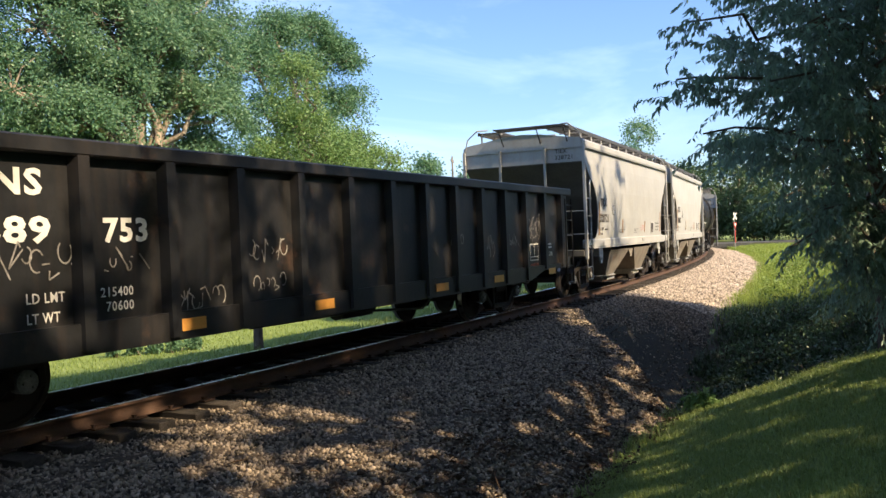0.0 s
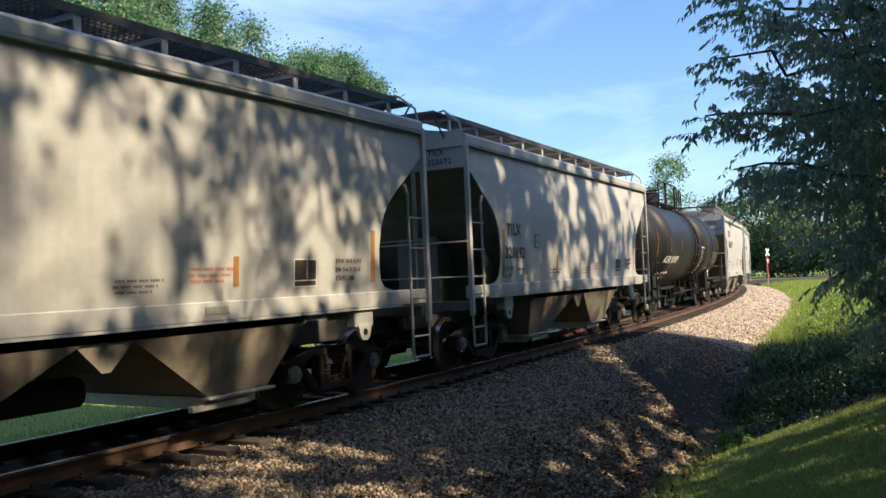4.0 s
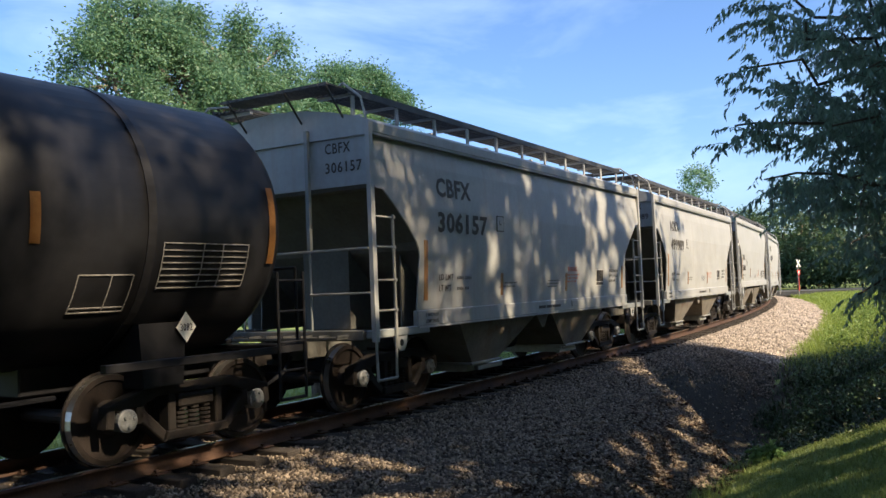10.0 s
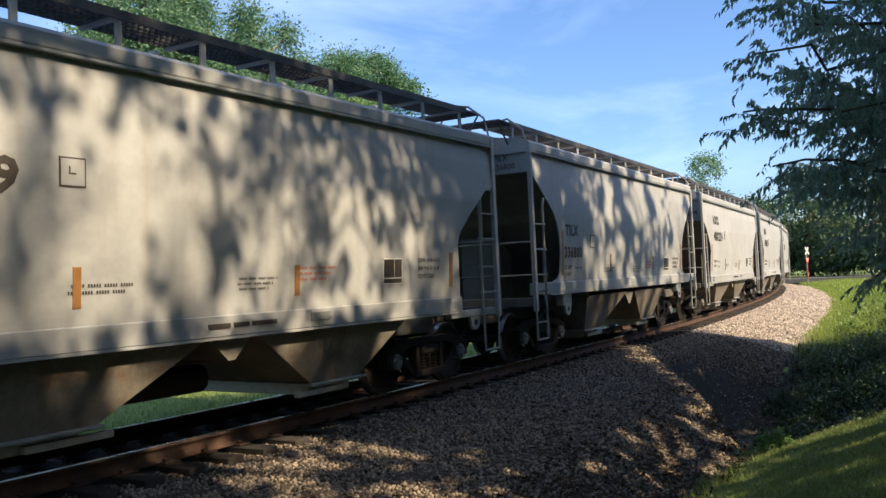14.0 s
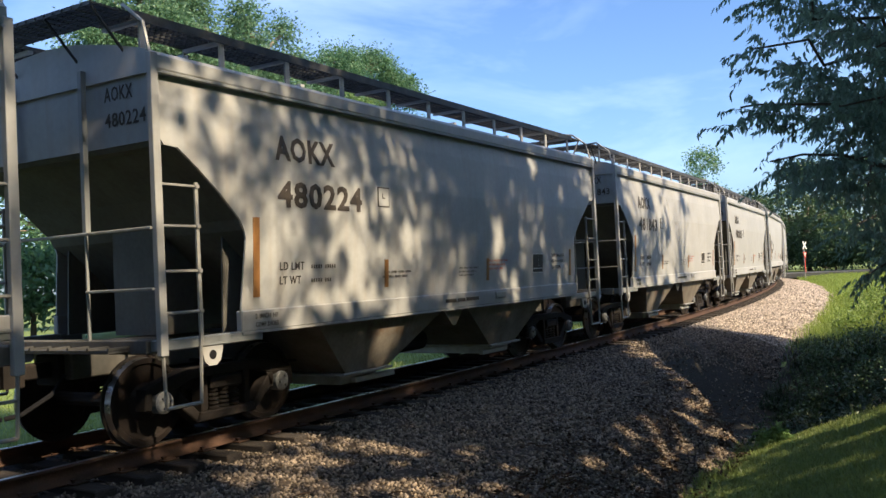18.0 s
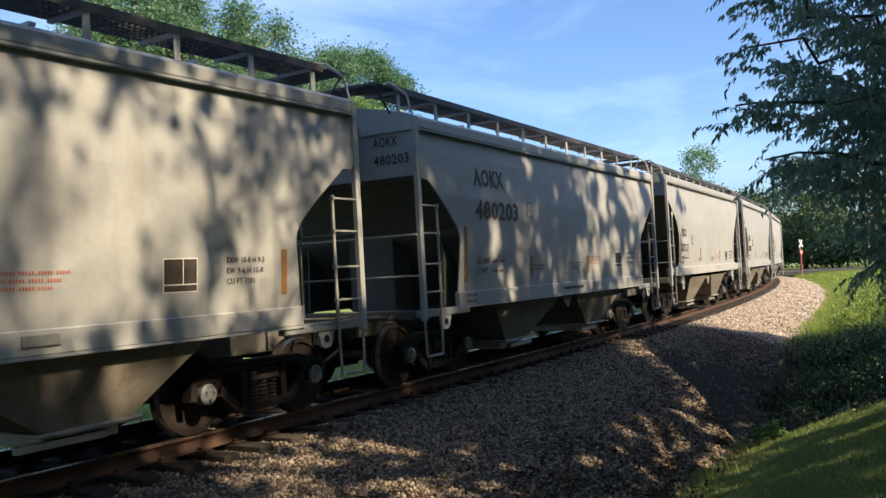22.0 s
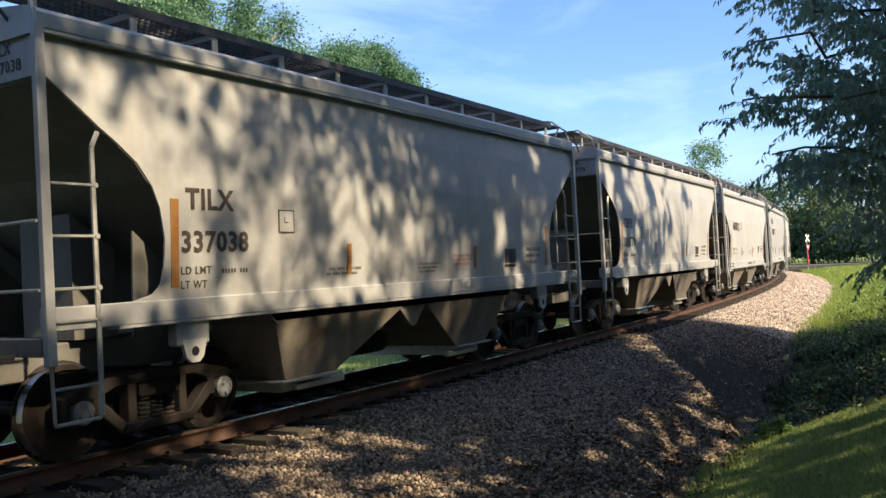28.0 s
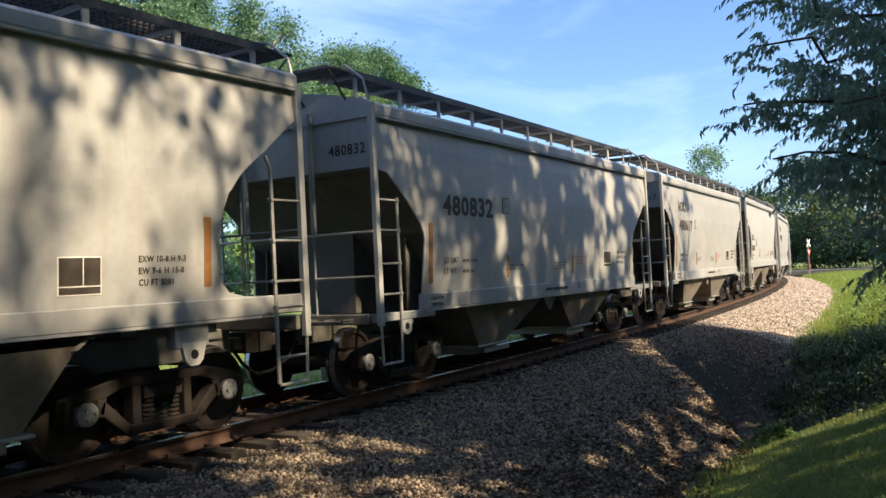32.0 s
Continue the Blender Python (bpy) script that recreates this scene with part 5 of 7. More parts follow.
def patches(u, v, seed):
    """Smooth uneven pattern in 0..1, spread evenly over that range."""
    g = np.random.default_rng(seed).random((3, 64, 64))

    def layer(k, a, b):
        i, j = np.floor(a).astype(int), np.floor(b).astype(int)
        fa, fb = smooth(a - i), smooth(b - j)
        n = g[k]
        return (n[i % 64, j % 64] * (1 - fa) + n[(i + 1) % 64, j % 64] * fa) * (1 - fb) + (n[i % 64, (j + 1) % 64] * (1 - fa) + n[(i + 1) % 64, (j + 1) % 64] * fa) * fb

    q = 0.45 * layer(0, u / 0.55, v / 0.9) + 0.35 * layer(1, u / 0.27, v / 0.36) + 0.20 * layer(2, u / 0.13, v / 0.16)
    return 1 / (1 + np.exp(-(q - 0.5) * 12.5))


SLOTS = (((19.4, 8.6, 17.4, 7.4), 0.40, 0.95), ((17.6, 7.5, 13.4, 5.0), 0.24, 0.72), ((13.6, 5.2, 12.0, 4.15), 0.16, 0.5), ((11.9, 5.55, 10.6, 4.5), 0.09, 0.9), ((12.1, 5.2, 11.2, 4.45), 0.07, 0.8), ((11.2, 5.6, 10.3, 4.9), 0.08, 0.8), ((14.9, 6.2, 12.6, 4.75), 0.07, 0.8), ((13.0, 4.9, 11.4, 4.0), 0.10, 0.5), ((12.9, 2.9, 11.6, 3.9), 0.3, 0.9), ((11.6, 3.4, 9.4, 3.5), 0.14, 0.5), ((14.6, 6.6, 13.0, 5.8), 0.10, 0.4))


def shade_gaps(pos, rnd, slots_only=False):
    """Which leaves to leave out so that the foliage of the bank has the gaps through which the sun falls."""
    k = (-2.4 - pos[:, 1]) / SUN.y
    u, v = pos[:, 0] + SUN.x * k, pos[:, 2] + SUN.z * k
    share = np.full(len(pos), 0.0 if slots_only else 0.06)
    if not slots_only:
        share = np.where(v < 4.6, 0.22, share)
        share = np.where((u > 5.0) & (u < 7.6) & (v > 5.3), np.where(v > 6.5, 0.62, 0.36), share)
        high = np.interp(u, (4.4, 5.1, 5.5, 7.0, 7.3, 8.2, 9.0, 10.4, 11.4, 11.7, 13.1, 13.6, 15.2, 15.9, 18.0, 20.0, 22.0, 24.0, 25.5), (0.80, 0.78, 0.46, 0.46, 0.58, 0.50, 0.13, 0.06, 0.06, 0.19, 0.19, 0.14, 0.24, 0.54, 0.72, 0.76, 0.80, 0.92, 1.0))
        high = np.where((u > 5.4) & (u < 7.2) & (v > 10.9), 0.16, high)
        high = np.maximum(high, 0.9 * smooth((0.62 - np.hypot(u - 7.9, (v - 10.4) * 0.8)) / 0.35))
        share = np.where(v > 9.02, high * (0.1 + 0.9 * smooth((v - 9.05) / 0.4)), share)
        share = np.where((v > 8.4) & (v <= 9.02), np.interp(u, (4.9, 5.25, 6.3, 6.6), (0.24, 0.80, 0.80, 0.02)), share)
        share = np.where((v > 7.9) & (v <= 8.4) & (u > 5.1) & (u < 6.6), 0.7, share)
    slot = np.zeros(len(pos))
    for (ax, az, bx, bz), half, most in SLOTS:
        d = math.hypot(bx - ax, bz - az)
        t = np.clip(((u - ax) * (bx - ax) + (v - az) * (bz - az)) / d, 0, d)
        off = np.hypot(u - ax - (bx - ax) * t / d, v - az - (bz - az) * t / d)
        slot = np.maximum(slot, most * smooth((half * 1.5 - off) / half))
    fine = np.where(v < 8.7, 1.6, 1.15)
    return (patches(u * fine, v * fine, 77) < 1 - share) & (patches(u * 1.4 + v * 1.2, (v - 0.6 * u) * 3.2, 78) < 1 - slot)


class Tubes:
    """Collects tapered tubes and joins them into one mesh."""

    def __init__(self):
        self.v, self.f, self.n = [], [], 0

    def rod(self, a, b, r0, r1, k=6):
        a, b = np.asarray(a, float), np.asarray(b, float)
        d = unit(b - a)
        u = unit(np.cross(d, (0.3, 0.9, 0.2) if abs(d[1]) < 0.9 else (1.0, 0, 0)))
        w = np.cross(d, u)
        t = np.arange(k) * 2 * math.pi / k
        ring = np.cos(t)[:, None] * u + np.sin(t)[:, None] * w
        self.v += [a + ring * r0, b + ring * r1]
        i, j = np.arange(k), (np.arange(k) + 1) % k
        self.f.append(np.stack([i, j, j + k, i + k], -1) + self.n)
        self.n += 2 * k

    def limb(self, a, b, r0, r1, rnd, bend=0.12, n=5, k=7):
        """A tapered, slightly crooked limb."""
        a, b = np.asarray(a, float), np.asarray(b, float)
        ln = float(np.linalg.norm(b - a))
        pts = [a]
        for q in range(1, n):
            pts.append(a + (b - a) * (q / n) + rnd.normal(size=3) * ln * bend * 0.35 + np.array([0, 0, 1]) * ln * bend * math.sin(math.pi * q / n) * 0.5)
        pts.append(b)
        for q, (p, e) in enumerate(zip(pts, pts[1:])):
            self.rod(p, e, r0 + (r1 - r0) * q / n, r0 + (r1 - r0) * (q + 1) / n, k)

    def done(self, name, mat, parent, label=""):
        return link_mesh(name, quick_mesh(name, np.concatenate(self.v), np.concatenate(self.f), True), mat, parent, label)


def tree(name, label, base, fork, trunk_r, blobs, per, leaf, spread, mat, seed, group="", bark=None, twigs=0.35):
    """blobs: (x, y, z, rx, ry, rz, clusters). Leaves sit in clusters on the outer part of each blob."""
    rnd = np.random.default_rng(seed)
    ob = new(name)
    tagged(ob, label, "tree", group)
    base = Vector(base)
    base.z = float(ground_z(base.x, base.y)) - 0.1
    fork = Vector(fork)
    tb = Tubes()
    tb.limb(base, fork, trunk_r, trunk_r * 0.7, rnd, 0.05, 6, 9)
    tb.rod(base, base + Vector((0, 0, 0.4)), trunk_r * 1.5, trunk_r, 9)
    tips = []
    for x, y, z, rx, ry, rz, k in blobs:
        c = Vector((x, y, z))
        tb.limb(fork, c, trunk_r * 0.6, trunk_r * 0.22, rnd, 0.18, 5)
        d = unit(rnd.normal(size=(k, 3)))
        d[:, 2] = np.where(d[:, 2] < -0.5, -d[:, 2], d[:, 2])
        rr = rnd.uniform(0.45, 1.0, (k, 1)) ** 0.6
        pts = np.array(c) + d * rr * [rx, ry, rz]
        tips.append(pts)
        for q in pts[: int(k * twigs)]:
            tb.limb(c + (Vector(q) - c) * 0.1, q, trunk_r * 0.16, trunk_r * 0.05, rnd, 0.12, 2, 5)
    tb.done("trunk", bark or M_BARK, ob, "rough brown trunk and limbs")
    tips = np.concatenate(tips)
    n = len(tips)
    size = rnd.uniform(0.6, 1.25, (n, 1))
    cen = np.repeat(tips, per, 0)
    off = rnd.normal(size=(n * per, 3)) * np.repeat(size, per, 0) * spread * [0.52, 0.52, 0.46]
    way = off * [1, 1, 0.6] + rnd.normal(size=off.shape) * spread * 0.45 + [0, 0, -0.25 * spread]
    ln = leaf * rnd.uniform(0.7, 1.25, n * per)
    pos = cen + off
    if group == GS:
        keep = shade_gaps(pos + unit(way) * ln[:, None] * 0.45, rnd)
        pos, way, ln = pos[keep], way[keep], ln[keep]
    link_mesh("crown", leaf_mesh("crown", pos, way, ln, ln * 0.55, rnd), mat, ob, "leafy green crown")
    return ob


GL, GS = "trees behind the lawn", "shade trees on the bank"
tree("deciduous_tree", "large green tree with forked pale limbs beyond the lawn", (23.3, 25.8, 0), (23.5, 25.8, 4.6), 0.27,
     [(19.6, 26.0, 9.4, 2.0, 1.8, 1.9, 64), (18.2, 25.8, 7.0, 1.5, 1.5, 1.5, 32), (20.6, 26.0, 11.6, 1.5, 1.5, 1.2, 40), (22.4, 25.6, 10.0, 1.8, 1.8, 1.7, 62), (22.6, 25.8, 12.0, 1.0, 1.0, 0.8, 20), (24.4, 25.2, 9.6, 1.5, 1.6, 1.5, 46), (25.1, 25.0, 11.8, 0.75, 0.8, 1.1, 20), (26.7, 25.2, 9.6, 1.2, 1.3, 1.4, 32), (27.2, 25.1, 12.1, 0.4, 0.4, 0.5, 6), (27.9, 25.2, 11.0, 0.5, 0.5, 0.5, 6), (20.4, 24.8, 6.0, 1.7, 1.5, 1.2, 34), (21.6, 24.8, 7.7, 1.2, 1.2, 1.0, 28), (25.6, 24.8, 7.2, 1.4, 1.4, 1.1, 30), (27.2, 25.4, 7.2, 1.3, 1.4, 1.5, 30), (22.4, 24.8, 4.4, 1.6, 1.4, 0.8, 24), (25.2, 25.0, 4.6, 1.4, 1.3, 0.8, 22), (21.2, 26.6, 7.4, 2.4, 1.6, 1.5, 70), (24.6, 26.6, 7.6, 2.0, 1.4, 1.5, 56), (23.0, 27.2, 5.2, 3.0, 1.4, 1.2, 60), (26.8, 26.6, 5.4, 1.8, 1.4, 1.2, 40), (19.2, 26.4, 5.2, 2.0, 1.4, 1.2, 44), (22.4, 26.6, 11.0, 1.6, 1.4, 1.0, 40), (23.0, 24.0, 8.8, 1.2, 1.0, 1.0, 26)],
     190, 0.14, 0.58, M_LEAF, 1, GL, M_BARK_PALE, 0.5)
tree("deciduous_tree", "smaller green tree with an uneven crown beyond the lawn", (15.0, 29.5, 0), (15.1, 29.3, 4.5), 0.24,
     [(15.0, 29.2, 8.4, 1.4, 1.6, 1.6, 36), (12.8, 29.5, 7.2, 1.8, 1.8, 1.9, 46), (16.8, 28.8, 5.4, 1.5, 1.6, 1.4, 32), (10.6, 27.0, 6.2, 1.9, 1.8, 1.7, 40), (17.8, 27.5, 3.8, 1.6, 1.6, 1.2, 30), (13.4, 28.5, 4.2, 1.8, 1.6, 1.4, 36)],
     110, 0.15, 0.56, M_LEAF, 2, GL, M_BARK_PALE, 0.4)
tree("deciduous_tree", "round-crowned dark green tree beyond the lawn", (36.8, 29.0, 0), (36.8, 28.8, 5.4), 0.3,
     [(33.4, 28.8, 10.4, 1.4, 1.5, 1.7, 40), (35.2, 28.8, 12.5, 1.4, 1.4, 1.1, 38), (37.4, 28.2, 12.9, 1.4, 1.4, 1.0, 38), (39.2, 27.8, 11.6, 1.3, 1.4, 1.2, 38), (36.4, 28.8, 10.6, 1.9, 1.8, 1.4, 50), (39.6, 27.6, 9.2, 1.3, 1.4, 1.3, 32), (34.4, 28.6, 8.0, 1.7, 1.6, 1.4, 36), (37.4, 28.0, 7.6, 1.8, 1.7, 1.5, 42), (33.6, 28.8, 5.8, 1.6, 1.6, 1.2, 28), (39.8, 27.8, 6.4, 1.5, 1.6, 1.3, 28), (36.6, 28.4, 5.0, 1.6, 1.6, 1.2, 30)],
     150, 0.15, 0.60, M_LEAF_WOOD, 3, GL, M_BARK_PALE, 0.4)
tree("young_tree", "slender light green tree beside the lawn", (23.9, 18.8, 0), (23.9, 18.6, 2.8), 0.10,
     [(23.7, 18.4, 6.9, 0.8, 0.8, 1.2, 34), (23.9, 18.4, 5.3, 1.2, 1.1, 1.2, 50), (25.0, 18.4, 4.4, 1.3, 1.2, 1.2, 46), (22.9, 18.8, 4.2, 1.0, 1.0, 1.2, 36), (26.3, 18.7, 4.4, 1.2, 1.1, 1.1, 34), (24.2, 18.2, 3.4, 1.6, 1.0, 0.9, 40)],
     70, 0.105, 0.38, M_LEAF_LIGHT, 4, GL)
tree("young_tree", "low spreading light green tree beside the lawn", (30.0, 20.0, 0), (29.9, 19.8, 2.4), 0.14,
     [(28.8, 19.8, 5.0, 1.3, 1.2, 1.3, 44), (30.3, 19.4, 4.4, 1.3, 1.2, 1.2, 42), (32.0, 19.6, 3.6, 1.2, 1.1, 1.0, 30), (33.6, 19.8, 3.0, 0.9, 0.9, 0.7, 18)],
     70, 0.11, 0.42, M_LEAF_LIGHT, 5, GL)
GF = "trees along the horizon"
for k, (x, y, h, w, seed) in enumerate(((143.5, 40.6, 20.5, 4.6, 21), (92.0, 57.5, 10.5, 4.2, 22), (94.6, 54.2, 12.0, 2.6, 23), (98.6, 49.2, 11.3, 3.6, 24), (101.5, 46.5, 10.8, 4.0, 25), (86.0, 62.0, 10.0, 5.0, 26), (60.0, 52.0, 7.0, 4.0, 27), (48.0, 48.0, 6.0, 4.0, 28), (34.0, 46.0, 5.6, 4.0, 29), (18.0, 44.0, 5.4, 4.5, 30), (4.0, 42.0, 6.0, 4.5, 31), (-8.0, 40.0, 7.0, 5.0, 32))):
    tree("distant_tree", "distant green tree on the horizon", (x, y, 0), (x, y, h * 0.35), 0.3,
         [(x, y, h - w * 0.62, w * 0.62, w * 0.62, w * 0.60, 46), (x - w * 0.5, y + w * 0.2, h * 0.58, w * 0.6, w * 0.6, h * 0.22, 36), (x + w * 0.5, y - w * 0.1, h * 0.52, w * 0.6, w * 0.6, h * 0.22, 36), (x, y - w * 0.3, h * 0.32, w * 0.8, w * 0.7, h * 0.2, 32)],
         30, 0.42, 1.0, (M_LEAF, M_LEAF_LIGHT, M_LEAF)[k % 3], seed, GF, twigs=0.1)
for k, (x, y, h, w, seed) in enumerate(((128.0, 22.5, 15.0, 6.0, 41), (124.0, 12.0, 16.0, 6.5, 42), (112.0, 1.0, 15.0, 6.5, 43), (92.0, -9.0, 14.0, 6.5, 44), (70.0, -12.0, 13.0, 6.0, 45), (139.0, 32.0, 12.0, 5.0, 46), (150.0, 24.0, 11.0, 7.0, 47), (152.0, 36.0, 10.0, 7.0, 48), (142.0, 10.0, 11.0, 7.0, 49), (106.0, 8.5, 7.0, 4.0, 50), (84.0, -3.0, 7.0, 4.0, 59))):
    tree("roadside_tree", "dense dark green tree beyond the road crossing", (x, y, 0), (x, y, h * 0.3), 0.34,
         [(x, y, h - w * 0.55, w * 0.6, w * 0.6, w * 0.55, 50), (x - w * 0.5, y + w * 0.3, h * 0.5, w * 0.6, w * 0.6, h * 0.25, 46), (x + w * 0.5, y - w * 0.3, h * 0.5, w * 0.6, w * 0.6, h * 0.25, 46), (x, y, h * 0.26, w * 0.9, w * 0.9, h * 0.22, 60)],
         32, 0.50, 1.1, M_LEAF_DARK, seed, "trees at the crossing", twigs=0.1)

# trees on the viewer's bank that throw the dappled shade
tree("shade_tree", "leafy tree on the bank that dapples the train with shade", (8.9, -4.5, 0), (9.6, -4.2, 7.0), 0.15,
     [(10.5, -3.2, 7.8, 2.0, 1.8, 1.2, 30), (13.0, -3.2, 8.6, 2.2, 1.8, 1.9, 60), (13.8, -3.6, 11.0, 2.8, 1.8, 2.2, 100), (11.0, -3.6, 10.6, 1.5, 1.7, 2.2, 60), (15.8, -2.8, 9.8, 2.2, 1.8, 2.4, 66), (9.0, -2.6, 4.8, 1.6, 1.3, 1.0, 22), (8.5, -4.0, 8.4, 1.4, 1.4, 1.4, 18)],
     60, 0.17, 0.62, M_LEAF, 6, GS)
tree("shade_tree", "leafy tree on the bank that dapples the train with shade", (21.8, -5.5, 0), (21.6, -5.0, 6.8), 0.17,
     [(19.0, -3.6, 7.6, 2.4, 2.0, 2.2, 100), (22.0, -3.6, 8.6, 2.4, 2.0, 2.4, 130), (20.0, -3.8, 11.2, 2.8, 2.0, 2.0, 170), (23.4, -3.4, 10.8, 2.2, 1.8, 2.2, 130), (17.4, -3.4, 10.4, 2.0, 1.6, 2.4, 110), (23.6, -2.6, 6.2, 1.6, 1.4, 1.4, 50), (14.6, -2.8, 12.1, 1.9, 1.0, 0.7, 60), (18.0, -2.8, 12.1, 1.9, 1.0, 0.7, 50)],
     60, 0.17, 0.65, M_LEAF, 7, GS)
tree("shade_tree", "open-crowned tree on the bank above the lawn", (4.0, -7.5, 0), (4.2, -7.2, 5.5), 0.24,
     [(3.0, -6.0, 10.2, 2.4, 1.3, 1.2, 70), (1.0, -6.0, 8.6, 2.2, 1.3, 1.4, 50), (3.4, -6.6, 13.0, 1.6, 1.3, 1.3, 9), (1.2, -7.0, 13.0, 1.4, 1.3, 1.3, 7), (9.6, -5.2, 9.6, 1.3, 1.2, 1.1, 40)],
     56, 0.17, 0.55, M_LEAF, 8, GS)
tree("shade_tree", "small tree on the bank with light airy foliage", (4.6, -2.9, 0), (4.8, -2.6, 6.4), 0.06,
     [(5.4, -0.8, 8.0, 1.0, 0.9, 1.1, 20), (6.6, -0.6, 8.8, 1.1, 0.9, 1.4, 34), (7.9, -0.6, 8.4, 1.0, 0.9, 1.7, 40), (8.9, -0.8, 8.0, 0.9, 0.9, 1.6, 40), (6.0, -0.8, 6.9, 1.2, 0.8, 0.6, 22), (8.4, -0.8, 6.5, 1.2, 0.8, 0.6, 30), (4.2, -1.0, 6.4, 1.2, 0.8, 0.7, 34), (7.4, -1.2, 10.0, 1.2, 0.9, 0.7, 26), (8.8, -2.2, 11.7, 1.4, 1.0, 0.7, 60), (11.0, -2.4, 12.0, 1.6, 1.0, 0.7, 80)],
     34, 0.11, 0.34, M_LEAF, 10, GS, twigs=0.0)

# unseen boughs over the viewer and the bed, added to block skylight
GO = "trees that overhang the bank"
tree("overhanging_oak", "unseen broad tree, added overhead to dim skylight on the bank", (-2.2, -2.6, 0), (-1.6, -1.6, 7.0), 0.22,
     [(0.5, 2.2, 10.6, 2.0, 2.0, 1.0, 34), (3.0, 2.4, 10.6, 2.0, 2.0, 0.9, 46), (5.4, 2.6, 10.8, 1.8, 1.9, 0.9, 50), (7.4, 2.4, 10.8, 1.5, 1.8, 0.9, 44), (2.0, -0.4, 10.8, 2.2, 1.4, 0.9, 30), (5.6, -0.2, 10.8, 2.2, 1.4, 0.9, 40)],
     40, 0.28, 0.85, M_LEAF, 171, GO, twigs=0.1)
tree("overhanging_oak", "unseen tree, added overhead to dim skylight and shade the car roofs", (12.6, -6.2, 0), (12.8, -5.6, 8.2), 0.18,
     [(9.6, 0.0, 10.0, 1.6, 1.3, 0.5, 44), (12.0, 0.0, 10.1, 1.6, 1.3, 0.5, 34), (14.4, 0.0, 10.2, 1.6, 1.3, 0.5, 18)],
     40, 0.24, 0.75, M_LEAF, 172, GO, twigs=0.1)


def leafy_bank(x0, x1, n, seed, top, low=0.7, depth=0.8, y0=-2.4):
    """An unseen thick hedge-like row of saplings, added on the viewer's bank to cast shade; shade_gaps leaves openings
    for streaks of sun.
    """
    rnd = np.random.default_rng(seed)
    ob = tagged(new("sapling_thicket"), "unseen dense thicket of leafy saplings, added to shade the bed", "thicket", "thickets on the bank")
    x = rnd.uniform(x0, x1, n)
    lump = 0.62 + 0.22 * np.sin(x * 2.1 + seed) + 0.16 * np.sin(x * 5.3 + 2 * seed)
    q = rnd.random(n)
    y = y0 + 0.35 * np.sin(x * 1.3 + seed) + rnd.normal(size=n) * depth * lump * (1.05 - 0.6 * q)
    z = low + (np.interp(x, *top) * (0.96 + 0.05 * np.sin(x * 3.7 + seed)) - low) * q
    pos, way = np.stack([x, y, z], -1), rnd.normal(size=(n, 3)) + [0, 0, -0.5]
    keep = shade_gaps(pos + unit(way) * 0.1, rnd)
    pos, way = pos[keep], way[keep]
    ln = rnd.uniform(0.13, 0.24, len(pos))
    tb = Tubes()
    for q in np.arange(x0 + 0.4, x1, 0.9):
        a = Vector((q, y0 - 0.2, float(ground_z(q, y0 - 0.2)) - 0.1))
        tb.limb(a, a + Vector((rnd.normal() * 0.3, rnd.normal() * 0.2, float(np.interp(q, *top)) * 0.85)), 0.035, 0.012, rnd, 0.05, 5, 6)
    tb.done("trunk", M_BARK, ob, "slim sapling stems")
    link_mesh("foliage", leaf_mesh("foliage", pos, way, ln, ln * 0.6, rnd), M_LEAF, ob, "dense mid-green leaves")
    return ob


# heights of the added thicket, set by where its shade must end
BANK_TOP = ((0.0, 5.2, 5.6, 6.1, 6.6, 9.2, 12.0, 19.0, 22.0, 25.0, 27.0, 33.0, 42.0), (9.4, 9.4, 9.3, 9.3, 9.4, 9.4, 9.4, 9.0, 8.4, 7.6, 4.2, 1.9, 1.6))
leafy_bank(0.2, 5.3, 32000, 141, BANK_TOP)
leafy_bank(5.3, 11.0, 26000, 142, BANK_TOP)
leafy_bank(11.0, 17.0, 32000, 143, BANK_TOP)
leafy_bank(17.0, 25.5, 42000, 144, BANK_TOP)
leafy_bank(25.5, 41.0, 30000, 145, BANK_TOP, depth=1.0)
# unseen tall trees behind and to the side of the viewer, added to dim skylight
for k, (x, y, h, w, seed) in enumerate(((-6.5, -4.5, 13.0, 5.0, 151), (-9.0, 3.5, 13.5, 5.0, 152), (-3.5, -8.0, 15.0, 5.0, 153), (-15.0, 4.0, 14.0, 6.0, 154))):
    tree("shade_tree", "unseen tall dense tree, added behind the bank to dim skylight", (x, y, 0), (x, y, h * 0.35), 0.3,
         [(x, y, h - w * 0.4, w * 0.55, w * 0.5, w * 0.4, 70), (x - w * 0.25, y - w * 0.1, h * 0.55, w * 0.6, w * 0.5, h * 0.22, 80), (x + w * 0.2, y - w * 0.2, h * 0.45, w * 0.5, w * 0.45, h * 0.2, 70), (x, y, h * 0.22, w * 0.6, w * 0.5, h * 0.2, 60)],
         26, 0.50, 1.0, M_LEAF, seed, GS, twigs=0.05)
# added high and far back so that its shadows fall soft
tree("shade_tree", "unseen very tall open tree behind the bank, throwing soft shade", (3.0, -13.0, 0), (2.6, -12.6, 12.0), 0.3,
     [(0.4, -12.0, 19.2, 1.3, 1.0, 1.2, 12), (2.4, -12.0, 18.0, 0.9, 1.0, 0.7, 7), (3.2, -12.0, 20.4, 1.0, 1.0, 0.8, 9), (-1.2, -12.0, 17.6, 1.2, 1.0, 1.2, 24), (4.4, -12.0, 18.6, 0.6, 0.8, 0.9, 12)],
     40, 0.24, 0.5, M_LEAF, 155, GS, twigs=0.1)
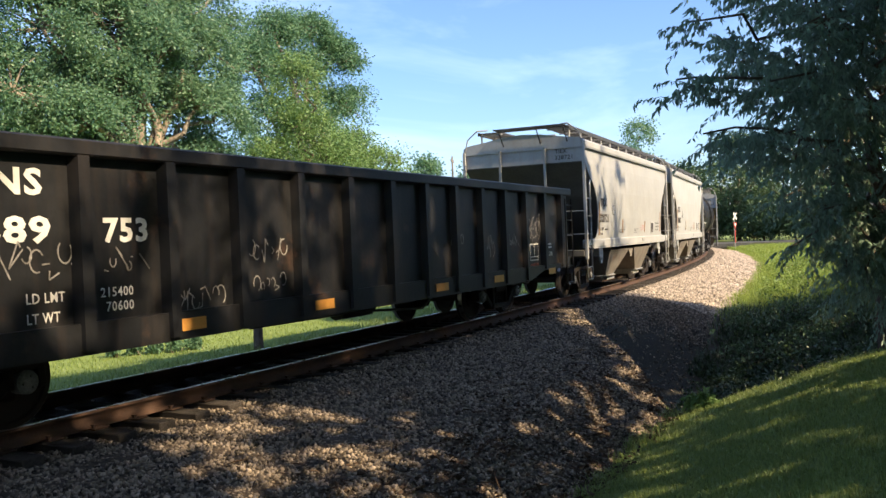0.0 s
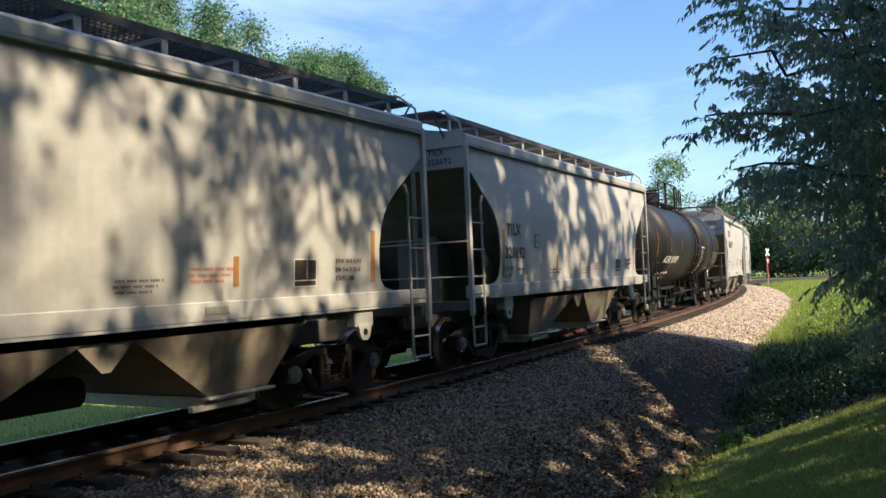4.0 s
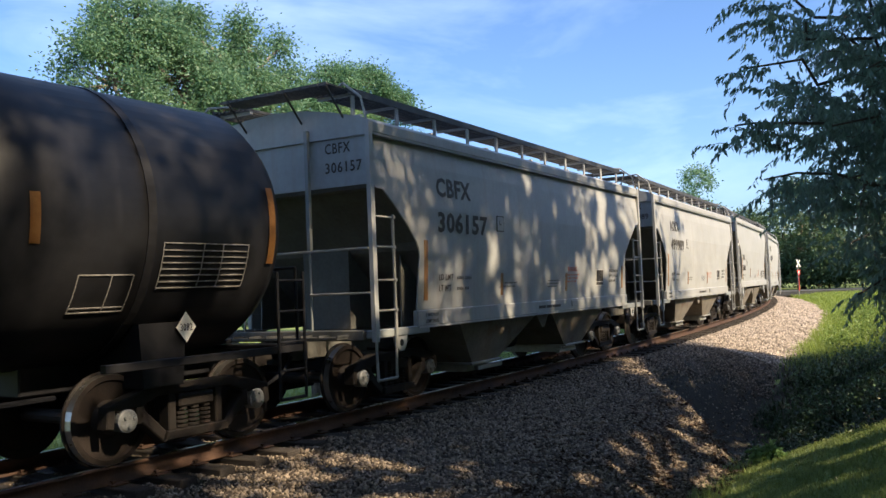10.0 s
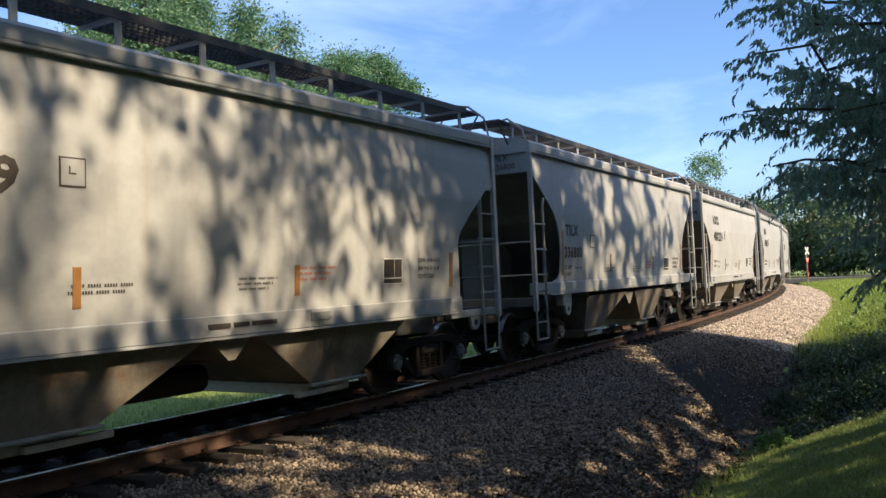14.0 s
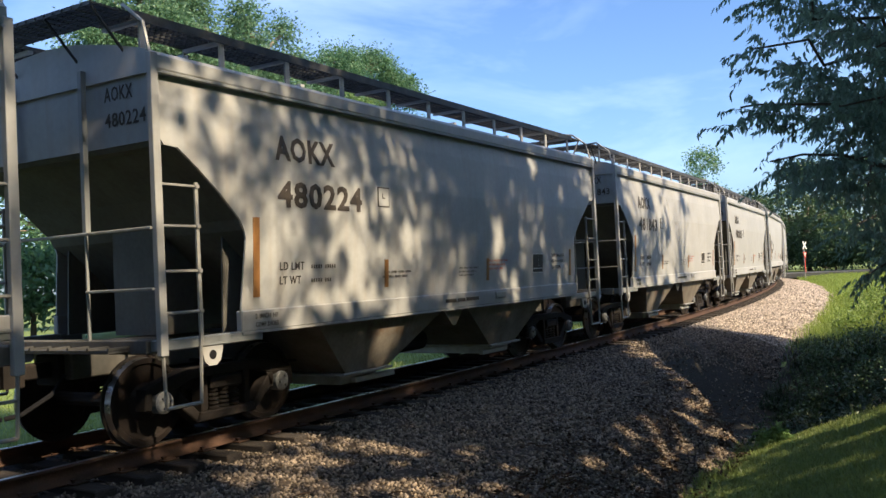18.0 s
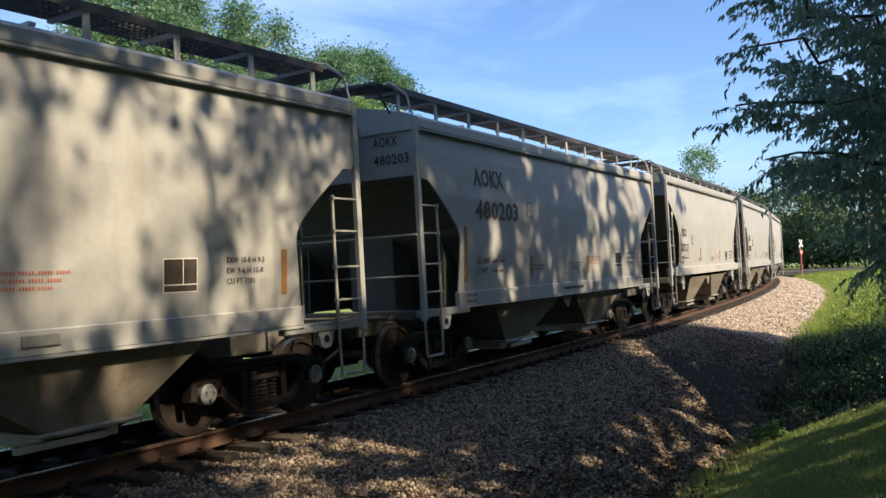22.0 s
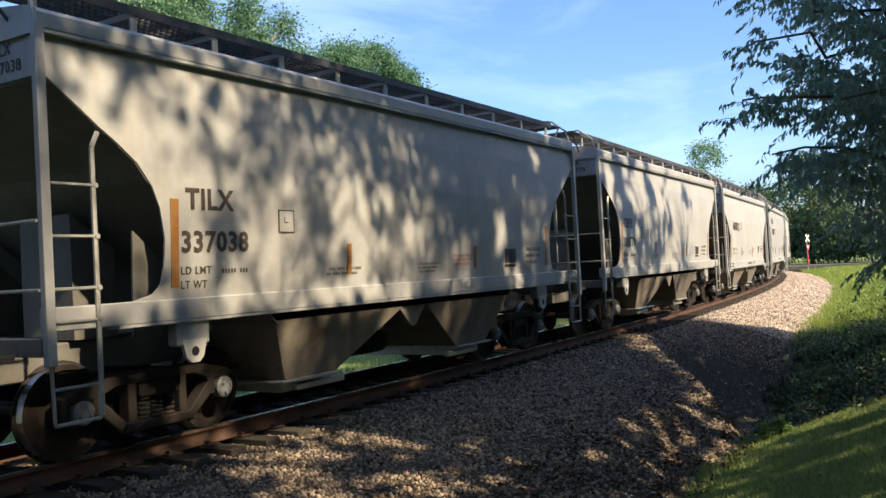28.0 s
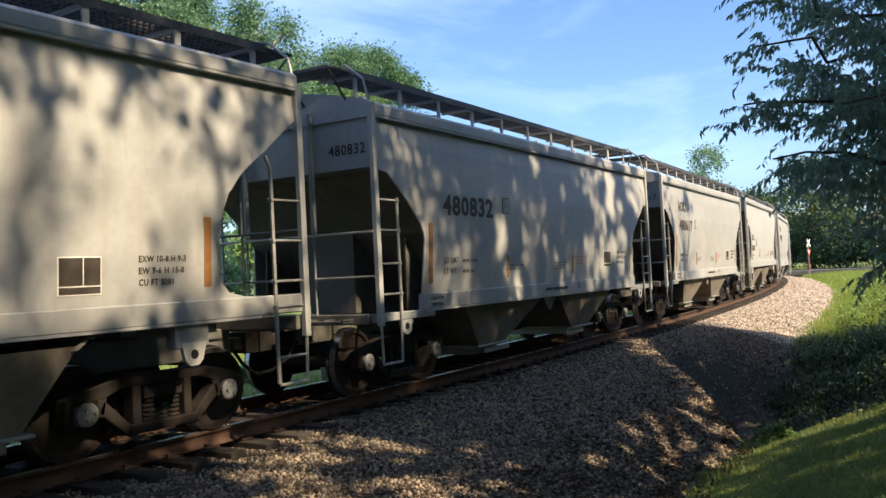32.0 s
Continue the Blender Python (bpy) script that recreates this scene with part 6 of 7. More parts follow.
# hedge beyond the far lawn
for k in range(9):
    x, y = -9.0 + 5.2 * k, 36.5 + 1.2 * math.sin(k * 1.7)
    tree("hedge_bush", "broad green bush at the end of the far lawn", (x, y, 0), (x, y, 1.2), 0.14,
         [(x, y, 2.0, 2.8, 1.6, 2.2, 60), (x + 1.6, y, 1.2, 2.2, 1.5, 1.4, 40)], 34, 0.34, 0.9, (M_LEAF, M_LEAF_DARK, M_LEAF)[k % 3], 160 + k, "bushes behind the far lawn", twigs=0.05)


# unseen woods behind the viewer, added to block low sky and deepen shade
for k, (x, y, h, w, seed) in enumerate(((-16, -12, 11.5, 6.0, 51), (-6, -13.5, 12.0, 6.0, 52), (4, -14.5, 12.5, 6.0, 53), (14, -15.5, 10.5, 5.5, 54), (24, -14.5, 12.0, 6.0, 55), (33, -16, 12.5, 6.0, 56), (-22, -2, 12, 6.0, 57), (43, -19, 13, 6.5, 58))):
    tree("woodland_tree", "unseen broad leafy tree, added behind the bank to hide low sky", (x, y, 0), (x, y, h * 0.3), 0.3,
         [(x, y, h - w * 0.45, w * 0.7, w * 0.6, w * 0.42, 60), (x - w * 0.5, y + w * 0.1, h * 0.5, w * 0.6, w * 0.6, h * 0.25, 60), (x + w * 0.5, y - w * 0.1, h * 0.5, w * 0.6, w * 0.6, h * 0.25, 60), (x, y, h * 0.22, w * 0.95, w * 0.8, h * 0.2, 70)],
         26, 0.55, 1.2, M_LEAF_DARK, seed, "wood behind the bank", twigs=0.05)


def drooping_tree():
    """The near tree: sprays of long hanging leaves on arching twigs."""
    rnd = np.random.default_rng(9)
    ob = tagged(new("overhanging_tree"), "dark leafy tree whose drooping sprays overhang the ditch", "tree")
    trunk = Vector((18.6, 0.6, float(ground_z(18.6, 0.6)) - 0.1))
    fork = Vector((18.0, 0.6, 2.0))
    tb, tw = Tubes(), Tubes()
    tb.limb(trunk, fork, 0.17, 0.13, rnd, 0.04, 5)
    top = Vector((17.2, 0.2, 7.5))
    tb.limb(fork, top, 0.13, 0.05, rnd, 0.05, 6)
    ends = [((10.9, 2.75, 5.3), 1.0), ((10.5, 2.62, 4.25), 1.0), ((10.45, 2.75, 3.55), 1.0), ((11.9, 2.75, 3.0), 1.0), ((11.3, 2.0, 4.9), 1), ((11.8, 1.9, 3.6), 1.2), ((11.8, 1.35, 4.3), 1.2), ((13.0, 1.7, 2.6), 1.2), ((12.0, 1.0, 3.3), 1.2),
            ((14.2, 2.1, 2.1), 1.0), ((13.8, 1.4, 1.9), 0.9), ((11.5, 1.5, 5.3), 1.2), ((12.5, 0.6, 5.2), 1.2), ((15.0, 2.9, 2.9), 1.0), ((13.4, 2.6, 4.2), 1.2), ((13.6, 2.4, 5.4), 1.2), ((14.5, 1.4, 3.4), 1.4), ((14.5, 0.8, 4.4), 1.4), ((15.5, 2.2, 4.4), 1.4), ((15.6, 1.4, 6.0), 1.4), ((13.6, 1.0, 6.6), 1.4), ((16.2, 2.6, 3.4), 1.0), ((15.4, 0.0, 2.6), 1.2), ((13.0, 0.2, 3.9), 1.2),
            ((13.4, 1.85, 1.35), 0.8), ((13.8, 1.3, 1.25), 1.0), ((14.2, 0.9, 0.95), 1.0), ((14.8, 0.6, 0.5), 1.2), ((15.0, 1.25, 0.55), 0.7), ((15.6, 0.4, 0.0), 1.2), ((14.6, 0.2, 1.3), 1.2), ((15.9, 1.1, 1.1), 1.0), ((15.8, -0.4, 0.7), 1.2)]
    pos, way, lens = [], [], []
    for (x, y, z), dens in ends:
        tip = Vector((x + 0.55, y - 0.14, z - 0.05))
        k = min(1, max(0, (z - 2.0) / 5.5))
        root = fork.lerp(top, k * 0.8)
        tb.limb(root, tip, 0.045, 0.012, rnd, 0.10, 6)
        along_v = (tip - root).normalized()
        span = (tip - root).length
        for j in range(int(62 * dens)):
            q = rnd.uniform(0.16, 0.97) ** 0.8
            a = root.lerp(tip, q) + Vector(rnd.normal(size=3)) * 0.10
            d = (along_v * rnd.uniform(0.3, 1.0) + Vector((rnd.normal() * 0.35, rnd.normal() * 0.45, rnd.normal() * 0.25))).normalized()
            ln = rnd.uniform(0.40, 0.80)
            for t in np.linspace(0, 1, 13)[1:]:
                p = a + d * ln * t + Vector((0, 0, 0.10 * t - 0.34 * t * t)) * ln
                for _ in range(2):
                    pos.append(tuple(p + Vector(rnd.normal(size=3)) * 0.012))
                    w = d * 0.45 + Vector((rnd.normal() * 0.35, rnd.normal() * 0.35, -0.85 + rnd.normal() * 0.2))
                    way.append(tuple(w))
                    lens.append(rnd.uniform(0.085, 0.14))
            if j % 2 == 0:
                tw.rod(a, a + d * ln * 0.5 + Vector((0, 0, -0.03)) * ln, 0.005, 0.004, 4)
                tw.rod(a + d * ln * 0.5 + Vector((0, 0, -0.03)) * ln, a + d * ln * 0.97 + Vector((0, 0, -0.24)) * ln, 0.004, 0.002, 4)
    tb.done("trunk", M_BARK, ob, "slim brown trunk and arching limbs")
    tw.done("twig", M_BARK, ob)
    pos, way, lens = np.array(pos), np.array(way), np.array(lens)
    keep = shade_gaps(pos, rnd, True)
    pos, way, lens = pos[keep], way[keep], lens[keep]
    link_mesh("foliage", leaf_mesh("foliage", pos, way, lens, lens * 0.33, rnd, 0.12), M_LEAF_DROOP, ob, "long drooping dark green leaves")
    return ob


drooping_tree()


def shrub(x, y, h, w, seed, mat=M_LEAF_DITCH, label="shrub in the ditch, leaves darkened for shade"):
    rnd = np.random.default_rng(seed)
    z = float(ground_z(x, y))
    ob = tagged(new("shrub"), label, "shrub", "undergrowth by the ditch")
    tb = Tubes()
    cs = []
    for k in range(26):
        a, q = rnd.uniform(0, 6.28), rnd.uniform(0.15, 1) ** 0.6
        c = Vector((x + w * q * math.cos(a), y + w * q * math.sin(a), z + h * rnd.uniform(0.2, 1.0) * (1.1 - 0.5 * q)))
        tb.rod((x + rnd.normal() * 0.1, y + rnd.normal() * 0.1, z - 0.05), c, 0.012, 0.005, 5)
        cs.append(tuple(c))
    tb.done("stem", M_BARK, ob)
    cen = np.repeat(np.array(cs), 46, 0)
    off = rnd.normal(size=cen.shape) * w * 0.22
    ln = rnd.uniform(0.05, 0.11, len(cen))
    link_mesh("foliage", leaf_mesh("foliage", cen + off, off + rnd.normal(size=cen.shape) * 0.15 + [0, 0, -0.1], ln, ln * 0.6, rnd), mat, ob, "small dark leaves")
    return ob


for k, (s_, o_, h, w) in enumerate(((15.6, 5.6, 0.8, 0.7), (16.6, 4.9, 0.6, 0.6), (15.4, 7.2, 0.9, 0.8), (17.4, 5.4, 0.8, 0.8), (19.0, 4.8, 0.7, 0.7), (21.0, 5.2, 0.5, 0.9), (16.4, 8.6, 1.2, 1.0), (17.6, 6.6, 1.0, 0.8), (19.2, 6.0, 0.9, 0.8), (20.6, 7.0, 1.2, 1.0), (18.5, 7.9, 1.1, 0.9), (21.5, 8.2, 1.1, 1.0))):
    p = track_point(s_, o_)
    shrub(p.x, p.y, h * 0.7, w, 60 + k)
# ditch bank bushes: the dark leaf tone stands in for shade here
for k, (s_, o_, h, w) in enumerate(((22.6, 5.4, 0.6, 0.8), (23.0, 6.6, 0.7, 0.9), (24.2, 5.2, 0.35, 0.7), (24.4, 7.4, 0.4, 1.0), (22.8, 8.8, 0.5, 1.1), (25.0, 6.2, 0.35, 0.8), (20.0, 8.9, 0.7, 1.0), (25.2, 8.8, 0.45, 1.0))):
    p = track_point(s_, o_)
    shrub(p.x, p.y, h, w, 200 + k, M_LEAF_DARK, "leafy bush on the ditch bank, dark leaves standing for shade")
for k, (s_, o_, h, w) in enumerate(((27.2, 5.6, 0.5, 0.5), (28.4, 6.8, 0.8, 0.7), (27.6, 8.2, 0.9, 0.8), (29.8, 5.4, 0.6, 0.5), (30.6, 7.6, 1.0, 0.8), (32.0, 6.2, 0.8, 0.7), (33.4, 8.6, 1.1, 0.9), (34.2, 5.3, 0.6, 0.6), (36.0, 7.0, 0.9, 0.8), (38.6, 6.0, 0.8, 0.8), (40.5, 8.2, 1.0, 1.0), (43.0, 6.4, 0.9, 0.9), (29.4, 9.4, 1.0, 0.8), (47.0, 5.6, 0.9, 0.9))):
    p = track_point(s_, o_)
    shrub(p.x, p.y, h, w, 230 + k, M_WEED, "weed clump beside the stone bed, coloured bright as sunlit")
p = track_point(12.5, 5.7)
shrub(p.x, p.y, 0.20, 0.16, 70, M_LEAF_LIGHT, "low weed with pale leaves at the lawn's edge")
for k, (x, y) in enumerate(((13.6, 15.4), (13.9, 15.1), (14.2, 14.8), (13.2, 15.6), (14.6, 14.6))):
    shrub(x, y, 0.42, 0.12, 80 + k, M_LEAF, "tall weed growing beside the line")


def thicket(x, y, h, w, seed):
    """A dense dark bush of the hedgerow beyond the crossing."""
    return tree("hedge_bush", "dense dark green bush in the hedgerow", (x, y, 0), (x, y, h * 0.2), 0.12,
                [(x, y, h * 0.45, w, w, h * 0.5, 70), (x, y + w * 0.8, h * 0.4, w * 0.9, w * 0.9, h * 0.42, 50)], 30, 0.5, 1.0, M_LEAF_DARK, seed, "hedgerow", twigs=0.05)


for k in range(9):
    thicket(128.0 - 2.0 * k, 27.0 - 4.2 * k, 4.2 + 0.8 * math.sin(k * 2.1), 2.8, 90 + k)


def blades(name, label, x, y, height, width, mat, seed, lean=0.35):
    """Grass blades, bent triangles rooted on the ground."""
    rnd = np.random.default_rng(seed)
    n = len(x)
    z = ground_z(x, y) - 0.01
    a = rnd.uniform(0, 6.283, n)
    h = height * rnd.uniform(0.5, 1.25, n)
    dx, dy = np.cos(a), np.sin(a)
    w = width * rnd.uniform(0.6, 1.3, n)
    ln = lean * rnd.uniform(0.2, 1.5, n)
    base = np.stack([x, y, z], -1)
    side = np.stack([-dy * w, dx * w, 0 * w], -1)
    mid = base + np.stack([dx * h * ln * 0.35, dy * h * ln * 0.35, h * 0.6], -1)
    tip = base + np.stack([dx * h * ln, dy * h * ln, h * (1 - 0.25 * ln)], -1)
    v = np.stack([base - side, base + side, mid + side * 0.8, mid - side * 0.8, tip], 1).reshape(-1, 3)
    i = np.arange(n)[:, None] * 5
    f = np.concatenate([i + [0, 1, 2], i + [0, 2, 3], i + [3, 2, 4]], 0)
    ob = link_mesh(name, quick_mesh(name, v, f), mat)
    return tagged(ob, label, "grass", kind="stuff")


rng = np.random.default_rng(17)
# mown bank in front of the viewer
n = 300000
x, y = rng.uniform(4.5, 17, n), rng.uniform(-1.5, 4.6, n)
s_, o_ = along(x, y)

edge = np.interp(s_, (8, 9.5, 11), (5.15, 5.25, 5.4))
keep = (s_ < 12.75) & (o_ > edge - 0.15 + 0.25 * rng.normal(size=n)) & (y < 0.62 * x) & (np.hypot(x, y) > 5.0) & (rng.random(n) < np.clip(7.5 / np.hypot(x, y), 0.2, 1))
blades("lawn_grass", "short mown grass on the lawn bank", x[keep], y[keep], 0.06, 0.0035, M_GRASS, 18, 0.7)
# rough grass in and beyond the ditch
n = 60000
s_, o_ = rng.uniform(9, 48, n), rng.uniform(4.0, 9.5, n)
edge = 4.6 + 0.36 * np.maximum(0, s_ - 8)
keep = (o_ > 4.25 + 0.3 * np.sin(s_) + 0.3 * rng.normal(size=n)) & (s_ > 25.6 + 0.8 * rng.normal(size=n))
th = (s_[keep] - S0) / R
blades("tall_grass", "tall sunlit grass along the edge of the stone bed", S0 + np.sin(th) * (R + o_[keep]), D0 + R - np.cos(th) * (R + o_[keep]), 0.42, 0.007, M_TALL, 19, 0.5)
n = 30000
s_, o_ = rng.uniform(44, 98, n), rng.uniform(3.9, 14, n)
th = (s_ - S0) / R
blades("far_grass", "sunlit grass strip leading to the crossing", S0 + np.sin(th) * (R + o_), D0 + R - np.cos(th) * (R + o_), 0.30, 0.014, M_TALL, 20, 0.5)
# low plants in the hollow, leaf colour darkened for its shade
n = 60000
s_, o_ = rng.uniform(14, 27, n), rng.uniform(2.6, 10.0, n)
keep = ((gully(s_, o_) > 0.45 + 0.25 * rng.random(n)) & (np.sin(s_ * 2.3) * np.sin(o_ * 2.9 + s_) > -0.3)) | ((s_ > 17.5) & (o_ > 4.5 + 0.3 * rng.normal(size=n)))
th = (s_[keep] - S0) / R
blades("ditch_plants", "low weeds in the hollow, darkened for its shade", S0 + np.sin(th) * (R + o_[keep]), D0 + R - np.cos(th) * (R + o_[keep]), 0.24, 0.012, M_LEAF_DITCH, 23, 0.9)
# lawn beyond the line
n = 150000
x, y = rng.uniform(5, 45, n), rng.uniform(11.4, 26, n)
s_, o_ = along(x, y)
keep = (o_ < -3.3) & (rng.random(n) < np.clip(16 / np.hypot(x, y), 0.2, 1))
blades("far_lawn_grass", "lawn grass beyond the line, coloured brighter as sunlit", x[keep], y[keep], 0.085, 0.007, M_LAWN_FAR, 21, 0.6)
n = 9000
s_, o_ = rng.uniform(2, 40, n), -rng.uniform(3.0, 4.6, n)
th = (s_ - S0) / R
blades("verge_grass", "rough grass on the far edge of the stone bed", S0 + np.sin(th) * (R + o_), D0 + R - np.cos(th) * (R + o_), 0.20, 0.006, M_GRASS, 22, 0.6)


def stones(name, label, s, o, size, seed, mat=None):
    """Crushed stone: squashed, turned eight-faced lumps resting on the bed."""
    rnd = np.random.default_rng(seed)
    n = len(s)
    base = np.array([[1, 0, 0], [-1, 0, 0], [0, 1, 0], [0, -1, 0], [0, 0, 1], [0, 0, -1]], float)
    tri = np.array([[0, 2, 4], [2, 1, 4], [1, 3, 4], [3, 0, 4], [2, 0, 5], [1, 2, 5], [3, 1, 5], [0, 3, 5]])
    v = base[None] * rnd.uniform(0.45, 1.0, (n, 6, 1)) + rnd.normal(0, 0.16, (n, 6, 3))
    q = unit(rnd.normal(size=(n, 4)))
    w, x, y, z = q.T
    rot = np.stack([np.stack([1 - 2 * (y * y + z * z), 2 * (x * y - z * w), 2 * (x * z + y * w)], -1), np.stack([2 * (x * y + z * w), 1 - 2 * (x * x + z * z), 2 * (y * z - x * w)], -1), np.stack([2 * (x * z - y * w), 2 * (y * z + x * w), 1 - 2 * (x * x + y * y)], -1)], 1)
    sz = size * rnd.uniform(0.55, 1.35, n)
    v = np.einsum("nij,nkj->nki", rot, v) * sz[:, None, None]
    th = (s - S0) / R
    p = np.stack([S0 + np.sin(th) * (R + o), D0 + R - np.cos(th) * (R + o), bed_height(s, o) + sz * 0.15], -1)
    v = (v + p[:, None]).reshape(-1, 3)
    f = (np.arange(n)[:, None, None] * 6 + tri[None]).reshape(-1, 3)
    return tagged(link_mesh(name, quick_mesh(name, v, f), mat or M_STONES), label, "ballast", kind="stuff")


rng = np.random.default_rng(31)


def scatter(n, s0, s1, o0, o1):
    s_, o_ = rng.uniform(s0, s1, n), rng.uniform(o0, o1, n)
    near_tie = (np.abs(((s_ / 0.53) % 1) - 0.5) > 0.27)
    keep = ((np.abs(o_) > 1.36) | near_tie) & (np.abs(np.abs(o_) - 0.754) > 0.11) & (rng.random(n) < np.clip((np.where(s_ < 17, 5.75, 4.7) - o_) / 0.5, 0, 1))
    keep &= (gully(s_, o_) < 0.45) | (o_ < 1.5) | (rng.random(n) < 0.22)
    return s_[keep], o_[keep]


stones("near_ballast_stones", "loose grey crushed stones of the track bed", *scatter(80000, 2.5, 15, -1.6, 5.8), 0.031, 1)
stones("mid_ballast_stones", "grey crushed stones of the track bed", *scatter(36000, 15, 26, -1.4, 4.8), 0.034, 2)
stones("fresh_ballast_stones", "crushed stones of the track bed, paler as if sunlit", *scatter(30000, 25, 40, -1.4, 4.8), 0.046, 4, M_STONES_SUNLIT)
stones("far_ballast_stones", "far crushed stones of the track bed, sunlight in their pale colour", *scatter(30000, 40, 88, 0.8, 4.6), 0.058, 3, M_STONES_SUNLIT)

def litter(name, label, n, s0, s1, o0, o1, length, width, mat, seed):
    """Dry leaves and bits of stalk lying flat on the stones."""
    rnd = np.random.default_rng(seed)
    s_, o_ = rnd.uniform(s0, s1, n), rnd.uniform(o0, o1, n)
    keep = rnd.random(n) < smooth((o_ - o0) / (o1 - o0) * 1.4) * (0.25 + 0.75 * (np.sin(s_ * 2.7 + o_) * np.sin(o_ * 3.9 - s_) > -0.1))
    s_, o_ = s_[keep], o_[keep]
    th = (s_ - S0) / R
    x, y = S0 + np.sin(th) * (R + o_), D0 + R - np.cos(th) * (R + o_)
    z = np.maximum(bed_height(s_, o_), ground_z(x, y)) + rnd.uniform(0.012, 0.035, len(s_))
    way = rnd.normal(size=(len(s_), 3)) * [1, 1, 0.22]
    ln = length * rnd.uniform(0.5, 1.4, len(s_))
    ob = link_mesh(name, leaf_mesh(name, np.stack([x, y, z], -1), way, ln, ln * width, rnd), mat)
    return tagged(ob, label, "litter", kind="stuff")


litter("dead_leaves", "dry brown leaves fallen along the foot of the stone bed", 7000, 6.0, 16.0, 3.0, 5.5, 0.07, 0.5, M_LITTER, 41)
litter("dry_stalks", "thin broken stalks lying on the stones", 2600, 5.0, 16.0, 2.4, 5.5, 0.22, 0.035, M_LITTER, 42)
n = 5200
s_, o_ = rng.uniform(7.0, 14.5, n), rng.normal(5.15, 0.22, n)
keep = np.sin(s_ * 3.1) + np.sin(s_ * 7.7 + 1) + 0.8 * rng.normal(size=n) > 0.2
th = (s_[keep] - S0) / R
blades("fringe_grass", "ragged grass tufts along the edge of the lawn", S0 + np.sin(th) * (R + o_[keep]), D0 + R - np.cos(th) * (R + o_[keep]), 0.15, 0.006, M_GRASS, 43, 0.8)

# ---- ties, crossing sign, pole, stump, house ----
tie_mesh = None
for k in range(-30, 270):
    s_ = (k + 0.5) * 0.53
    p = track_point(s_)
    if tie_mesh is None:
        bm = bmesh.new()
        box(bm, -0.115, 0.115, -1.30, 1.30, -0.36, -0.182, 0.012)
        ob = part("tie", bm, M_TIE, bed)
        tie_mesh = ob.data
    else:
        ob = new("tie", tie_mesh)
        ob.parent = bed
    jit = random.Random(k)
    ob.matrix_basis = pose(p.x, p.y, jit.uniform(-0.012, 0.0), 0, 0, heading(s_) + jit.uniform(-1.2, 1.2))
plate_mesh = None
for k in range(4, 46):
    s_ = (k + 0.5) * 0.53
    for o_, owner in ((0.754, rail_near), (-0.754, rail_far)):
        p = track_point(s_, o_)
        if plate_mesh is None:
            bm = bmesh.new()
            box(bm, -0.09, 0.09, -0.17, 0.17, -0.182, -0.166, 0.004)
            for a, b in ((-0.05, -0.11), (0.05, 0.11)):
                box(bm, a - 0.012, a + 0.012, b - 0.012, b + 0.012, -0.17, -0.135)
                box(bm, a - 0.02, a + 0.02, b - 0.022, b + 0.022, -0.145, -0.13)
            ob = part("tie_plate", bm, M_RAIL, owner)
            plate_mesh = ob.data
        else:
            ob = new("tie_plate", plate_mesh)
            ob.parent = owner
        ob.matrix_basis = pose(p.x, p.y, 0, 0, 0, heading(s_))


def crossing_sign(x, y):
    z = float(ground_z(x, y))
    ob = tagged(new("crossing_sign"), "white crossbuck with a red shield beside the road", "road sign")
    ob.matrix_basis = pose(x, y, z, 0, 0, -16)
    bm = bmesh.new()
    rod(bm, (0, 0, -0.2), (0, 0, 3.9), 0.06, 8)
    part("post", bm, M_GALV, ob)
    for a in (45, -45):
        bm = bmesh.new()
        box(bm, -0.5, 0.5, -0.02, 0.0, -0.09, 0.09, 0.004)
        bl = part("sign_blade", bm, M_WHITE, ob, "white crossbuck blade")
        bl.matrix_basis = pose(0, -0.065 - (0.025 if a > 0 else 0), 3.45, 0, a, 0)
    bm = bmesh.new()
    prism(bm, [(-0.36, 2.78), (0.36, 2.78), (0.0, 2.1)], -0.09, -0.07)
    sh = part("sign_shield", bm, M_RED, ob, "red and white triangular shield")
    bm = bmesh.new()
    prism(bm, [(-0.20, 2.70), (0.20, 2.70), (0.0, 2.32)], -0.095, -0.091)
    part("shield_centre", bm, M_WHITE, sh)
    bm = bmesh.new()
    box(bm, -0.05, 0.05, -0.075, -0.06, 0.7, 2.0, 0.003)
    part("reflector_strip", bm, M_RED, ob, "red reflective strip on the post")
    return ob


crossing_sign(93.5, 16.9)


def utility_pole(x, y, h):
    z = float(ground_z(x, y))
    ob = tagged(new("utility_pole"), "distant wooden utility pole with a crossarm", "utility pole")
    ob.matrix_basis = pose(x, y, z, 0, 0, 20)
    bm = bmesh.new()
    rod(bm, (0, 0, -0.2), (0, 0, h), 0.16, 8, 0.11)
    part("pole", bm, M_POLE, ob)
    bm = bmesh.new()
    box(bm, -1.2, 1.2, -0.06, 0.06, h - 0.75, h - 0.6)
    arm = part("crossarm", bm, M_POLE, ob)
    for x_ in (-1.1, -0.5, 0.5, 1.1):
        bm = bmesh.new()
        rod(bm, (x_, 0, h - 0.6), (x_, 0, h - 0.4), 0.06, 6)
        part("insulator", bm, M_GALV, arm)
    return ob


utility_pole(96.8, 51.4, 12.4)


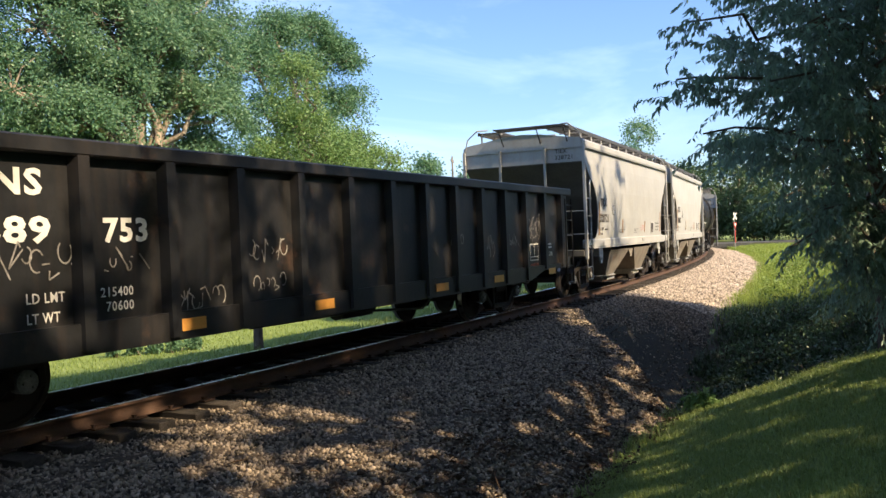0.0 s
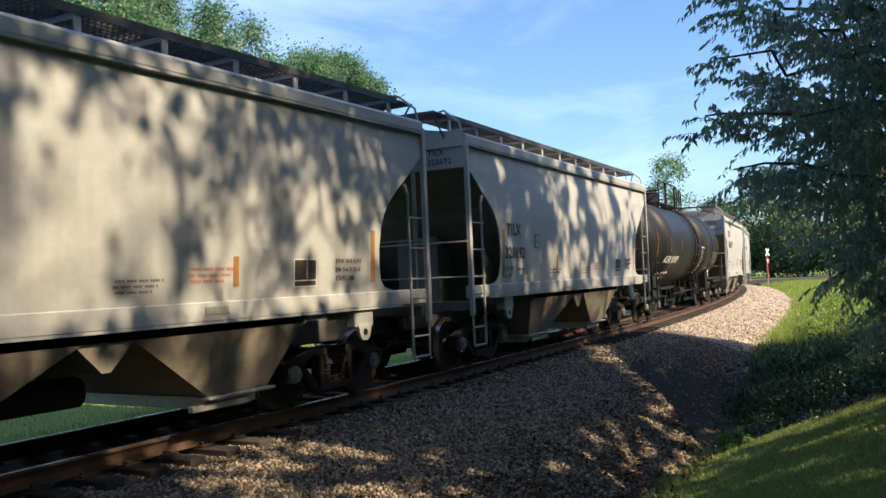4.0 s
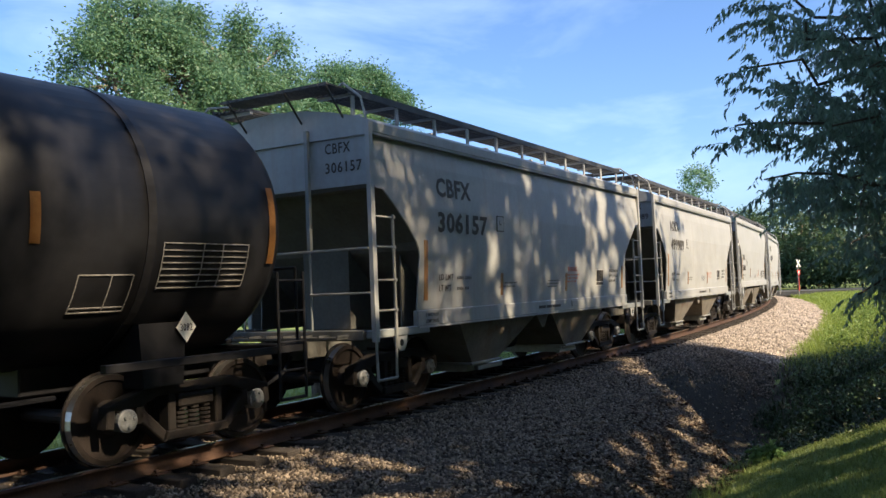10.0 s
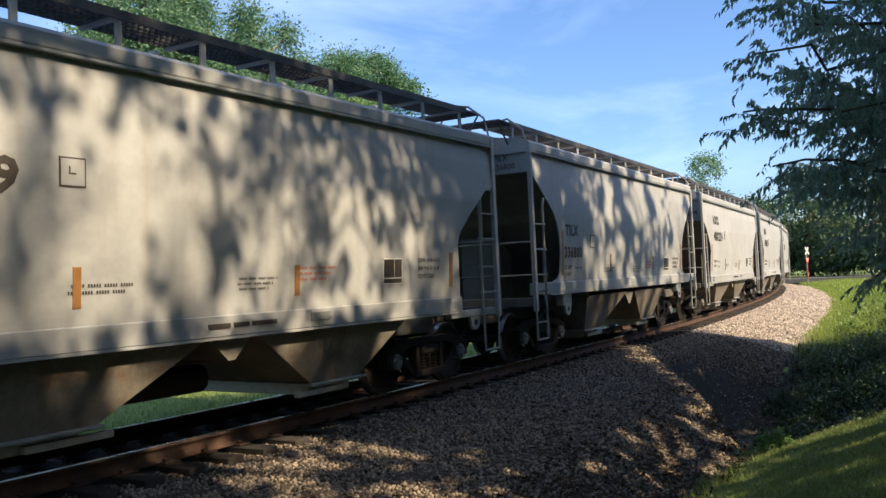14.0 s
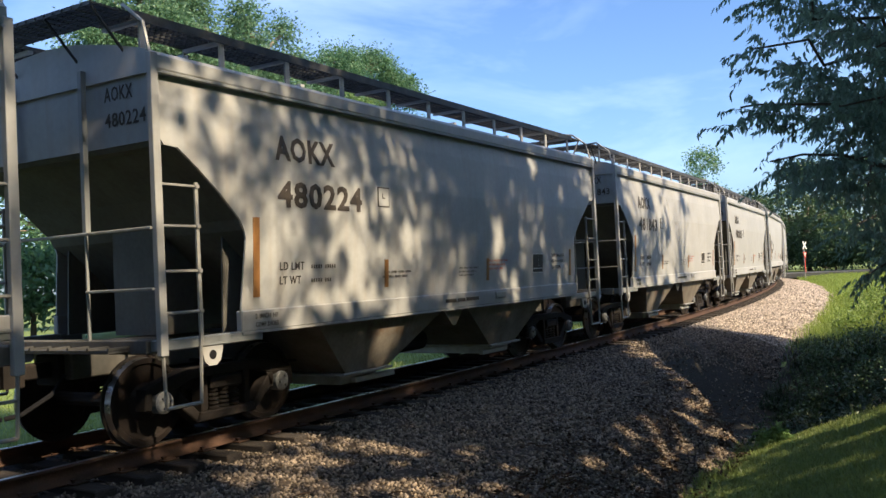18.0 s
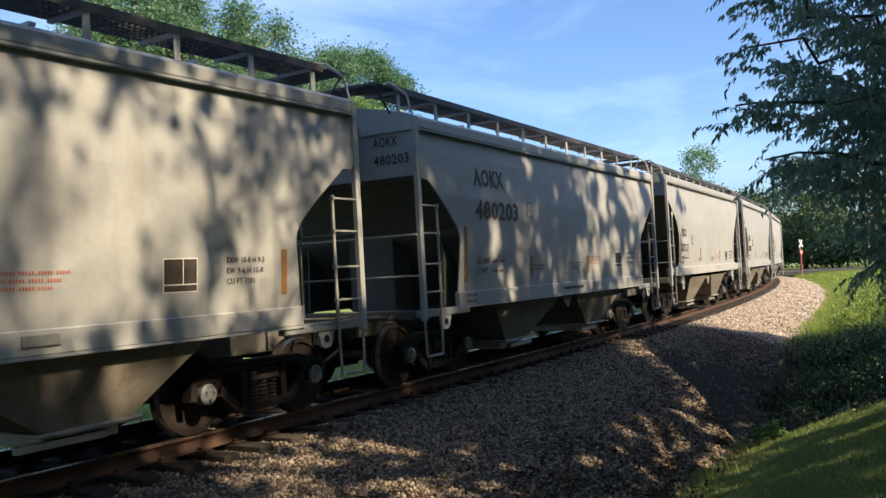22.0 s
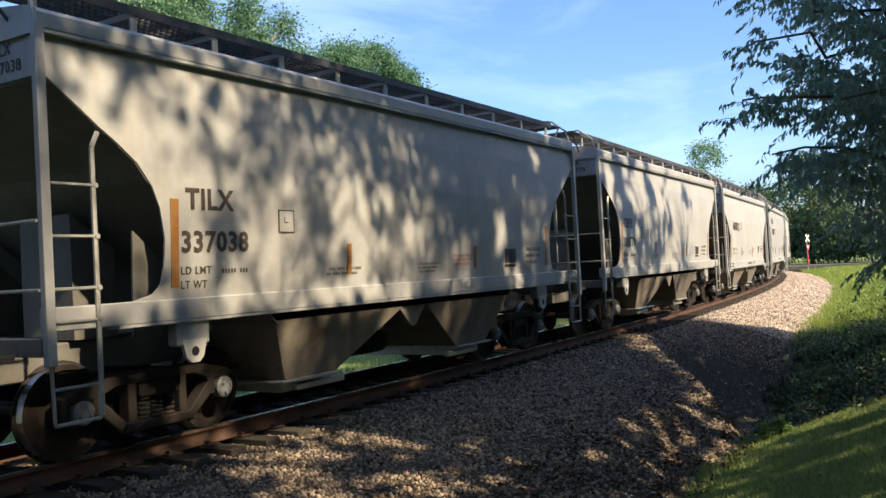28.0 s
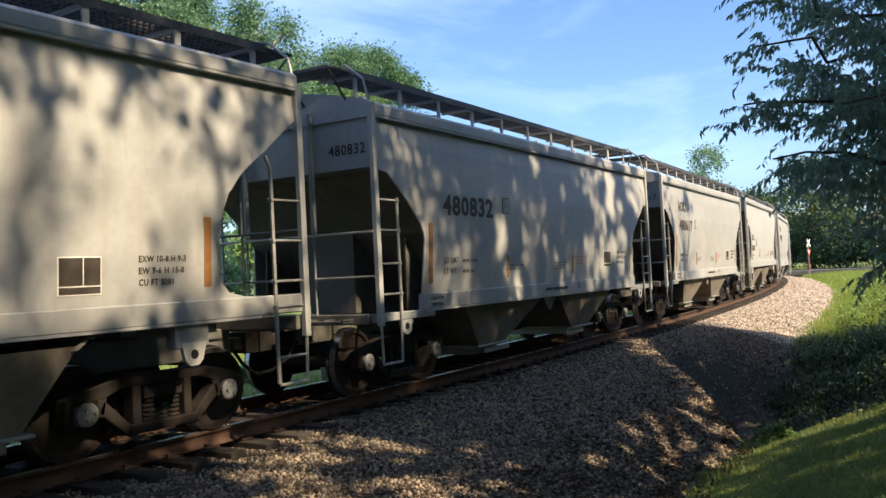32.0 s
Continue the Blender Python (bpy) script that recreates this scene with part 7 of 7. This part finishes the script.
def stump(x, y):
    rnd = np.random.default_rng(5)
    z = float(ground_z(x, y))
    ob = tagged(new("cut_stump"), "short cut tree stump with stubby forks on the lawn", "tree stump")
    tb = Tubes()
    tb.limb((x, y, z - 0.1), (x, y, z + 0.62), 0.12, 0.10, rnd, 0.03, 4)
    tb.done("trunk", M_BARK, ob)
    for dx, dz in ((-0.16, 0.26), (-0.05, 0.32), (0.06, 0.30), (0.17, 0.22)):
        tb = Tubes()
        tb.limb((x + dx * 0.4, y, z + 0.55), (x + dx, y + dx * 0.5, z + 0.6 + dz * 0.6), 0.055, 0.035, rnd, 0.1, 2)
        tb.done("stub", M_BARK, ob, "sawn-off limb stub")
    return ob


stump(14.9, 12.95)


def house(x, y, turn):
    z = float(ground_z(x, y))
    ob = tagged(new("house"), "white low house half hidden behind the trees", "house")
    ob.matrix_basis = pose(x, y, z, 0, 0, turn)
    bm = bmesh.new()
    box(bm, -5, 5, -3.5, 3.5, -0.3, 2.6)
    wall = part("wall", bm, M_WHITE, ob, "white clapboard wall")
    for k in range(14):
        bm = bmesh.new()
        box(bm, -5.02, 5.02, -3.53, -3.505, 0.05 + k * 0.18, 0.05 + k * 0.18 + 0.165)
        part("board", bm, M_WHITE, wall)
    bm = bmesh.new()
    prism(bm, [(-5.4, 2.55), (5.4, 2.55), (5.4, 2.7), (0, 4.4), (-5.4, 2.7)], -3.9, 3.9)
    part("roof", bm, M_ROAD, ob, "grey shingled roof")
    for a in (-3, 0, 3):
        bm = bmesh.new()
        box(bm, a - 0.5, a + 0.5, -3.56, -3.535, 0.9, 2.1)
        win = part("window", bm, M_BLACK, ob)
        bm = bmesh.new()
        box(bm, a - 0.6, a + 0.6, -3.6, -3.54, 0.82, 0.9)
        part("sill", bm, M_WHITE, win)
    return ob


house(74.0, 0.4, -75)


# ---- what moves: the train rolls towards the viewer and past ----
def motions():
    for car, kind, mark, number, s, base in MOVING:
        rows = []
        for k in range(33):
            mid = s - SPEED * k
            a, b = track_point(mid - base), track_point(mid + base)
            m = (a + b) / 2
            rows.append((float(k), pose(m.x, m.y, 0, 0, 0, math.degrees(math.atan2(b.y - a.y, b.x - a.x)))))
        walk(car, rows)
        turn = math.degrees(SPEED * 0.1 / WHEEL_R)
        for ob in car.children:
            if ob.name.startswith("wheelset"):
                x, y, z = ob.matrix_basis.translation
                walk(ob, [(k / 10, pose(x, y, z, 0, -turn * k + 37 * x, 0)) for k in range(321)])


motions()
